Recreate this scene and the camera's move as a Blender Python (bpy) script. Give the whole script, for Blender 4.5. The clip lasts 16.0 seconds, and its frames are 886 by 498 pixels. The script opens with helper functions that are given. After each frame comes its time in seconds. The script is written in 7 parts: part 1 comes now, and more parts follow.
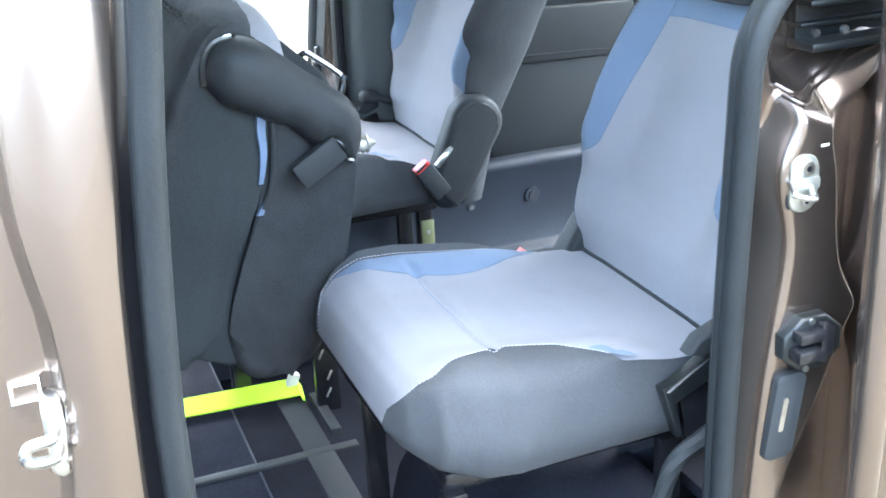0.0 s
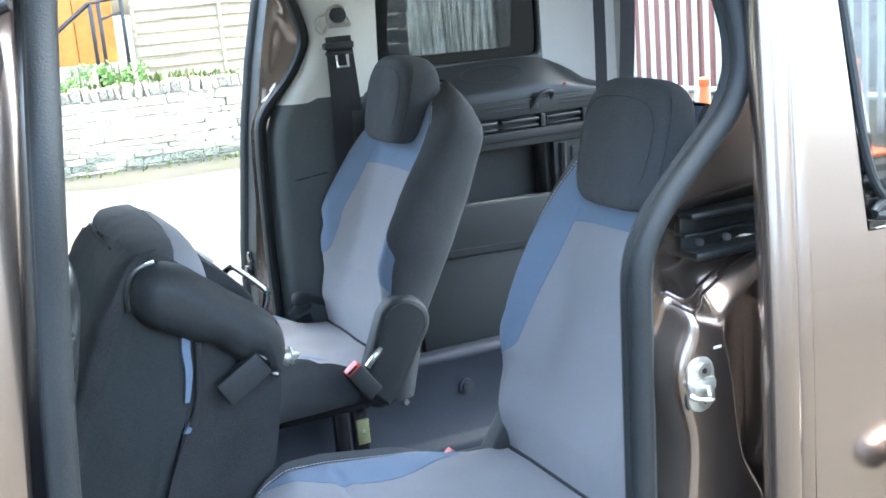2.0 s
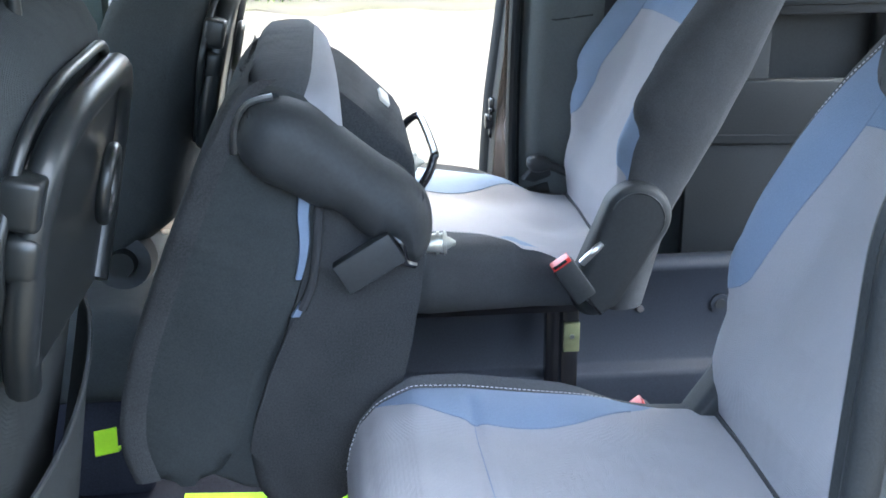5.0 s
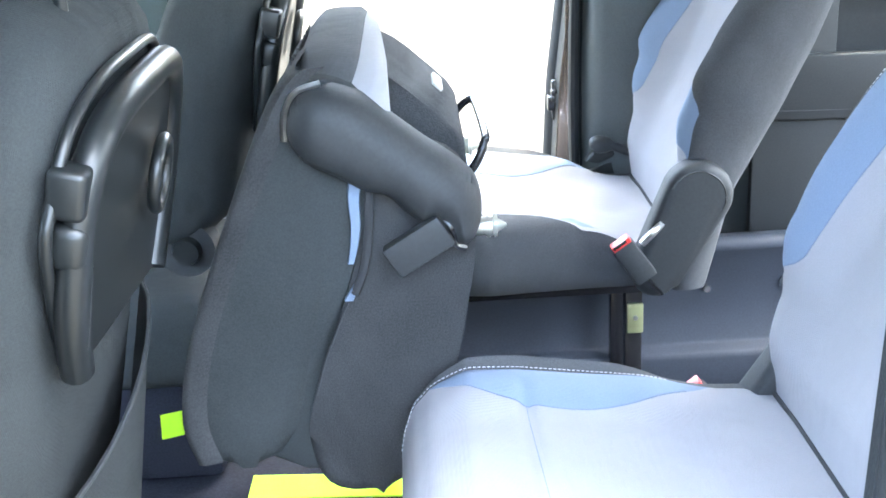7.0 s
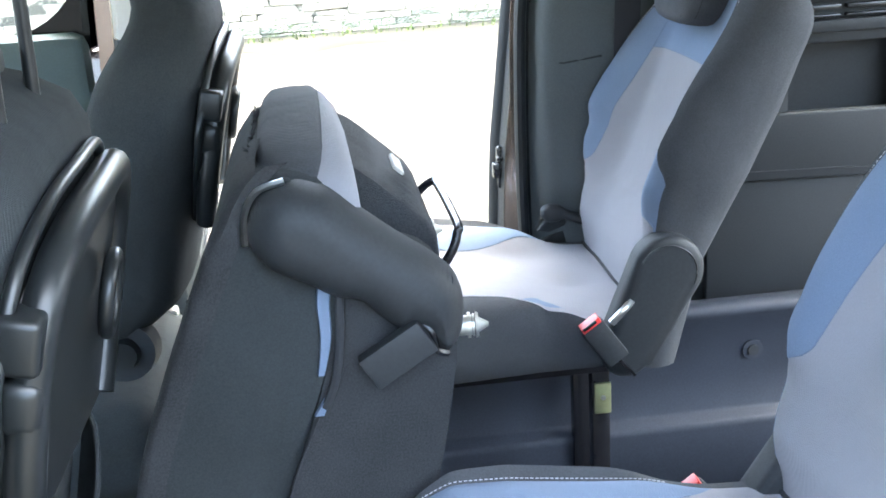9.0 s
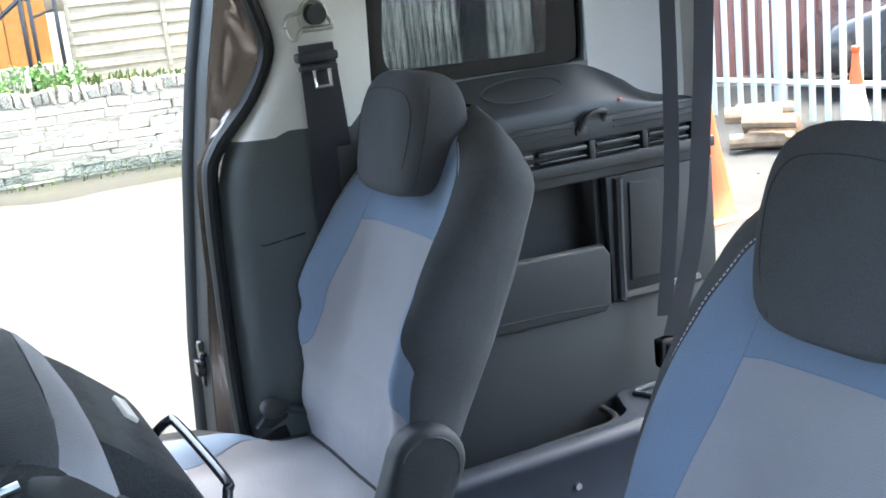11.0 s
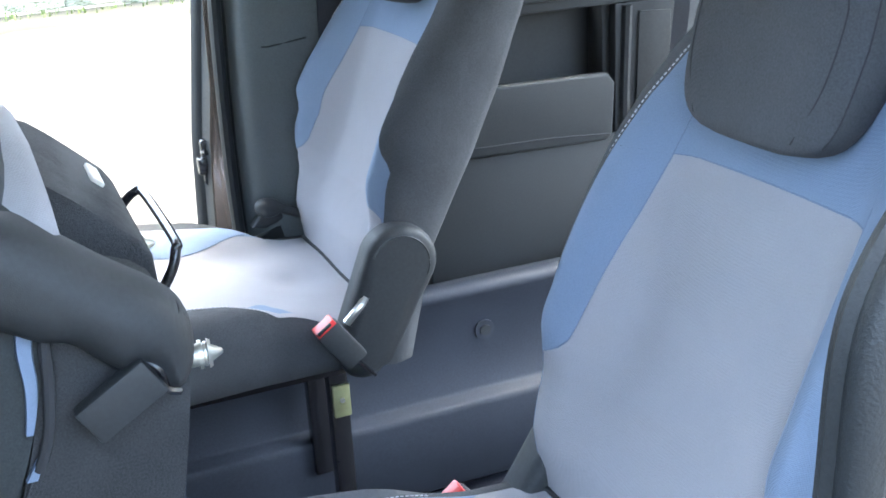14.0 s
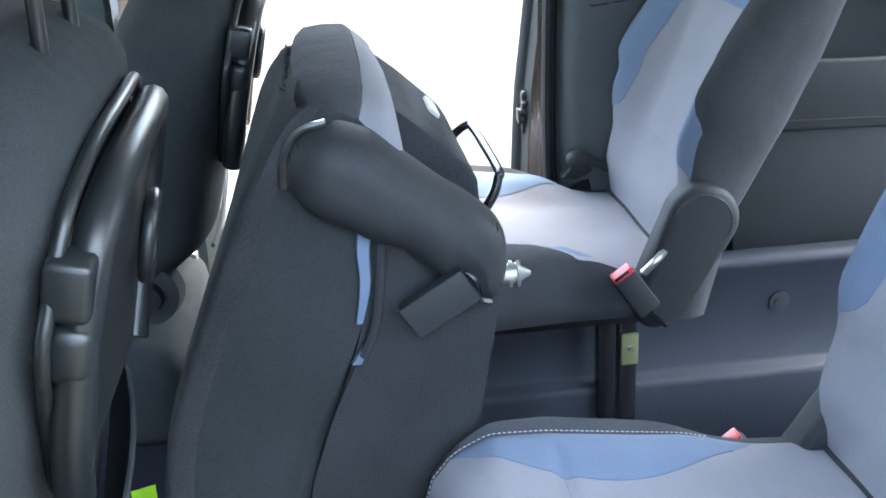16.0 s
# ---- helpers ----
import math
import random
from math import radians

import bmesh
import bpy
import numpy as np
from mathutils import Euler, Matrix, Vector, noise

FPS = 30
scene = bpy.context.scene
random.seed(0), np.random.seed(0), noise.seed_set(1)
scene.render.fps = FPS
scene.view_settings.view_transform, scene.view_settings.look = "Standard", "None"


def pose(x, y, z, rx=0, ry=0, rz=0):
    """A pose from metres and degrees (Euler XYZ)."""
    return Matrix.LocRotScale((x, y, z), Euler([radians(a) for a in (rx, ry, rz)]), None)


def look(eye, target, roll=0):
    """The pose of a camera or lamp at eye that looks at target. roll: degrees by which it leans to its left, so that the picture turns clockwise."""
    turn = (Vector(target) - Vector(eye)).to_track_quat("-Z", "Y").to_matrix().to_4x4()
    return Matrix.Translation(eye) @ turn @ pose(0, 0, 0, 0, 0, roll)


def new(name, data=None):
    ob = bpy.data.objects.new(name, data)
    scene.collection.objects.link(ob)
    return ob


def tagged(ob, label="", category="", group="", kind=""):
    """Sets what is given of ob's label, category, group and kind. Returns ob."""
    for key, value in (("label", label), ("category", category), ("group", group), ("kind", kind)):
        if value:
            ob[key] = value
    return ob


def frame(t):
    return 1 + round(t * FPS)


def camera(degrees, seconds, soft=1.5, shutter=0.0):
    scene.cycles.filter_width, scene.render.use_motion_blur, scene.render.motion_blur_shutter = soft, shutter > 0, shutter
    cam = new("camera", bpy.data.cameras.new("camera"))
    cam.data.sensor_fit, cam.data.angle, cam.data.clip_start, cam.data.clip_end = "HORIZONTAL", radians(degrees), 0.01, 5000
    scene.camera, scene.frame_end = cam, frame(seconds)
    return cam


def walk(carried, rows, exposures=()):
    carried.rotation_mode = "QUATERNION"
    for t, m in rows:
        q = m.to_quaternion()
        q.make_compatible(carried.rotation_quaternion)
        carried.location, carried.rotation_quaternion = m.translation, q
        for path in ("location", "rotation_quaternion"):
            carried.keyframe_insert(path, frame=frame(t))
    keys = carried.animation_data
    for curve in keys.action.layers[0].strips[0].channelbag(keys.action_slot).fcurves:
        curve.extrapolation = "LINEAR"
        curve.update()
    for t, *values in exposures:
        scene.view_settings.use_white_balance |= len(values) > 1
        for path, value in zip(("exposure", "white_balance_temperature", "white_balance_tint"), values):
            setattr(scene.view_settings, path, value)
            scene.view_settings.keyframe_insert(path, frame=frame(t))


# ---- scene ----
cam = camera(42.8, 16.0, soft=1.7)
PATH = [
    (0, (-0.891, -1.778, 1.468), (-0.236, -0.037, 0.732), -3.0),
    (0.5, (-0.864, -1.794, 1.49), (-0.188, -0.019, 0.864), -3.6),
    (1, (-0.846, -1.816, 1.514), (-0.129, -0.023, 0.992), -4.7),
    (1.5, (-0.843, -1.832, 1.535), (-0.094, -0.026, 1.114), -4.9),
    (2, (-0.855, -1.833, 1.53), (-0.073, -0.048, 1.079), -5.0),
    (2.5, (-0.856, -1.822, 1.513), (-0.048, -0.073, 0.978), -5.0),
    (3, (-0.777, -1.792, 1.497), (-0.089, 0.005, 0.951), -3.5),
    (3.5, (-0.659, -1.746, 1.487), (-0.184, 0.125, 0.963), -0.7),
    (4, (-0.586, -1.685, 1.482), (-0.172, 0.188, 0.917), -1.4),
    (4.5, (-0.564, -1.566, 1.459), (-0.27, 0.319, 0.86), -0.6),
    (5, (-0.533, -1.461, 1.447), (-0.351, 0.41, 0.765), -0.4),
    (5.2, (-0.516, -1.445, 1.436), (-0.421, 0.417, 0.712), -0.9),
    (7.3, (-0.494, -1.473, 1.452), (-0.46, 0.404, 0.761), -3.0),
    (7.5, (-0.504, -1.473, 1.46), (-0.442, 0.413, 0.796), -3.3),
    (8, (-0.541, -1.459, 1.463), (-0.391, 0.426, 0.812), -3.1),
    (8.2, (-0.55, -1.441, 1.465), (-0.389, 0.441, 0.808), -3.3),
    (10.3, (-0.587, -1.145, 1.495), (-0.003, 0.678, 0.916), -4.3),
    (10.5, (-0.606, -1.124, 1.503), (0.092, 0.66, 0.928), -4.9),
    (11, (-0.646, -1.107, 1.534), (0.204, 0.64, 1.058), -6.0),
    (11.5, (-0.666, -1.108, 1.536), (0.28, 0.597, 1.089), -6.5),
    (12, (-0.646, -1.134, 1.54), (0.462, 0.472, 1.1), -6.5),
    (12.5, (-0.638, -1.142, 1.532), (0.514, 0.422, 1.053), -6.1),
    (13, (-0.623, -1.144, 1.5), (0.507, 0.379, 0.865), -6.2),
    (13.5, (-0.606, -1.159, 1.478), (0.375, 0.43, 0.765), -5.5),
    (14, (-0.567, -1.206, 1.467), (0.136, 0.527, 0.756), -3.3),
    (14.5, (-0.582, -1.231, 1.483), (-0.188, 0.621, 0.839), -3.4),
    (15, (-0.601, -1.231, 1.504), (-0.299, 0.668, 0.953), -3.1),
    (15.5, (-0.604, -1.239, 1.48), (-0.367, 0.639, 0.837), -2.3),
    (16, (-0.607, -1.294, 1.462), (-0.407, 0.557, 0.733), -2.7),
]
EXPOSURE = [(0.0, 5.33, 6260, -5),
            (0.5, 5.34, 6240, -5),
            (1.0, 5.24, 6160, -5),
            (1.5, 4.99, 6200, -5),
            (2.0, 4.71, 6130, -5),
            (2.5, 4.61, 6140, -5),
            (3.5, 4.69, 6380, -2),
            (4.0, 4.65, 6390, -2),
            (4.5, 4.46, 6330, -2),
            (5.0, 4.78, 6260, -2),
            (7.5, 5.84, 6510, -2),
            (8.2, 5.62, 6500, -2),
            (10.5, 4.41, 6280, -2),
            (11.5, 4.53, 6340, -2),
            (12.0, 4.74, 6400, -2),
            (12.5, 4.76, 6400, -2),
            (13.0, 5.01, 6350, -2),
            (13.5, 5.1, 6400, -2),
            (14.0, 5.12, 6250, -2),
            (14.5, 5.11, 6260, -2),
            (15.0, 4.3, 6240, -2),
            (15.5, 4.13, 6290, -2),
            (16.0, 4.81, 6210, -2)]
walk(cam, [(t, look(eye, target, roll)) for t, eye, target, roll in PATH],
     EXPOSURE)

# ---- light: bright hazy daylight ----
world = bpy.data.worlds.new("daylight")
scene.world = world
world.use_nodes = True
wt = world.node_tree
sky = wt.nodes.new("ShaderNodeTexSky")
sky.sky_type, sky.sun_disc = "NISHITA", False
sky.sun_elevation, sky.sun_rotation = radians(69.8), radians(60.6)
sky.air_density, sky.dust_density = 0.7, 7.0
bg = wt.nodes["Background"]
bg.inputs["Strength"].default_value = 0.15
wt.links.new(sky.outputs["Color"], bg.inputs["Color"])
sun = new("sun", bpy.data.lights.new("sun", "SUN"))
sun.data.energy, sun.data.angle, sun.data.color = 0.6, radians(16), (1.0, 0.96, 0.90)
sun.matrix_world = look((3.2, 1.8, 10), (0, 0, 0))


# ---- materials ----
def material(name, base, rough=0.6, metal=0.0, var=0.12, grain=60.0, blotch=4.0, bump=0.15, bump_scale=None,
             coat=0.0, second=None, spec=0.5, weave=0.0, transmission=0.0, alpha=1.0, crease=0.0):
    m = bpy.data.materials.new(name)
    m.use_nodes = True
    nt = m.node_tree
    b = nt.nodes["Principled BSDF"]
    b.inputs["Roughness"].default_value = rough
    b.inputs["Metallic"].default_value = metal
    b.inputs["Coat Weight"].default_value = coat
    b.inputs["Coat Roughness"].default_value = 0.06
    b.inputs["Specular IOR Level"].default_value = spec
    b.inputs["Transmission Weight"].default_value = transmission
    b.inputs["Alpha"].default_value = alpha
    co = nt.nodes.new("ShaderNodeTexCoord")

    def noise_tex(scale, detail=4.0):
        n = nt.nodes.new("ShaderNodeTexNoise")
        n.inputs["Scale"].default_value, n.inputs["Detail"].default_value = scale, detail
        nt.links.new(co.outputs["Object"], n.inputs["Vector"])
        return n

    fine, broad = noise_tex(grain), noise_tex(blotch, 5.0)
    add = nt.nodes.new("ShaderNodeMath")
    add.operation = "ADD"
    nt.links.new(fine.outputs["Fac"], add.inputs[0])
    nt.links.new(broad.outputs["Fac"], add.inputs[1])
    ramp = nt.nodes.new("ShaderNodeMapRange")
    ramp.inputs["From Min"].default_value, ramp.inputs["From Max"].default_value = 0.65, 1.35
    nt.links.new(add.outputs[0], ramp.inputs["Value"])
    mix = nt.nodes.new("ShaderNodeMix")
    mix.data_type = "RGBA"
    lo = [c * (1 - var) for c in base]
    hi = list(second) if second else [min(1.0, c * (1 + var)) for c in base]
    mix.inputs[6].default_value, mix.inputs[7].default_value = (*lo, 1), (*hi, 1)
    nt.links.new(ramp.outputs["Result"], mix.inputs[0])
    nt.links.new(mix.outputs[2], b.inputs["Base Color"])
    height = fine.outputs["Fac"]
    if bump_scale:
        height = noise_tex(bump_scale, 3.0).outputs["Fac"]
    if weave:
        waves = []
        for axis in ("X", "Z"):
            w = nt.nodes.new("ShaderNodeTexWave")
            w.bands_direction = axis
            w.inputs["Scale"].default_value = weave
            w.inputs["Distortion"].default_value = 1.5
            nt.links.new(co.outputs["Object"], w.inputs["Vector"])
            waves.append(w)
        mul = nt.nodes.new("ShaderNodeMath")
        mul.operation = "ADD"
        nt.links.new(waves[0].outputs["Fac"], mul.inputs[0])
        nt.links.new(waves[1].outputs["Fac"], mul.inputs[1])
        height = mul.outputs[0]
    if bump:
        bp = nt.nodes.new("ShaderNodeBump")
        bp.inputs["Strength"].default_value, bp.inputs["Distance"].default_value = bump, 0.002
        nt.links.new(height, bp.inputs["Height"])
        nt.links.new(bp.outputs["Normal"], b.inputs["Normal"])
        if crease:
            soft = nt.nodes.new("ShaderNodeBump")
            soft.inputs["Strength"].default_value, soft.inputs["Distance"].default_value = crease, 0.02
            nt.links.new(noise_tex(17.0, 2.0).outputs["Fac"], soft.inputs["Height"])
            nt.links.new(soft.outputs["Normal"], bp.inputs["Normal"])
    return m


def stain(m, colour, scale, lo, hi, stretch=(1, 1, 1), detail=5.0):
    """Lays a second colour over a material in patches, or in streaks when stretched."""
    nt = m.node_tree
    b = nt.nodes["Principled BSDF"]
    was = b.inputs["Base Color"].links[0].from_socket
    co, mp, n = nt.nodes.new("ShaderNodeTexCoord"), nt.nodes.new("ShaderNodeMapping"), nt.nodes.new("ShaderNodeTexNoise")
    mp.inputs["Scale"].default_value = stretch
    n.inputs["Scale"].default_value, n.inputs["Detail"].default_value, n.inputs["Roughness"].default_value = scale, detail, 0.65
    nt.links.new(co.outputs["Object"], mp.inputs["Vector"])
    nt.links.new(mp.outputs["Vector"], n.inputs["Vector"])
    r = nt.nodes.new("ShaderNodeMapRange")
    r.inputs["From Min"].default_value, r.inputs["From Max"].default_value = lo, hi
    nt.links.new(n.outputs["Fac"], r.inputs["Value"])
    mix = nt.nodes.new("ShaderNodeMix")
    mix.data_type = "RGBA"
    mix.inputs[7].default_value = (*colour, 1)
    nt.links.new(r.outputs["Result"], mix.inputs[0])
    nt.links.new(was, mix.inputs[6])
    nt.links.new(mix.outputs[2], b.inputs["Base Color"])
    return m


def by_piece(m, low, high, island=False):
    """Varies a material's brightness from piece to piece."""
    nt = m.node_tree
    b = nt.nodes["Principled BSDF"]
    was = b.inputs["Base Color"].links[0].from_socket
    src = nt.nodes.new("ShaderNodeNewGeometry").outputs["Random Per Island"] if island else nt.nodes.new("ShaderNodeObjectInfo").outputs["Random"]
    r = nt.nodes.new("ShaderNodeMapRange")
    r.inputs["To Min"].default_value, r.inputs["To Max"].default_value = low, high
    nt.links.new(src, r.inputs["Value"])
    h = nt.nodes.new("ShaderNodeHueSaturation")
    nt.links.new(r.outputs["Result"], h.inputs["Value"])
    nt.links.new(was, h.inputs["Color"])
    nt.links.new(h.outputs["Color"], b.inputs["Base Color"])
    return m


GREY_CLOTH = material("grey_cloth", (0.275, 0.270, 0.290), 0.92, var=0.07, grain=700, blotch=9, bump=0.25, weave=260, spec=0.25, crease=0.14)
BLUE_CLOTH = material("blue_cloth", (0.168, 0.214, 0.295), 0.9, var=0.08, grain=600, blotch=9, bump=0.25, weave=240, spec=0.25, crease=0.14)
BLACK_CLOTH = material("black_cloth", (0.062, 0.0645, 0.0695), 0.95, var=0.25, grain=500, blotch=7, bump=0.3, weave=300, spec=0.3, crease=0.22)
FELT = material("black_felt_cloth", (0.036, 0.040, 0.0415), 0.95, var=0.28, grain=450, blotch=6, bump=0.35, weave=280, spec=0.2, crease=0.35)
CARPET = material("black_carpet", (0.040, 0.041, 0.043), 1.0, var=0.4, grain=420, blotch=8, bump=0.6, bump_scale=600, spec=0.2, crease=0.3)
FLOOR_CARPET = material("floor_carpet", (0.018, 0.0195, 0.027), 1.0, var=0.4, grain=300, blotch=6, bump=0.6, bump_scale=500, spec=0.05)
PLASTIC = material("black_plastic", (0.028, 0.0305, 0.033), 0.56, var=0.2, grain=200, blotch=6, bump=0.16, bump_scale=900, spec=0.32)
TRIM = material("dark_trim_plastic", (0.078, 0.088, 0.090), 0.56, var=0.15, grain=300, blotch=5, bump=0.25, bump_scale=1100, spec=0.35)
DOOR_TRIM = material("green_grey_trim", (0.062, 0.092, 0.092), 0.42, var=0.15, grain=300, blotch=5, bump=0.2, bump_scale=1100)
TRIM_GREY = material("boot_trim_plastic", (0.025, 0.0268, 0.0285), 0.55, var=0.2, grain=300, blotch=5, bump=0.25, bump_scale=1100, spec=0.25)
TUB = material("blue_black_moulding", (0.033, 0.038, 0.050), 0.5, var=0.2, grain=260, blotch=5, bump=0.2, bump_scale=900, spec=0.25)
PALE_TRIM = material("pale_grey_trim", (0.6864, 0.6864, 0.6468), 0.7, var=0.05, grain=400, blotch=5, bump=0.2, bump_scale=900)
PILLAR_TRIM = material("grey_rear_trim", (0.40, 0.40, 0.39), 0.8, var=0.07, grain=400, blotch=5, bump=0.25, bump_scale=900)
RUBBER = material("black_rubber", (0.015, 0.0172, 0.0190), 0.5, var=0.3, grain=400, blotch=9, bump=0.3, bump_scale=450, spec=0.25)
PAINT = material("bronze_brown_paint", (0.245, 0.197, 0.170), 0.27, metal=0.93, var=0.07, grain=900, blotch=3, bump=0.0, coat=1.0)
PALE_ZINC = material("pale_zinc_plate", (0.50, 0.50, 0.45), 0.42, metal=0.85, var=0.1, grain=90, blotch=20, bump=0.1)
STEEL = material("zinc_steel", (0.62, 0.62, 0.60), 0.28, metal=1.0, var=0.1, grain=80, blotch=20, bump=0.1)
PASSIVATED = material("passivated_steel", (0.36, 0.37, 0.20), 0.45, metal=0.7, var=0.12, grain=90, blotch=20, bump=0.1)
GLOSS_PLASTIC = material("glossy_black_plastic", (0.012, 0.0138, 0.0145), 0.34, var=0.2, grain=200, blotch=6, bump=0.06, bump_scale=900)
BLACK_METAL = material("black_painted_metal", (0.012, 0.012, 0.014), 0.25, var=0.2, grain=90, blotch=10, bump=0.05)
RED = material("red_plastic", (0.55, 0.03, 0.03), 0.4, var=0.08, grain=90, blotch=10, bump=0.05)
LIME = material("lime_webbing", (0.462, 0.85, 0.022), 0.7, var=0.06, grain=300, blotch=12, bump=0.3, weave=500)
WEBBING = material("black_webbing", (0.0224, 0.0238, 0.0294), 0.75, var=0.2, grain=300, blotch=10, bump=0.3, weave=500)
BEIGE_WEBBING = material("beige_webbing", (0.504, 0.434, 0.35), 0.8, var=0.1, grain=300, blotch=10, bump=0.3, weave=500)
THREAD = material("grey_thread", (0.42, 0.42, 0.45), 0.9, var=0.1, grain=300, blotch=10, bump=0.0)
BLUE_SEAM = material("blue_grey_seam", (0.15, 0.1875, 0.2625), 0.95, var=0.1, grain=300, blotch=10, bump=0.0)
SEAM = material("dark_seam", (0.028, 0.029, 0.032), 0.95, var=0.1, grain=300, blotch=10, bump=0.0)
STICKER = material("pale_label", (0.6, 0.57, 0.52), 0.5, var=0.04, grain=200, blotch=10, bump=0.0)
GLOSS_TRIM = material("glossy_dark_trim", (0.011, 0.0135, 0.016), 0.36, spec=0.3, var=0.2, grain=200, blotch=6, bump=0.08, bump_scale=900)
FRIT = material("black_glass_border", (0.004, 0.005, 0.0055), 0.12, spec=0.2, var=0.2, grain=200, blotch=6, bump=0.0)
CONCRETE = material("pale_concrete", (0.0255, 0.0242, 0.0203), 0.95, var=0.3, grain=30, blotch=0.9, bump=0.4, bump_scale=90)
stain(CONCRETE, (0.0185, 0.0174, 0.0146), 0.55, 0.48, 0.68)
stain(CONCRETE, (0.0195, 0.0184, 0.0155), 7.0, 0.50, 0.68)
# for the added ground behind the camera, dark so the paint reflects less
UNSEEN_GROUND = material("unseen_dark_ground", (0.017, 0.0166, 0.0162), 0.95, var=0.3, grain=40, blotch=0.8, bump=0.5, bump_scale=120)
GRAVEL = material("grey_gravel", (0.0155, 0.0148, 0.0135), 1.0, var=0.5, grain=24, blotch=1.2, bump=1.0, bump_scale=40)
STONE = material("pale_limestone", (0.43, 0.378, 0.285), 0.95, var=0.22, grain=22, blotch=2.2, bump=0.7, bump_scale=30)
stain(STONE, (0.19, 0.19, 0.18), 5.0, 0.52, 0.70)
by_piece(STONE, 0.85, 1.12)
STONE_FAR = material("pale_limestone_rest", (0.43, 0.378, 0.285), 0.95, var=0.22, grain=22, blotch=2.2, bump=0.7, bump_scale=30)
stain(STONE_FAR, (0.19, 0.19, 0.18), 5.0, 0.52, 0.70)
by_piece(STONE_FAR, 0.85, 1.12, True)
MOSSY_STONE = material("mossy_limestone", (0.36, 0.35, 0.29), 0.95, var=0.3, grain=22, blotch=2.2, bump=0.7, bump_scale=30)
stain(MOSSY_STONE, (0.075, 0.085, 0.03), 7.0, 0.42, 0.60)
by_piece(MOSSY_STONE, 0.75, 1.1)
COPING = material("sooty_limestone", (0.40, 0.355, 0.275), 0.95, var=0.3, grain=22, blotch=2.2, bump=0.7, bump_scale=30)
stain(COPING, (0.10, 0.10, 0.095), 9.0, 0.47, 0.60)
by_piece(COPING, 0.8, 1.15)
MORTAR = material("weathered_mortar", (0.38, 0.335, 0.255), 1.0, var=0.4, grain=18, blotch=2.0, bump=0.8, bump_scale=40)
stain(MORTAR, (0.060, 0.058, 0.045), 5.0, 0.46, 0.58)
WOOD = material("weathered_timber", (0.30, 0.26, 0.19), 0.9, var=0.2, grain=20, blotch=2.0, bump=0.5, bump_scale=30)
WOOD_GREY = material("silvered_timber", (0.55, 0.51, 0.43), 0.9, var=0.35, grain=14, blotch=2.5, bump=0.6, bump_scale=30)
stain(WOOD_GREY, (0.10, 0.09, 0.07), 34.0, 0.45, 0.58, (1, 1, 0.04))
stain(WOOD, (0.17, 0.15, 0.10), 26.0, 0.50, 0.68, (0.05, 1, 1))
by_piece(WOOD, 0.85, 1.12)
DARK_WOOD = material("dark_stained_timber", (0.035, 0.033, 0.032), 0.85, var=0.35, grain=14, blotch=2.5, bump=0.5, bump_scale=30)
ORANGE_WOOD = material("orange_stained_timber", (0.38, 0.17, 0.04), 0.8, var=0.15, grain=16, blotch=2.0, bump=0.4, bump_scale=30)
GRASS = material("weeds", (0.085, 0.115, 0.03), 0.9, var=0.5, grain=14, blotch=3.0, bump=0.0)
LEAF = material("green_leaves", (0.10, 0.20, 0.045), 0.7, var=0.4, grain=14, blotch=6.0, bump=0.0)
MOSS = material("mossy_edge", (0.0165, 0.0165, 0.0075), 1.0, var=0.6, grain=20, blotch=2.0, bump=0.5, bump_scale=60)
stain(MOSS, (0.0165, 0.0155, 0.0125), 2.2, 0.40, 0.60)
GALV = material("galvanised_steel", (0.55, 0.58, 0.60), 0.45, metal=0.6, var=0.12, grain=30, blotch=4.0, bump=0.1)
CLADDING = material("red_brown_cladding", (0.17, 0.078, 0.062), 0.6, var=0.12, grain=10, blotch=1.0, bump=0.05)
CONE_ORANGE = material("cone_orange", (0.58, 0.085, 0.018), 0.5, var=0.08, grain=40, blotch=5, bump=0.05)
CONE_WHITE = material("cone_sleeve", (0.75, 0.74, 0.70), 0.5, var=0.08, grain=40, blotch=5, bump=0.05)
LOG = material("split_logs", (0.17, 0.12, 0.075), 0.9, var=0.35, grain=24, blotch=5, bump=0.6, bump_scale=40)
CAR_PAINT = material("dark_grey_car_paint", (0.030, 0.032, 0.036), 0.3, metal=0.5, var=0.06, grain=300, blotch=3, bump=0.0, coat=1.0)
TYRE = material("tyre_rubber", (0.02, 0.02, 0.022), 0.85, var=0.2, grain=60, blotch=8, bump=0.2)
BRICK = material("house_render", (0.15, 0.15, 0.15), 0.95, var=0.12, grain=12, blotch=1.0, bump=0.3)
DOOR_GLASS = material("tinted_door_glass", (0.23, 0.25, 0.255), 0.02, var=0.02, grain=3, blotch=2, bump=0.0, transmission=1.0)
DARK_GLASS = material("tinted_glass", (0.62, 0.65, 0.65), 0.02, var=0.02, grain=3, blotch=2, bump=0.0, transmission=1.0, spec=0.15)
DARK_GLASS.node_tree.nodes["Principled BSDF"].inputs["IOR"].default_value = 1.15
CLEAR_GLASS = material("clear_glass", (0.85, 0.9, 0.9), 0.01, var=0.01, grain=3, blotch=2, bump=0.0, transmission=1.0)


# ---- building helpers ----
def lerp_table(table, v):
    return float(np.interp(v, [a for a, _ in table], [b for _, b in table]))


def smoothstep(a, b, v):
    k = min(1.0, max(0.0, (v - a) / (b - a)))
    return k * k * (3 - 2 * k)


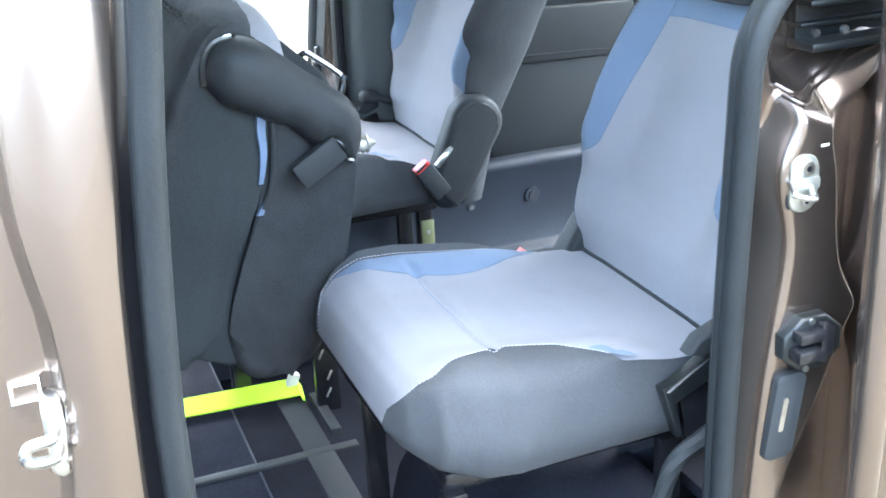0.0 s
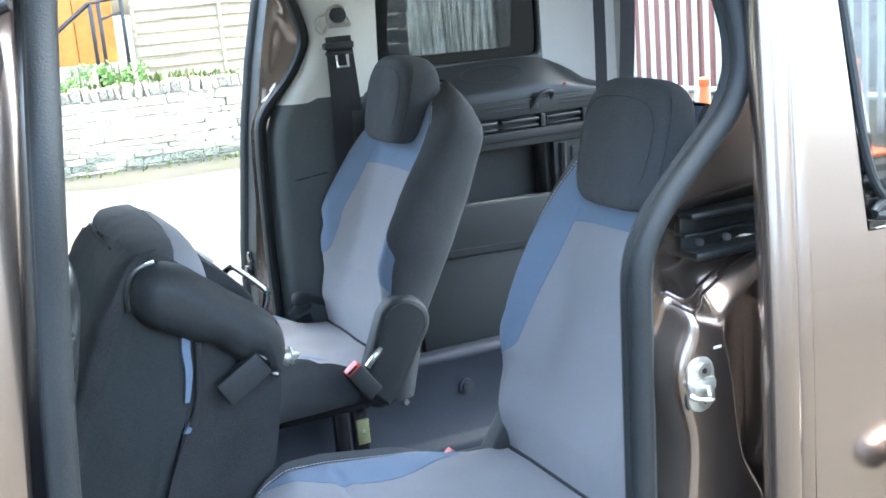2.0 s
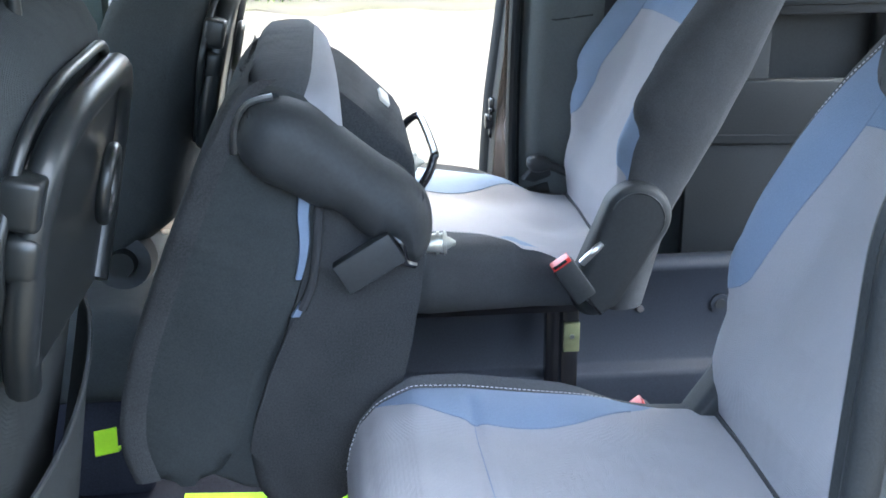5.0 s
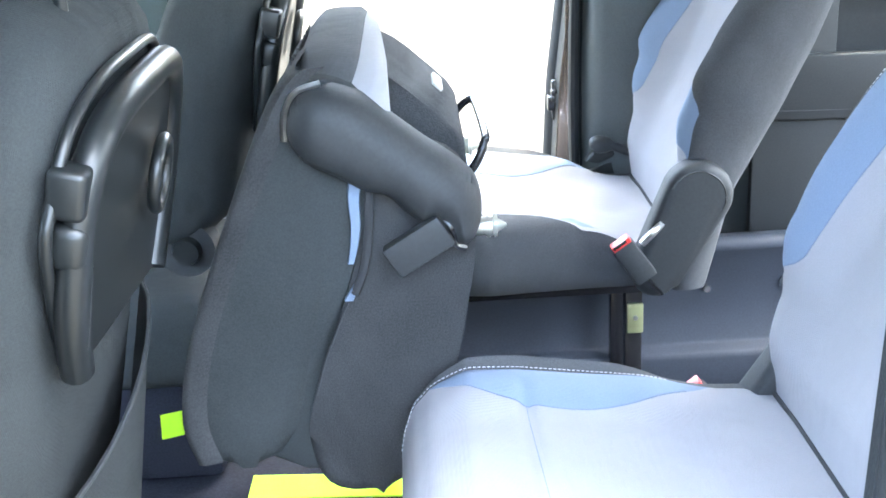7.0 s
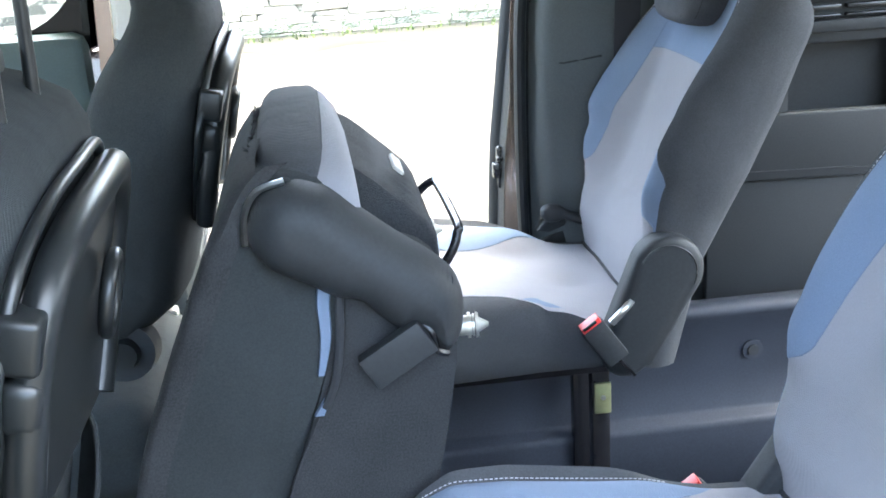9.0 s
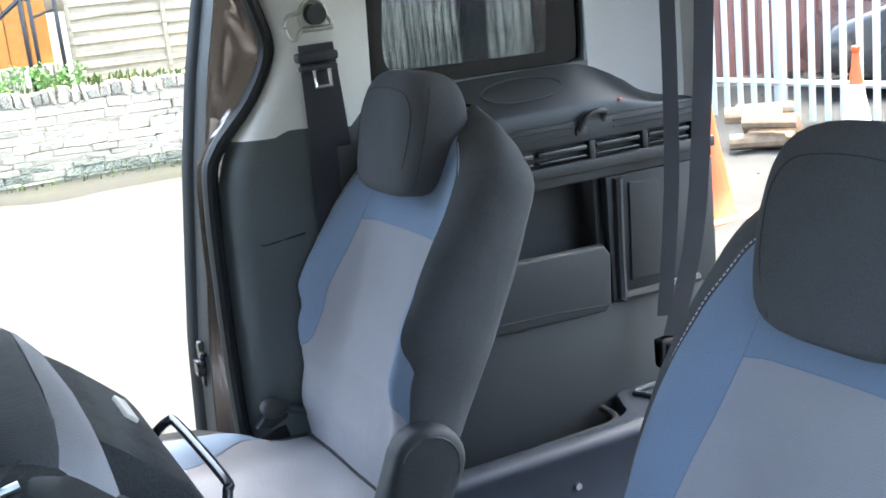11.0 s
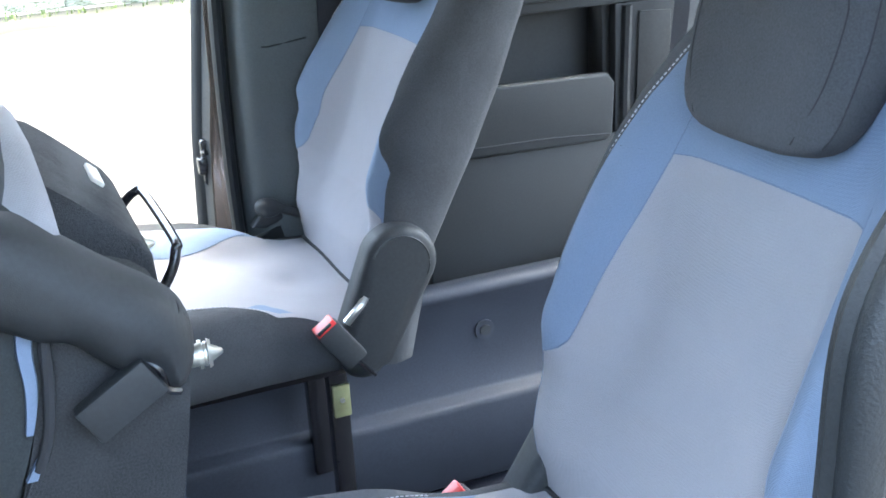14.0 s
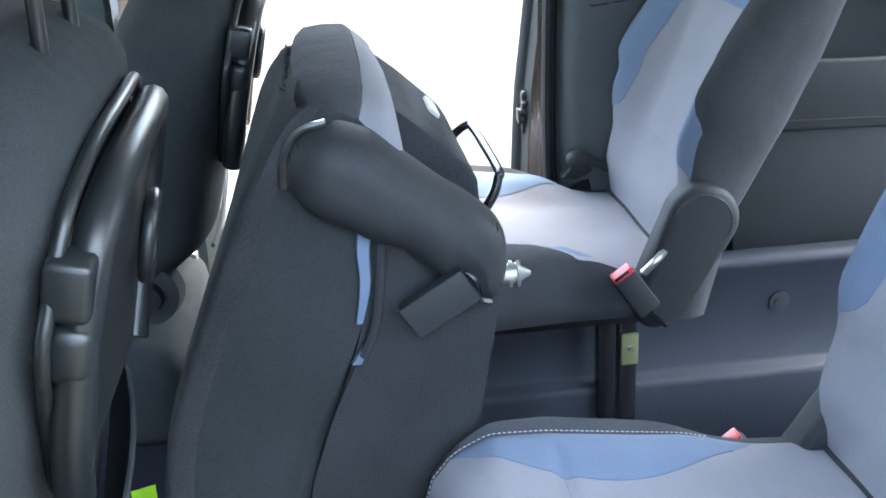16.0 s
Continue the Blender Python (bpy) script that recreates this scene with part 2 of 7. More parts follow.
def spline(pts, n=8, closed=False):
    """A Catmull-Rom curve through the points."""
    p = [Vector(q) for q in pts]
    out, count = [], len(p)
    for i in range(count if closed else count - 1):
        a = p[i - 1] if closed or i else p[0]
        b, c = p[i], p[(i + 1) % count]
        d = p[(i + 2) % count] if closed or i + 2 < count else p[-1]
        for k in range(n):
            t = k / n
            out.append(0.5 * (2 * b + (c - a) * t + (2 * a - 5 * b + 4 * c - d) * t * t + (3 * b - a - 3 * c + d) * t ** 3))
    if not closed:
        out.append(p[-1])
    return out


def origin_of(ob):
    return ob.location + origin_of(ob.parent) if ob.parent else ob.location.copy()


def thing(name, at, label, category, group="", kind=""):
    ob = new(name)
    ob.location = at
    ob.empty_display_size = 0.1
    return tagged(ob, label, category, group, kind)


def part(name, bm, mat, parent=None, label="", angle=38, kind=""):
    """Links a bmesh, drawn in world places, as one mesh object under its parent."""
    bmesh.ops.remove_doubles(bm, verts=bm.verts, dist=1e-5)
    bmesh.ops.recalc_face_normals(bm, faces=bm.faces)
    me = bpy.data.meshes.new(name)
    if parent:
        bmesh.ops.translate(bm, verts=bm.verts, vec=-origin_of(parent))
    bm.to_mesh(me)
    bm.free()
    me.materials.append(mat)
    me.shade_smooth()
    me.set_sharp_from_angle(angle=radians(angle))
    ob = new(name, me)
    ob.parent = parent
    return tagged(ob, label, kind=kind)


def box(bm, a, b, bevel=0.0, segments=2, m=None):
    """A box from corner a to corner b, with rounded edges, turned by m about its centre."""
    a, b = Vector(a), Vector(b)
    r = bmesh.ops.create_cube(bm, size=1.0)
    vs = r["verts"]
    size = b - a
    bmesh.ops.scale(bm, verts=vs, vec=size)
    if bevel:
        es = list({e for v in vs for e in v.link_edges})
        got = bmesh.ops.bevel(bm, geom=es, offset=min(bevel, 0.45 * min(size)), segments=segments, profile=0.5, affect="EDGES")
        vs = list({v for f in got["faces"] for v in f.verts} | {v for v in vs if v.is_valid})
    if m is not None:
        bmesh.ops.transform(bm, matrix=m.to_4x4(), verts=vs)
    bmesh.ops.translate(bm, verts=vs, vec=(a + b) / 2)
    return bm


def tube(bm, pts, r, seg=8, flat=1.0, caps=True, up=(0, 0, 1)):
    """A round or flattened bar swept along the points; r may be a list."""
    pts = [Vector(p) for p in pts]
    rings = []
    for i, p in enumerate(pts):
        way = (pts[min(i + 1, len(pts) - 1)] - pts[max(i - 1, 0)]).normalized()
        side = way.cross(Vector(up))
        side = side.normalized() if side.length > 1e-4 else Vector((1, 0, 0))
        top = side.cross(way)
        rad = r[i] if isinstance(r, (list, tuple)) else r
        rings.append([bm.verts.new(p + side * math.cos(a) * rad + top * math.sin(a) * rad * flat)
                      for a in [2 * math.pi * k / seg for k in range(seg)]])
    for u, v in zip(rings, rings[1:]):
        for k in range(seg):
            bm.faces.new((u[k], u[(k + 1) % seg], v[(k + 1) % seg], v[k]))
    if caps:
        bm.faces.new(rings[0])
        bm.faces.new(rings[-1])
    return bm


def ribbon(bm, pts, across, width, thick=0.0018):
    """A strap of that width along the points; across is its broad direction."""
    pts, across = [Vector(p) for p in pts], Vector(across).normalized()
    rings = []
    for i, p in enumerate(pts):
        way = (pts[min(i + 1, len(pts) - 1)] - pts[max(i - 1, 0)]).normalized()
        out = way.cross(across).normalized() * thick / 2
        w = across * width / 2
        rings.append([bm.verts.new(p + w + out), bm.verts.new(p - w + out), bm.verts.new(p - w - out), bm.verts.new(p + w - out)])
    for u, v in zip(rings, rings[1:]):
        for k in range(4):
            bm.faces.new((u[k], u[(k + 1) % 4], v[(k + 1) % 4], v[k]))
    bm.faces.new(rings[0])
    bm.faces.new(rings[-1])
    return bm


def prism(bm, outline, y0, y1, bevel=0.0, segments=3, axis="y"):
    """An outline of (x, z) pushed from y0 to y1 (axis x: (y, z); axis z: (x, y))."""
    def at(p, d):
        return {"y": (p[0], d, p[1]), "x": (d, p[0], p[1]), "z": (p[0], p[1], d)}[axis]
    lo = [bm.verts.new(at(p, y0)) for p in outline]
    hi = [bm.verts.new(at(p, y1)) for p in outline]
    faces = [bm.faces.new(lo), bm.faces.new(hi[::-1])]
    n = len(outline)
    for k in range(n):
        faces.append(bm.faces.new((lo[k], hi[k], hi[(k + 1) % n], lo[(k + 1) % n])))
    if bevel:
        rim = [e for f in faces[:2] for e in f.edges]
        bmesh.ops.bevel(bm, geom=rim, offset=bevel, segments=segments, profile=0.5, affect="EDGES", clamp_overlap=True)
    return bm


def loft(bm, rings, closed=True, caps=True):
    made = [[bm.verts.new(p) for p in ring] for ring in rings]
    n = len(made[0])
    for u, v in zip(made, made[1:]):
        for k in range(n if closed else n - 1):
            bm.faces.new((u[k], u[(k + 1) % n], v[(k + 1) % n], v[k]))
    if caps:
        bm.faces.new(made[0])
        bm.faces.new(made[-1])
    return bm


def sheet(bm, rows):
    """A surface through rows of points."""
    return loft(bm, rows, closed=False, caps=False)


def disc(bm, centre, axis, r, depth, seg=20, r2=None):
    c, ax = Vector(centre), Vector(axis).normalized()
    m = Matrix.Translation(c + ax * depth / 2) @ ax.to_track_quat("Z", "Y").to_matrix().to_4x4()
    bmesh.ops.create_cone(bm, cap_ends=True, segments=seg, radius1=r, radius2=r if r2 is None else r2, depth=depth, matrix=m)
    return bm


def rounded(w, h, r, n=6):
    """A rounded rectangle round 0, 0."""
    out = []
    for cx, cz, a0 in ((w / 2 - r, h / 2 - r, 0), (-w / 2 + r, h / 2 - r, 90), (-w / 2 + r, -h / 2 + r, 180), (w / 2 - r, -h / 2 + r, 270)):
        for k in range(n + 1):
            a = radians(a0 + 90 * k / n)
            out.append((cx + r * math.cos(a), cz + r * math.sin(a)))
    return out


def bm_new():
    return bmesh.new()


def stitches(pts, length=0.0036, r=0.0008, gap=0.0022):
    """Short dashes of thread along a line."""
    bm = bm_new()
    pts = [Vector(p) for p in pts]
    run, here, on = 0.0, pts[0], True
    for a, b in zip(pts, pts[1:]):
        left, start = (b - a).length, a
        way = (b - a).normalized() if left else Vector((0, 0, 1))
        while run + left >= (length if on else gap):
            step = (length if on else gap) - run
            end = start + way * step
            if on:
                tube(bm, [here, end], r, seg=4)
            here, start, left, run, on = end, end, left - step, 0.0, not on
        run += left
    return bm


# ---- ground and distance ----
def ground():
    bm = bm_new()
    n = 60
    xs = [-60 + 2 * i for i in range(n + 1)]
    loft(bm, [[(x, y, 0.012 * noise.noise((x * 0.3, y * 0.3, 0))) for x in xs] for y in xs], closed=False, caps=False)
    for q in ((-2000, -60, -2000, 2000), (60, 2000, -2000, 2000), (-60, 60, -2000, -60), (-60, 60, 60, 2000)):
        bm.faces.new([bm.verts.new(p) for p in ((q[0], q[2], 0), (q[1], q[2], 0), (q[1], q[3], 0), (q[0], q[3], 0))])
    tagged(part("ground", bm, CONCRETE, kind="structure"), "pale sunlit concrete yard, swept and worn", "ground")
    # unseen dark sheet, added to dim what the near paintwork reflects
    bm = bm_new()
    sheet(bm, [[(-23 + 0.5 * i, y, (z if i < 45 else -0.03) + 0.006 * noise.noise((i * 0.2, y, 8))) for i in range(46)] for y, z in ((-1.05, -0.03), (-1.15, 0.022), (-2.5, 0.022), (-5, 0.022), (-7.8, 0.022), (-7.9, -0.03))])
    tagged(part("apron", bm, UNSEEN_GROUND, kind="structure"), "unseen dark ground added to dim reflections in the van paint", "tarmac")
    bm = bm_new()
    rows, rnd = [], random.Random(17)
    for i in range(49):
        y = -6 + 0.32 * i
        lip = 2.75 + 0.45 * noise.noise((i * 0.35, 0.3, 3))
        rows.append([(lip, y, -0.04)] + [(lip + 0.25 * j, y, 0.014 + 0.022 * rnd.random()) for j in range(1, 56)])
    sheet(bm, rows)
    for k in range(900):
        x, y, r = rnd.uniform(3.2, 7.5), rnd.uniform(2.0, 7.5), rnd.uniform(0.006, 0.017)
        got = bmesh.ops.create_icosphere(bm, subdivisions=1, radius=r)["verts"]
        for v in got:
            v.co = Vector((x + v.co.x * 1.3, y + v.co.y, 0.022 + v.co.z * 0.5 + 0.2 * r * noise.noise(v.co * 90)))
    tagged(part("gravel", bm, GRAVEL, kind="stuff"), "rough grey gravel ground strewn with chippings", "gravel")
    bm = bm_new()
    sheet(bm, [[(-9 + 0.2 * i, 9.58 - w * (0.85 + 0.60 * noise.noise((i * 0.3, 2, 0)) + 0.22 * noise.noise((i * 1.3, 5, 0))), z + 0.004 * noise.noise((i, w * 9, 1))) for i in range(80)] for w, z in ((0, 0.04), (0.3, 0.03), (0.6, 0.022), (0.92, 0.014), (1.0, -0.03))])
    tagged(part("moss", bm, MOSS, kind="stuff"), "mossy strip of weeds along the wall foot", "moss")


ground()


# ---- the van ----
van = thing("van", (0, 0, 0), "bronze-brown passenger van with both sliding doors open", "van", kind="structure")

NEAR_SEAL = [(-0.186, 0.52), (-0.187, 0.67), (-0.184, 0.87), (-0.180, 1.02), (-0.177, 1.12), (-0.174, 1.197), (-0.160, 1.241), (-0.126, 1.287), (-0.077, 1.335),
             (-0.043, 1.372), (-0.022, 1.42), (-0.020, 1.48), (-0.035, 1.53), (-0.063, 1.60), (-0.10, 1.66)]
FAR_SEAL = [(-0.165, 0.50), (-0.178, 0.80), (-0.178, 1.0), (-0.17, 1.22), (-0.15, 1.285), (-0.085, 1.355), (-0.045, 1.43), (-0.06, 1.50), (-0.10, 1.60), (-0.14, 1.68)]


def seal(name, line, y, parent, inward):
    """A double-lipped rubber door seal that follows the opening."""
    pts = spline([(x, y + inward * 0.04 * smoothstep(1.38, 1.6, z), z) for x, z in line], 6)
    bm = tube(bm_new(), pts, 0.0135, seg=14, up=(0, 1, 0))
    ob = part(name, bm, RUBBER, parent, "black hollow rubber door seal")
    bm = tube(bm_new(), [p + Vector((-0.004, inward * 0.014, 0)) for p in pts], 0.0105, seg=8, up=(0, 1, 0))
    part("seal_lip", bm, RUBBER, ob)
    return ob


seal("door_seal", NEAR_SEAL, -0.812, van, 1)
seal("door_seal", FAR_SEAL, 0.725, van, -1)
seal("door_seal", [(-0.816, 0.50), (-0.814, 0.87), (-0.813, 0.98), (-0.807, 1.09), (-0.798, 1.20), (-0.787, 1.30), (-0.776, 1.40), (-0.755, 1.55), (-0.733, 1.68)], -0.856, van, 1)


def inside(poly, x, z):
    """How far x, z lies inside an outline (negative outside)."""
    best, odd = 9.0, False
    for (ax, az), (bx, bz) in zip(poly, poly[1:] + poly[:1]):
        ux, uz, wx, wz = bx - ax, bz - az, x - ax, z - az
        k = min(1.0, max(0.0, (wx * ux + wz * uz) / (ux * ux + uz * uz)))
        best = min(best, math.hypot(wx - k * ux, wz - k * uz))
        if (az > z) != (bz > z) and x < ax + (z - az) / (bz - az) * ux:
            odd = not odd
    return best if odd else -best


def near_jamb():
    # the pressed jamb: striker pad, sloping shoulder and the recess round the door rail
    pad = [(-0.094, 1.150), (-0.102, 1.115), (-0.117, 1.088), (-0.123, 1.060), (-0.117, 1.025), (-0.108, 0.985), (-0.110, 0.94), (-0.120, 0.87), (-0.130, 0.79), (-0.140, 0.65), (-0.142, 0.48),
           (-0.110, 0.48), (-0.096, 0.64), (-0.051, 0.757), (-0.012, 0.862), (0.000, 0.889), (-0.032, 0.955), (-0.044, 1.06), (-0.054, 1.110), (-0.030, 1.130), (0.02, 1.155), (0.08, 1.175), (0.08, 1.216), (0.0, 1.190), (-0.06, 1.156)]
    pad = [(p.x, p.y) for p in spline([(x, z, 0) for x, z in pad], 3, True)]
    hole = [(-0.100, 1.238), (-0.112, 1.205), (-0.114, 1.180), (-0.102, 1.156), (-0.074, 1.153), (-0.035, 1.173), (0.0, 1.191), (0.04, 1.202), (0.12, 1.208), (0.12, 1.262), (0.0, 1.258), (-0.070, 1.252)]
    hole = [(p.x, p.y) for p in spline([(x, z, 0) for x, z in hole], 3, True)]
    edge = [(z, x) for x, z in NEAR_SEAL]

    def out(x, z):
        foot = lerp_table([(-0.13, 1.142), (-0.104, 1.135), (-0.057, 1.115), (-0.032, 1.128), (0.02, 1.150), (0.10, 1.17)], x)
        side = inside(pad, x, z)
        h = 0.036 * min(1.0, max(0.0, (side + 0.016) / 0.018)) - 0.018 * smoothstep(-0.002, -0.018, side) * smoothstep(-0.07, -0.10, x) * (1 - smoothstep(1.06, 1.16, z))
        h -= 1.25 * max(0.0, min(0.05, z - foot)) * smoothstep(-0.014, 0.008, inside(pad, x, z)) * smoothstep(-0.125, -0.10, x)
        right = lerp_table([(0.48, -0.12), (0.64, -0.096), (0.757, -0.051), (0.862, -0.010), (0.889, 0.0), (0.955, -0.032), (1.06, -0.044), (1.12, -0.05), (1.3, 0.2)], z)
        h -= 0.026 * smoothstep(right - 0.002, right + 0.030, x)
        h -= 0.036 * smoothstep(-0.012, 0.020, inside(hole, x, z))
        return -0.772 + 0.017 * smoothstep(1.2, 1.45, z) - h
    zs = [0.50 + 0.00349 * i for i in range(330)]
    ends = [lerp_table(edge, z) + 0.010 for z in zs]
    relief = np.array([[out(e + 0.012 + (0.075 - e) * j / 149, z) for j in range(150)] for z, e in zip(zs, ends)])
    for _ in range(2):
        wide = np.pad(relief, 2, mode="edge")
        relief = sum(wide[2 + a:2 + a + 330, 2 + b:2 + b + 150] for a in (-2, -1, 0, 1, 2) for b in (-2, -1, 0, 1, 2)) / 25
    rows = []
    for z, e, line in zip(zs, ends, relief):
        rows.append([(e - 0.004, -0.800, z), (e + 0.003, -0.803, z), (e + 0.006, -0.798, z)] + [(e + 0.012 + (0.075 - e) * j / 149, float(line[j]), z) for j in range(150)])
    part("rear_jamb", sheet(bm_new(), rows), PAINT, van, "bronze-brown pressed steel door jamb", angle=50)
    lip = spline([(x + 0.013, -0.803, z) for x, z in NEAR_SEAL], 6)
    part("jamb_flange", tube(bm_new(), lip, 0.0028, 6, up=(0, 1, 0)), PAINT, van)
    for d in (0.0, 0.009):
        lip = [(x, out(x, z - d) - 0.003, z - d) for x, z in ((-0.108, 1.160), (-0.096, 1.152), (-0.080, 1.150), (-0.060, 1.157), (-0.035, 1.170), (-0.010, 1.184), (0.02, 1.195), (0.06, 1.204))]
        part("pressed_lip", tube(bm_new(), spline(lip, 4), 0.0022, 6, up=(0, 1, 0)), PAINT, van)
    # black runner rail
    bm = bm_new()
    box(bm, (-0.073, -0.782, 1.192), (0.32, -0.735, 1.202), 0.003)
    box(bm, (-0.073, -0.775, 1.240), (0.32, -0.735, 1.248), 0.003)
    box(bm, (-0.073, -0.760, 1.216), (0.32, -0.735, 1.221), 0.002)
    box(bm, (-0.071, -0.748, 1.19), (0.32, -0.733, 1.245), 0.002)
    rail = part("runner_rail", bm, GLOSS_PLASTIC, van, "black greased steel door runner rail")
    for x in (-0.045, -0.005):
        part("bolt", disc(bm_new(), (x, -0.748, 1.206), (0, -1, 0), 0.005, 0.005, 8), STEEL, rail)
    # striker plate with its loop
    bm, bm_gasket = bm_new(), bm_new()
    prism(bm, [(x - 0.095, z + 1.054) for x, z in rounded(0.037, 0.066, 0.015)], -0.811, -0.803, bevel=0.0025)
    prism(bm_gasket, [(x - 0.095, z + 1.054) for x, z in rounded(0.042, 0.071, 0.017)], -0.8075, -0.800, bevel=0.001)
    plate = part("striker_plate", bm, PALE_ZINC, van, "pale zinc striker plate with a locking loop")
    bm = bm_new()
    tube(bm, spline([(-0.109, -0.808, 1.058), (-0.121, -0.828, 1.054), (-0.122, -0.833, 1.051), (-0.104, -0.837, 1.046), (-0.098, -0.833, 1.046), (-0.084, -0.808, 1.050)], 5), 0.0040)
    part("striker_loop", bm, STEEL, plate)
    part("gasket", bm_gasket, RUBBER, plate)
    part("loop_base", prism(bm_new(), [(x - 0.095, z + 1.054) for x, z in rounded(0.036, 0.017, 0.004)], -0.815, -0.811, bevel=0.0015), PALE_ZINC, plate)
    for z, r in ((1.072, 0.0085), (1.034, 0.0065)):
        part("screw", disc(bm_new(), (-0.093, -0.811, z), (0, -1, 0), r, 0.004, 16), STEEL, plate)
        part("screw_recess", disc(bm_new(), (-0.093, -0.815, z), (0, -1, 0), r * 0.45, 0.0006, 6), BLACK_METAL, plate)
    # octagonal catch
    bm = bm_new()
    prism(bm, [(-0.077 + 0.044 * math.cos(a), 0.859 + 0.037 * math.sin(a)) for a in [radians(22.5 + 45 * k) for k in range(8)]], -0.825, -0.803, bevel=0.004)
    catch = part("door_catch", bm, GLOSS_PLASTIC, van, "black octagonal door catch")
    bm = bm_new()
    box(bm, (-0.108, -0.842, 0.868), (-0.072, -0.82, 0.882), 0.003)
    box(bm, (-0.112, -0.846, 0.846), (-0.078, -0.82, 0.862), 0.003)
    box(bm, (-0.075, -0.838, 0.838), (-0.064, -0.82, 0.888), 0.002)
    box(bm, (-0.063, -0.832, 0.842), (-0.052, -0.82, 0.880), 0.002)
    part("catch_block", bm, BLACK_METAL, catch)
    for dx, dz in ((-0.082, 0.888), (-0.086, 0.828)):
        part("screw", disc(bm_new(), (dx, -0.822, dz), (0, -1, 0), 0.004, 0.005, 8), STEEL, catch)
    # tall blanking plate with a contact slot
    bm = bm_new()
    prism(bm, [(x - 0.104 + 0.14 * z, z + 0.764) for x, z in rounded(0.040, 0.112, 0.009)], -0.818, -0.803, bevel=0.003)
    blank = part("contact_plate", bm, PLASTIC, van, "black plastic contact plate")
    bm = bm_new()
    prism(bm, [(x - 0.108 + 0.14 * z, z + 0.768) for x, z in rounded(0.007, 0.044, 0.003)], -0.8195, -0.8175)
    part("contact_strip", bm, STEEL, blank)
    # small scratch-like weld tab
    part("weld_tab", box(bm_new(), (-0.074, -0.8085, 1.092), (-0.062, -0.806, 1.096), 0.002), STICKER, van)
    # buffer at the foot of the opening
    bm = tube(bm_new(), spline([(-0.20, -0.70, 0.60), (-0.19, -0.715, 0.665), (-0.16, -0.72, 0.69), (-0.13, -0.715, 0.70)], 5), 0.012)
    part("sill_trim", bm, PLASTIC, van)


near_jamb()


def sliding_door(sign, front, label):
    """An opened sliding door that stands along the outer side; sign -1: near side."""
    y_out = 0.905 * sign
    prof = [(0.50, 0.030), (0.62, 0.012), (0.80, 0.0), (1.0, 0.0), (1.12, 0.004), (1.20, 0.012), (1.24, 0.018), (1.36, 0.035), (1.50, 0.058), (1.64, 0.085)]
    zs = [0.50 + 0.03 * i for i in range(39)]

    def skin(z):
        return y_out - sign * lerp_table(prof, z)
    door = thing("sliding_door", (front, y_out, 0.5), label, "van door", "sliding doors of the van", "structure")
    rows, t = [], 0.045

    def fold(z):
        return front + 0.62 * lerp_table(prof, z)
    win0, win1 = front + 0.140, front + 0.82
    for z in zs:
        y, fz = skin(z), fold(z)
        rows.append([(fz + 0.012, y - sign * t, z), (fz + 0.002, y - sign * 0.036, z), (fz, y - sign * 0.020, z), (fz + 0.003, y - sign * 0.010, z),
                     (fz + 0.010, y - sign * 0.003, z), (fz + 0.019, y, z), (fz + 0.0275, y - sign * 0.0005, z), (fz + 0.0305, y - sign * 0.003, z), (fz + 0.0335, y, z), (fz + 0.048, y, z)])
    part("leading_edge", sheet(bm_new(), rows), PAINT, door, angle=60)
    bm = bm_new()
    lower = [z for z in zs if z <= 1.225]
    sheet(bm, [[(fold(z) + 0.047 + 0.1 * k, skin(z), z) for k in range(10)] for z in lower])
    sheet(bm, [[(fold(z) + 0.047 + 0.1 * k, skin(z) - sign * t, z) for k in range(10)] for z in lower])
    part("door_skin", bm, PAINT, door)
    bm = bm_new()
    upper = [z for z in zs if z >= 1.215]
    sheet(bm, [[(fold(z) + 0.047, skin(z), z), (fold(z) + 0.075, skin(z) - sign * 0.001, z), (win0 + 0.02 * (1.64 - z) - 0.008, skin(z), z)] for z in upper])
    sheet(bm, [[(fold(z) + 0.047, skin(z) - sign * t, z), (win0 + 0.02 * (1.64 - z) - 0.008, skin(z) - sign * t, z)] for z in upper])
    sheet(bm, [[(win1, skin(z), z), (front + 0.947, skin(z), z)] for z in upper])
    part("window_pillar", bm, PAINT, door)
    bm = loft(bm_new(), [[(win0 + 0.02 * (1.64 - z), skin(z) - sign * 0.006, z), (win1, skin(z) - sign * 0.006, z), (win1, skin(z) - sign * 0.010, z), (win0 + 0.02 * (1.64 - z), skin(z) - sign * 0.010, z)] for z in upper])
    pane = part("window_pane", bm, DOOR_GLASS, door, "dark tinted window pane")
    pane.visible_shadow = False
    bm = bm_new()
    tube(bm, spline([(win0 + 0.02 * (1.64 - 1.60), skin(1.60), 1.60), (win0 + 0.005, skin(1.4), 1.40), (win0 + 0.012, skin(1.30), 1.30), (win0 + 0.030, skin(1.255), 1.255), (win0 + 0.07, skin(1.232), 1.232), (win1, skin(1.23), 1.23)], 6), 0.0055)
    part("window_rubber", bm, RUBBER, door)
    # pull handle
    bm = bm_new()
    hx = front + 0.150
    out = skin(0.96) + sign * 0.025
    tube(bm, spline([(hx + 0.006, out, 0.9445), (hx + 0.014, out + sign * 0.003, 0.9465), (hx + 0.10, out + sign * 0.004, 0.966), (hx + 0.20, out - sign * 0.004, 0.975), (hx + 0.225, out - sign * 0.04, 0.975)], 4), 0.020, seg=14)
    ball = bmesh.ops.create_uvsphere(bm, u_segments=14, v_segments=8, radius=0.020)["verts"]
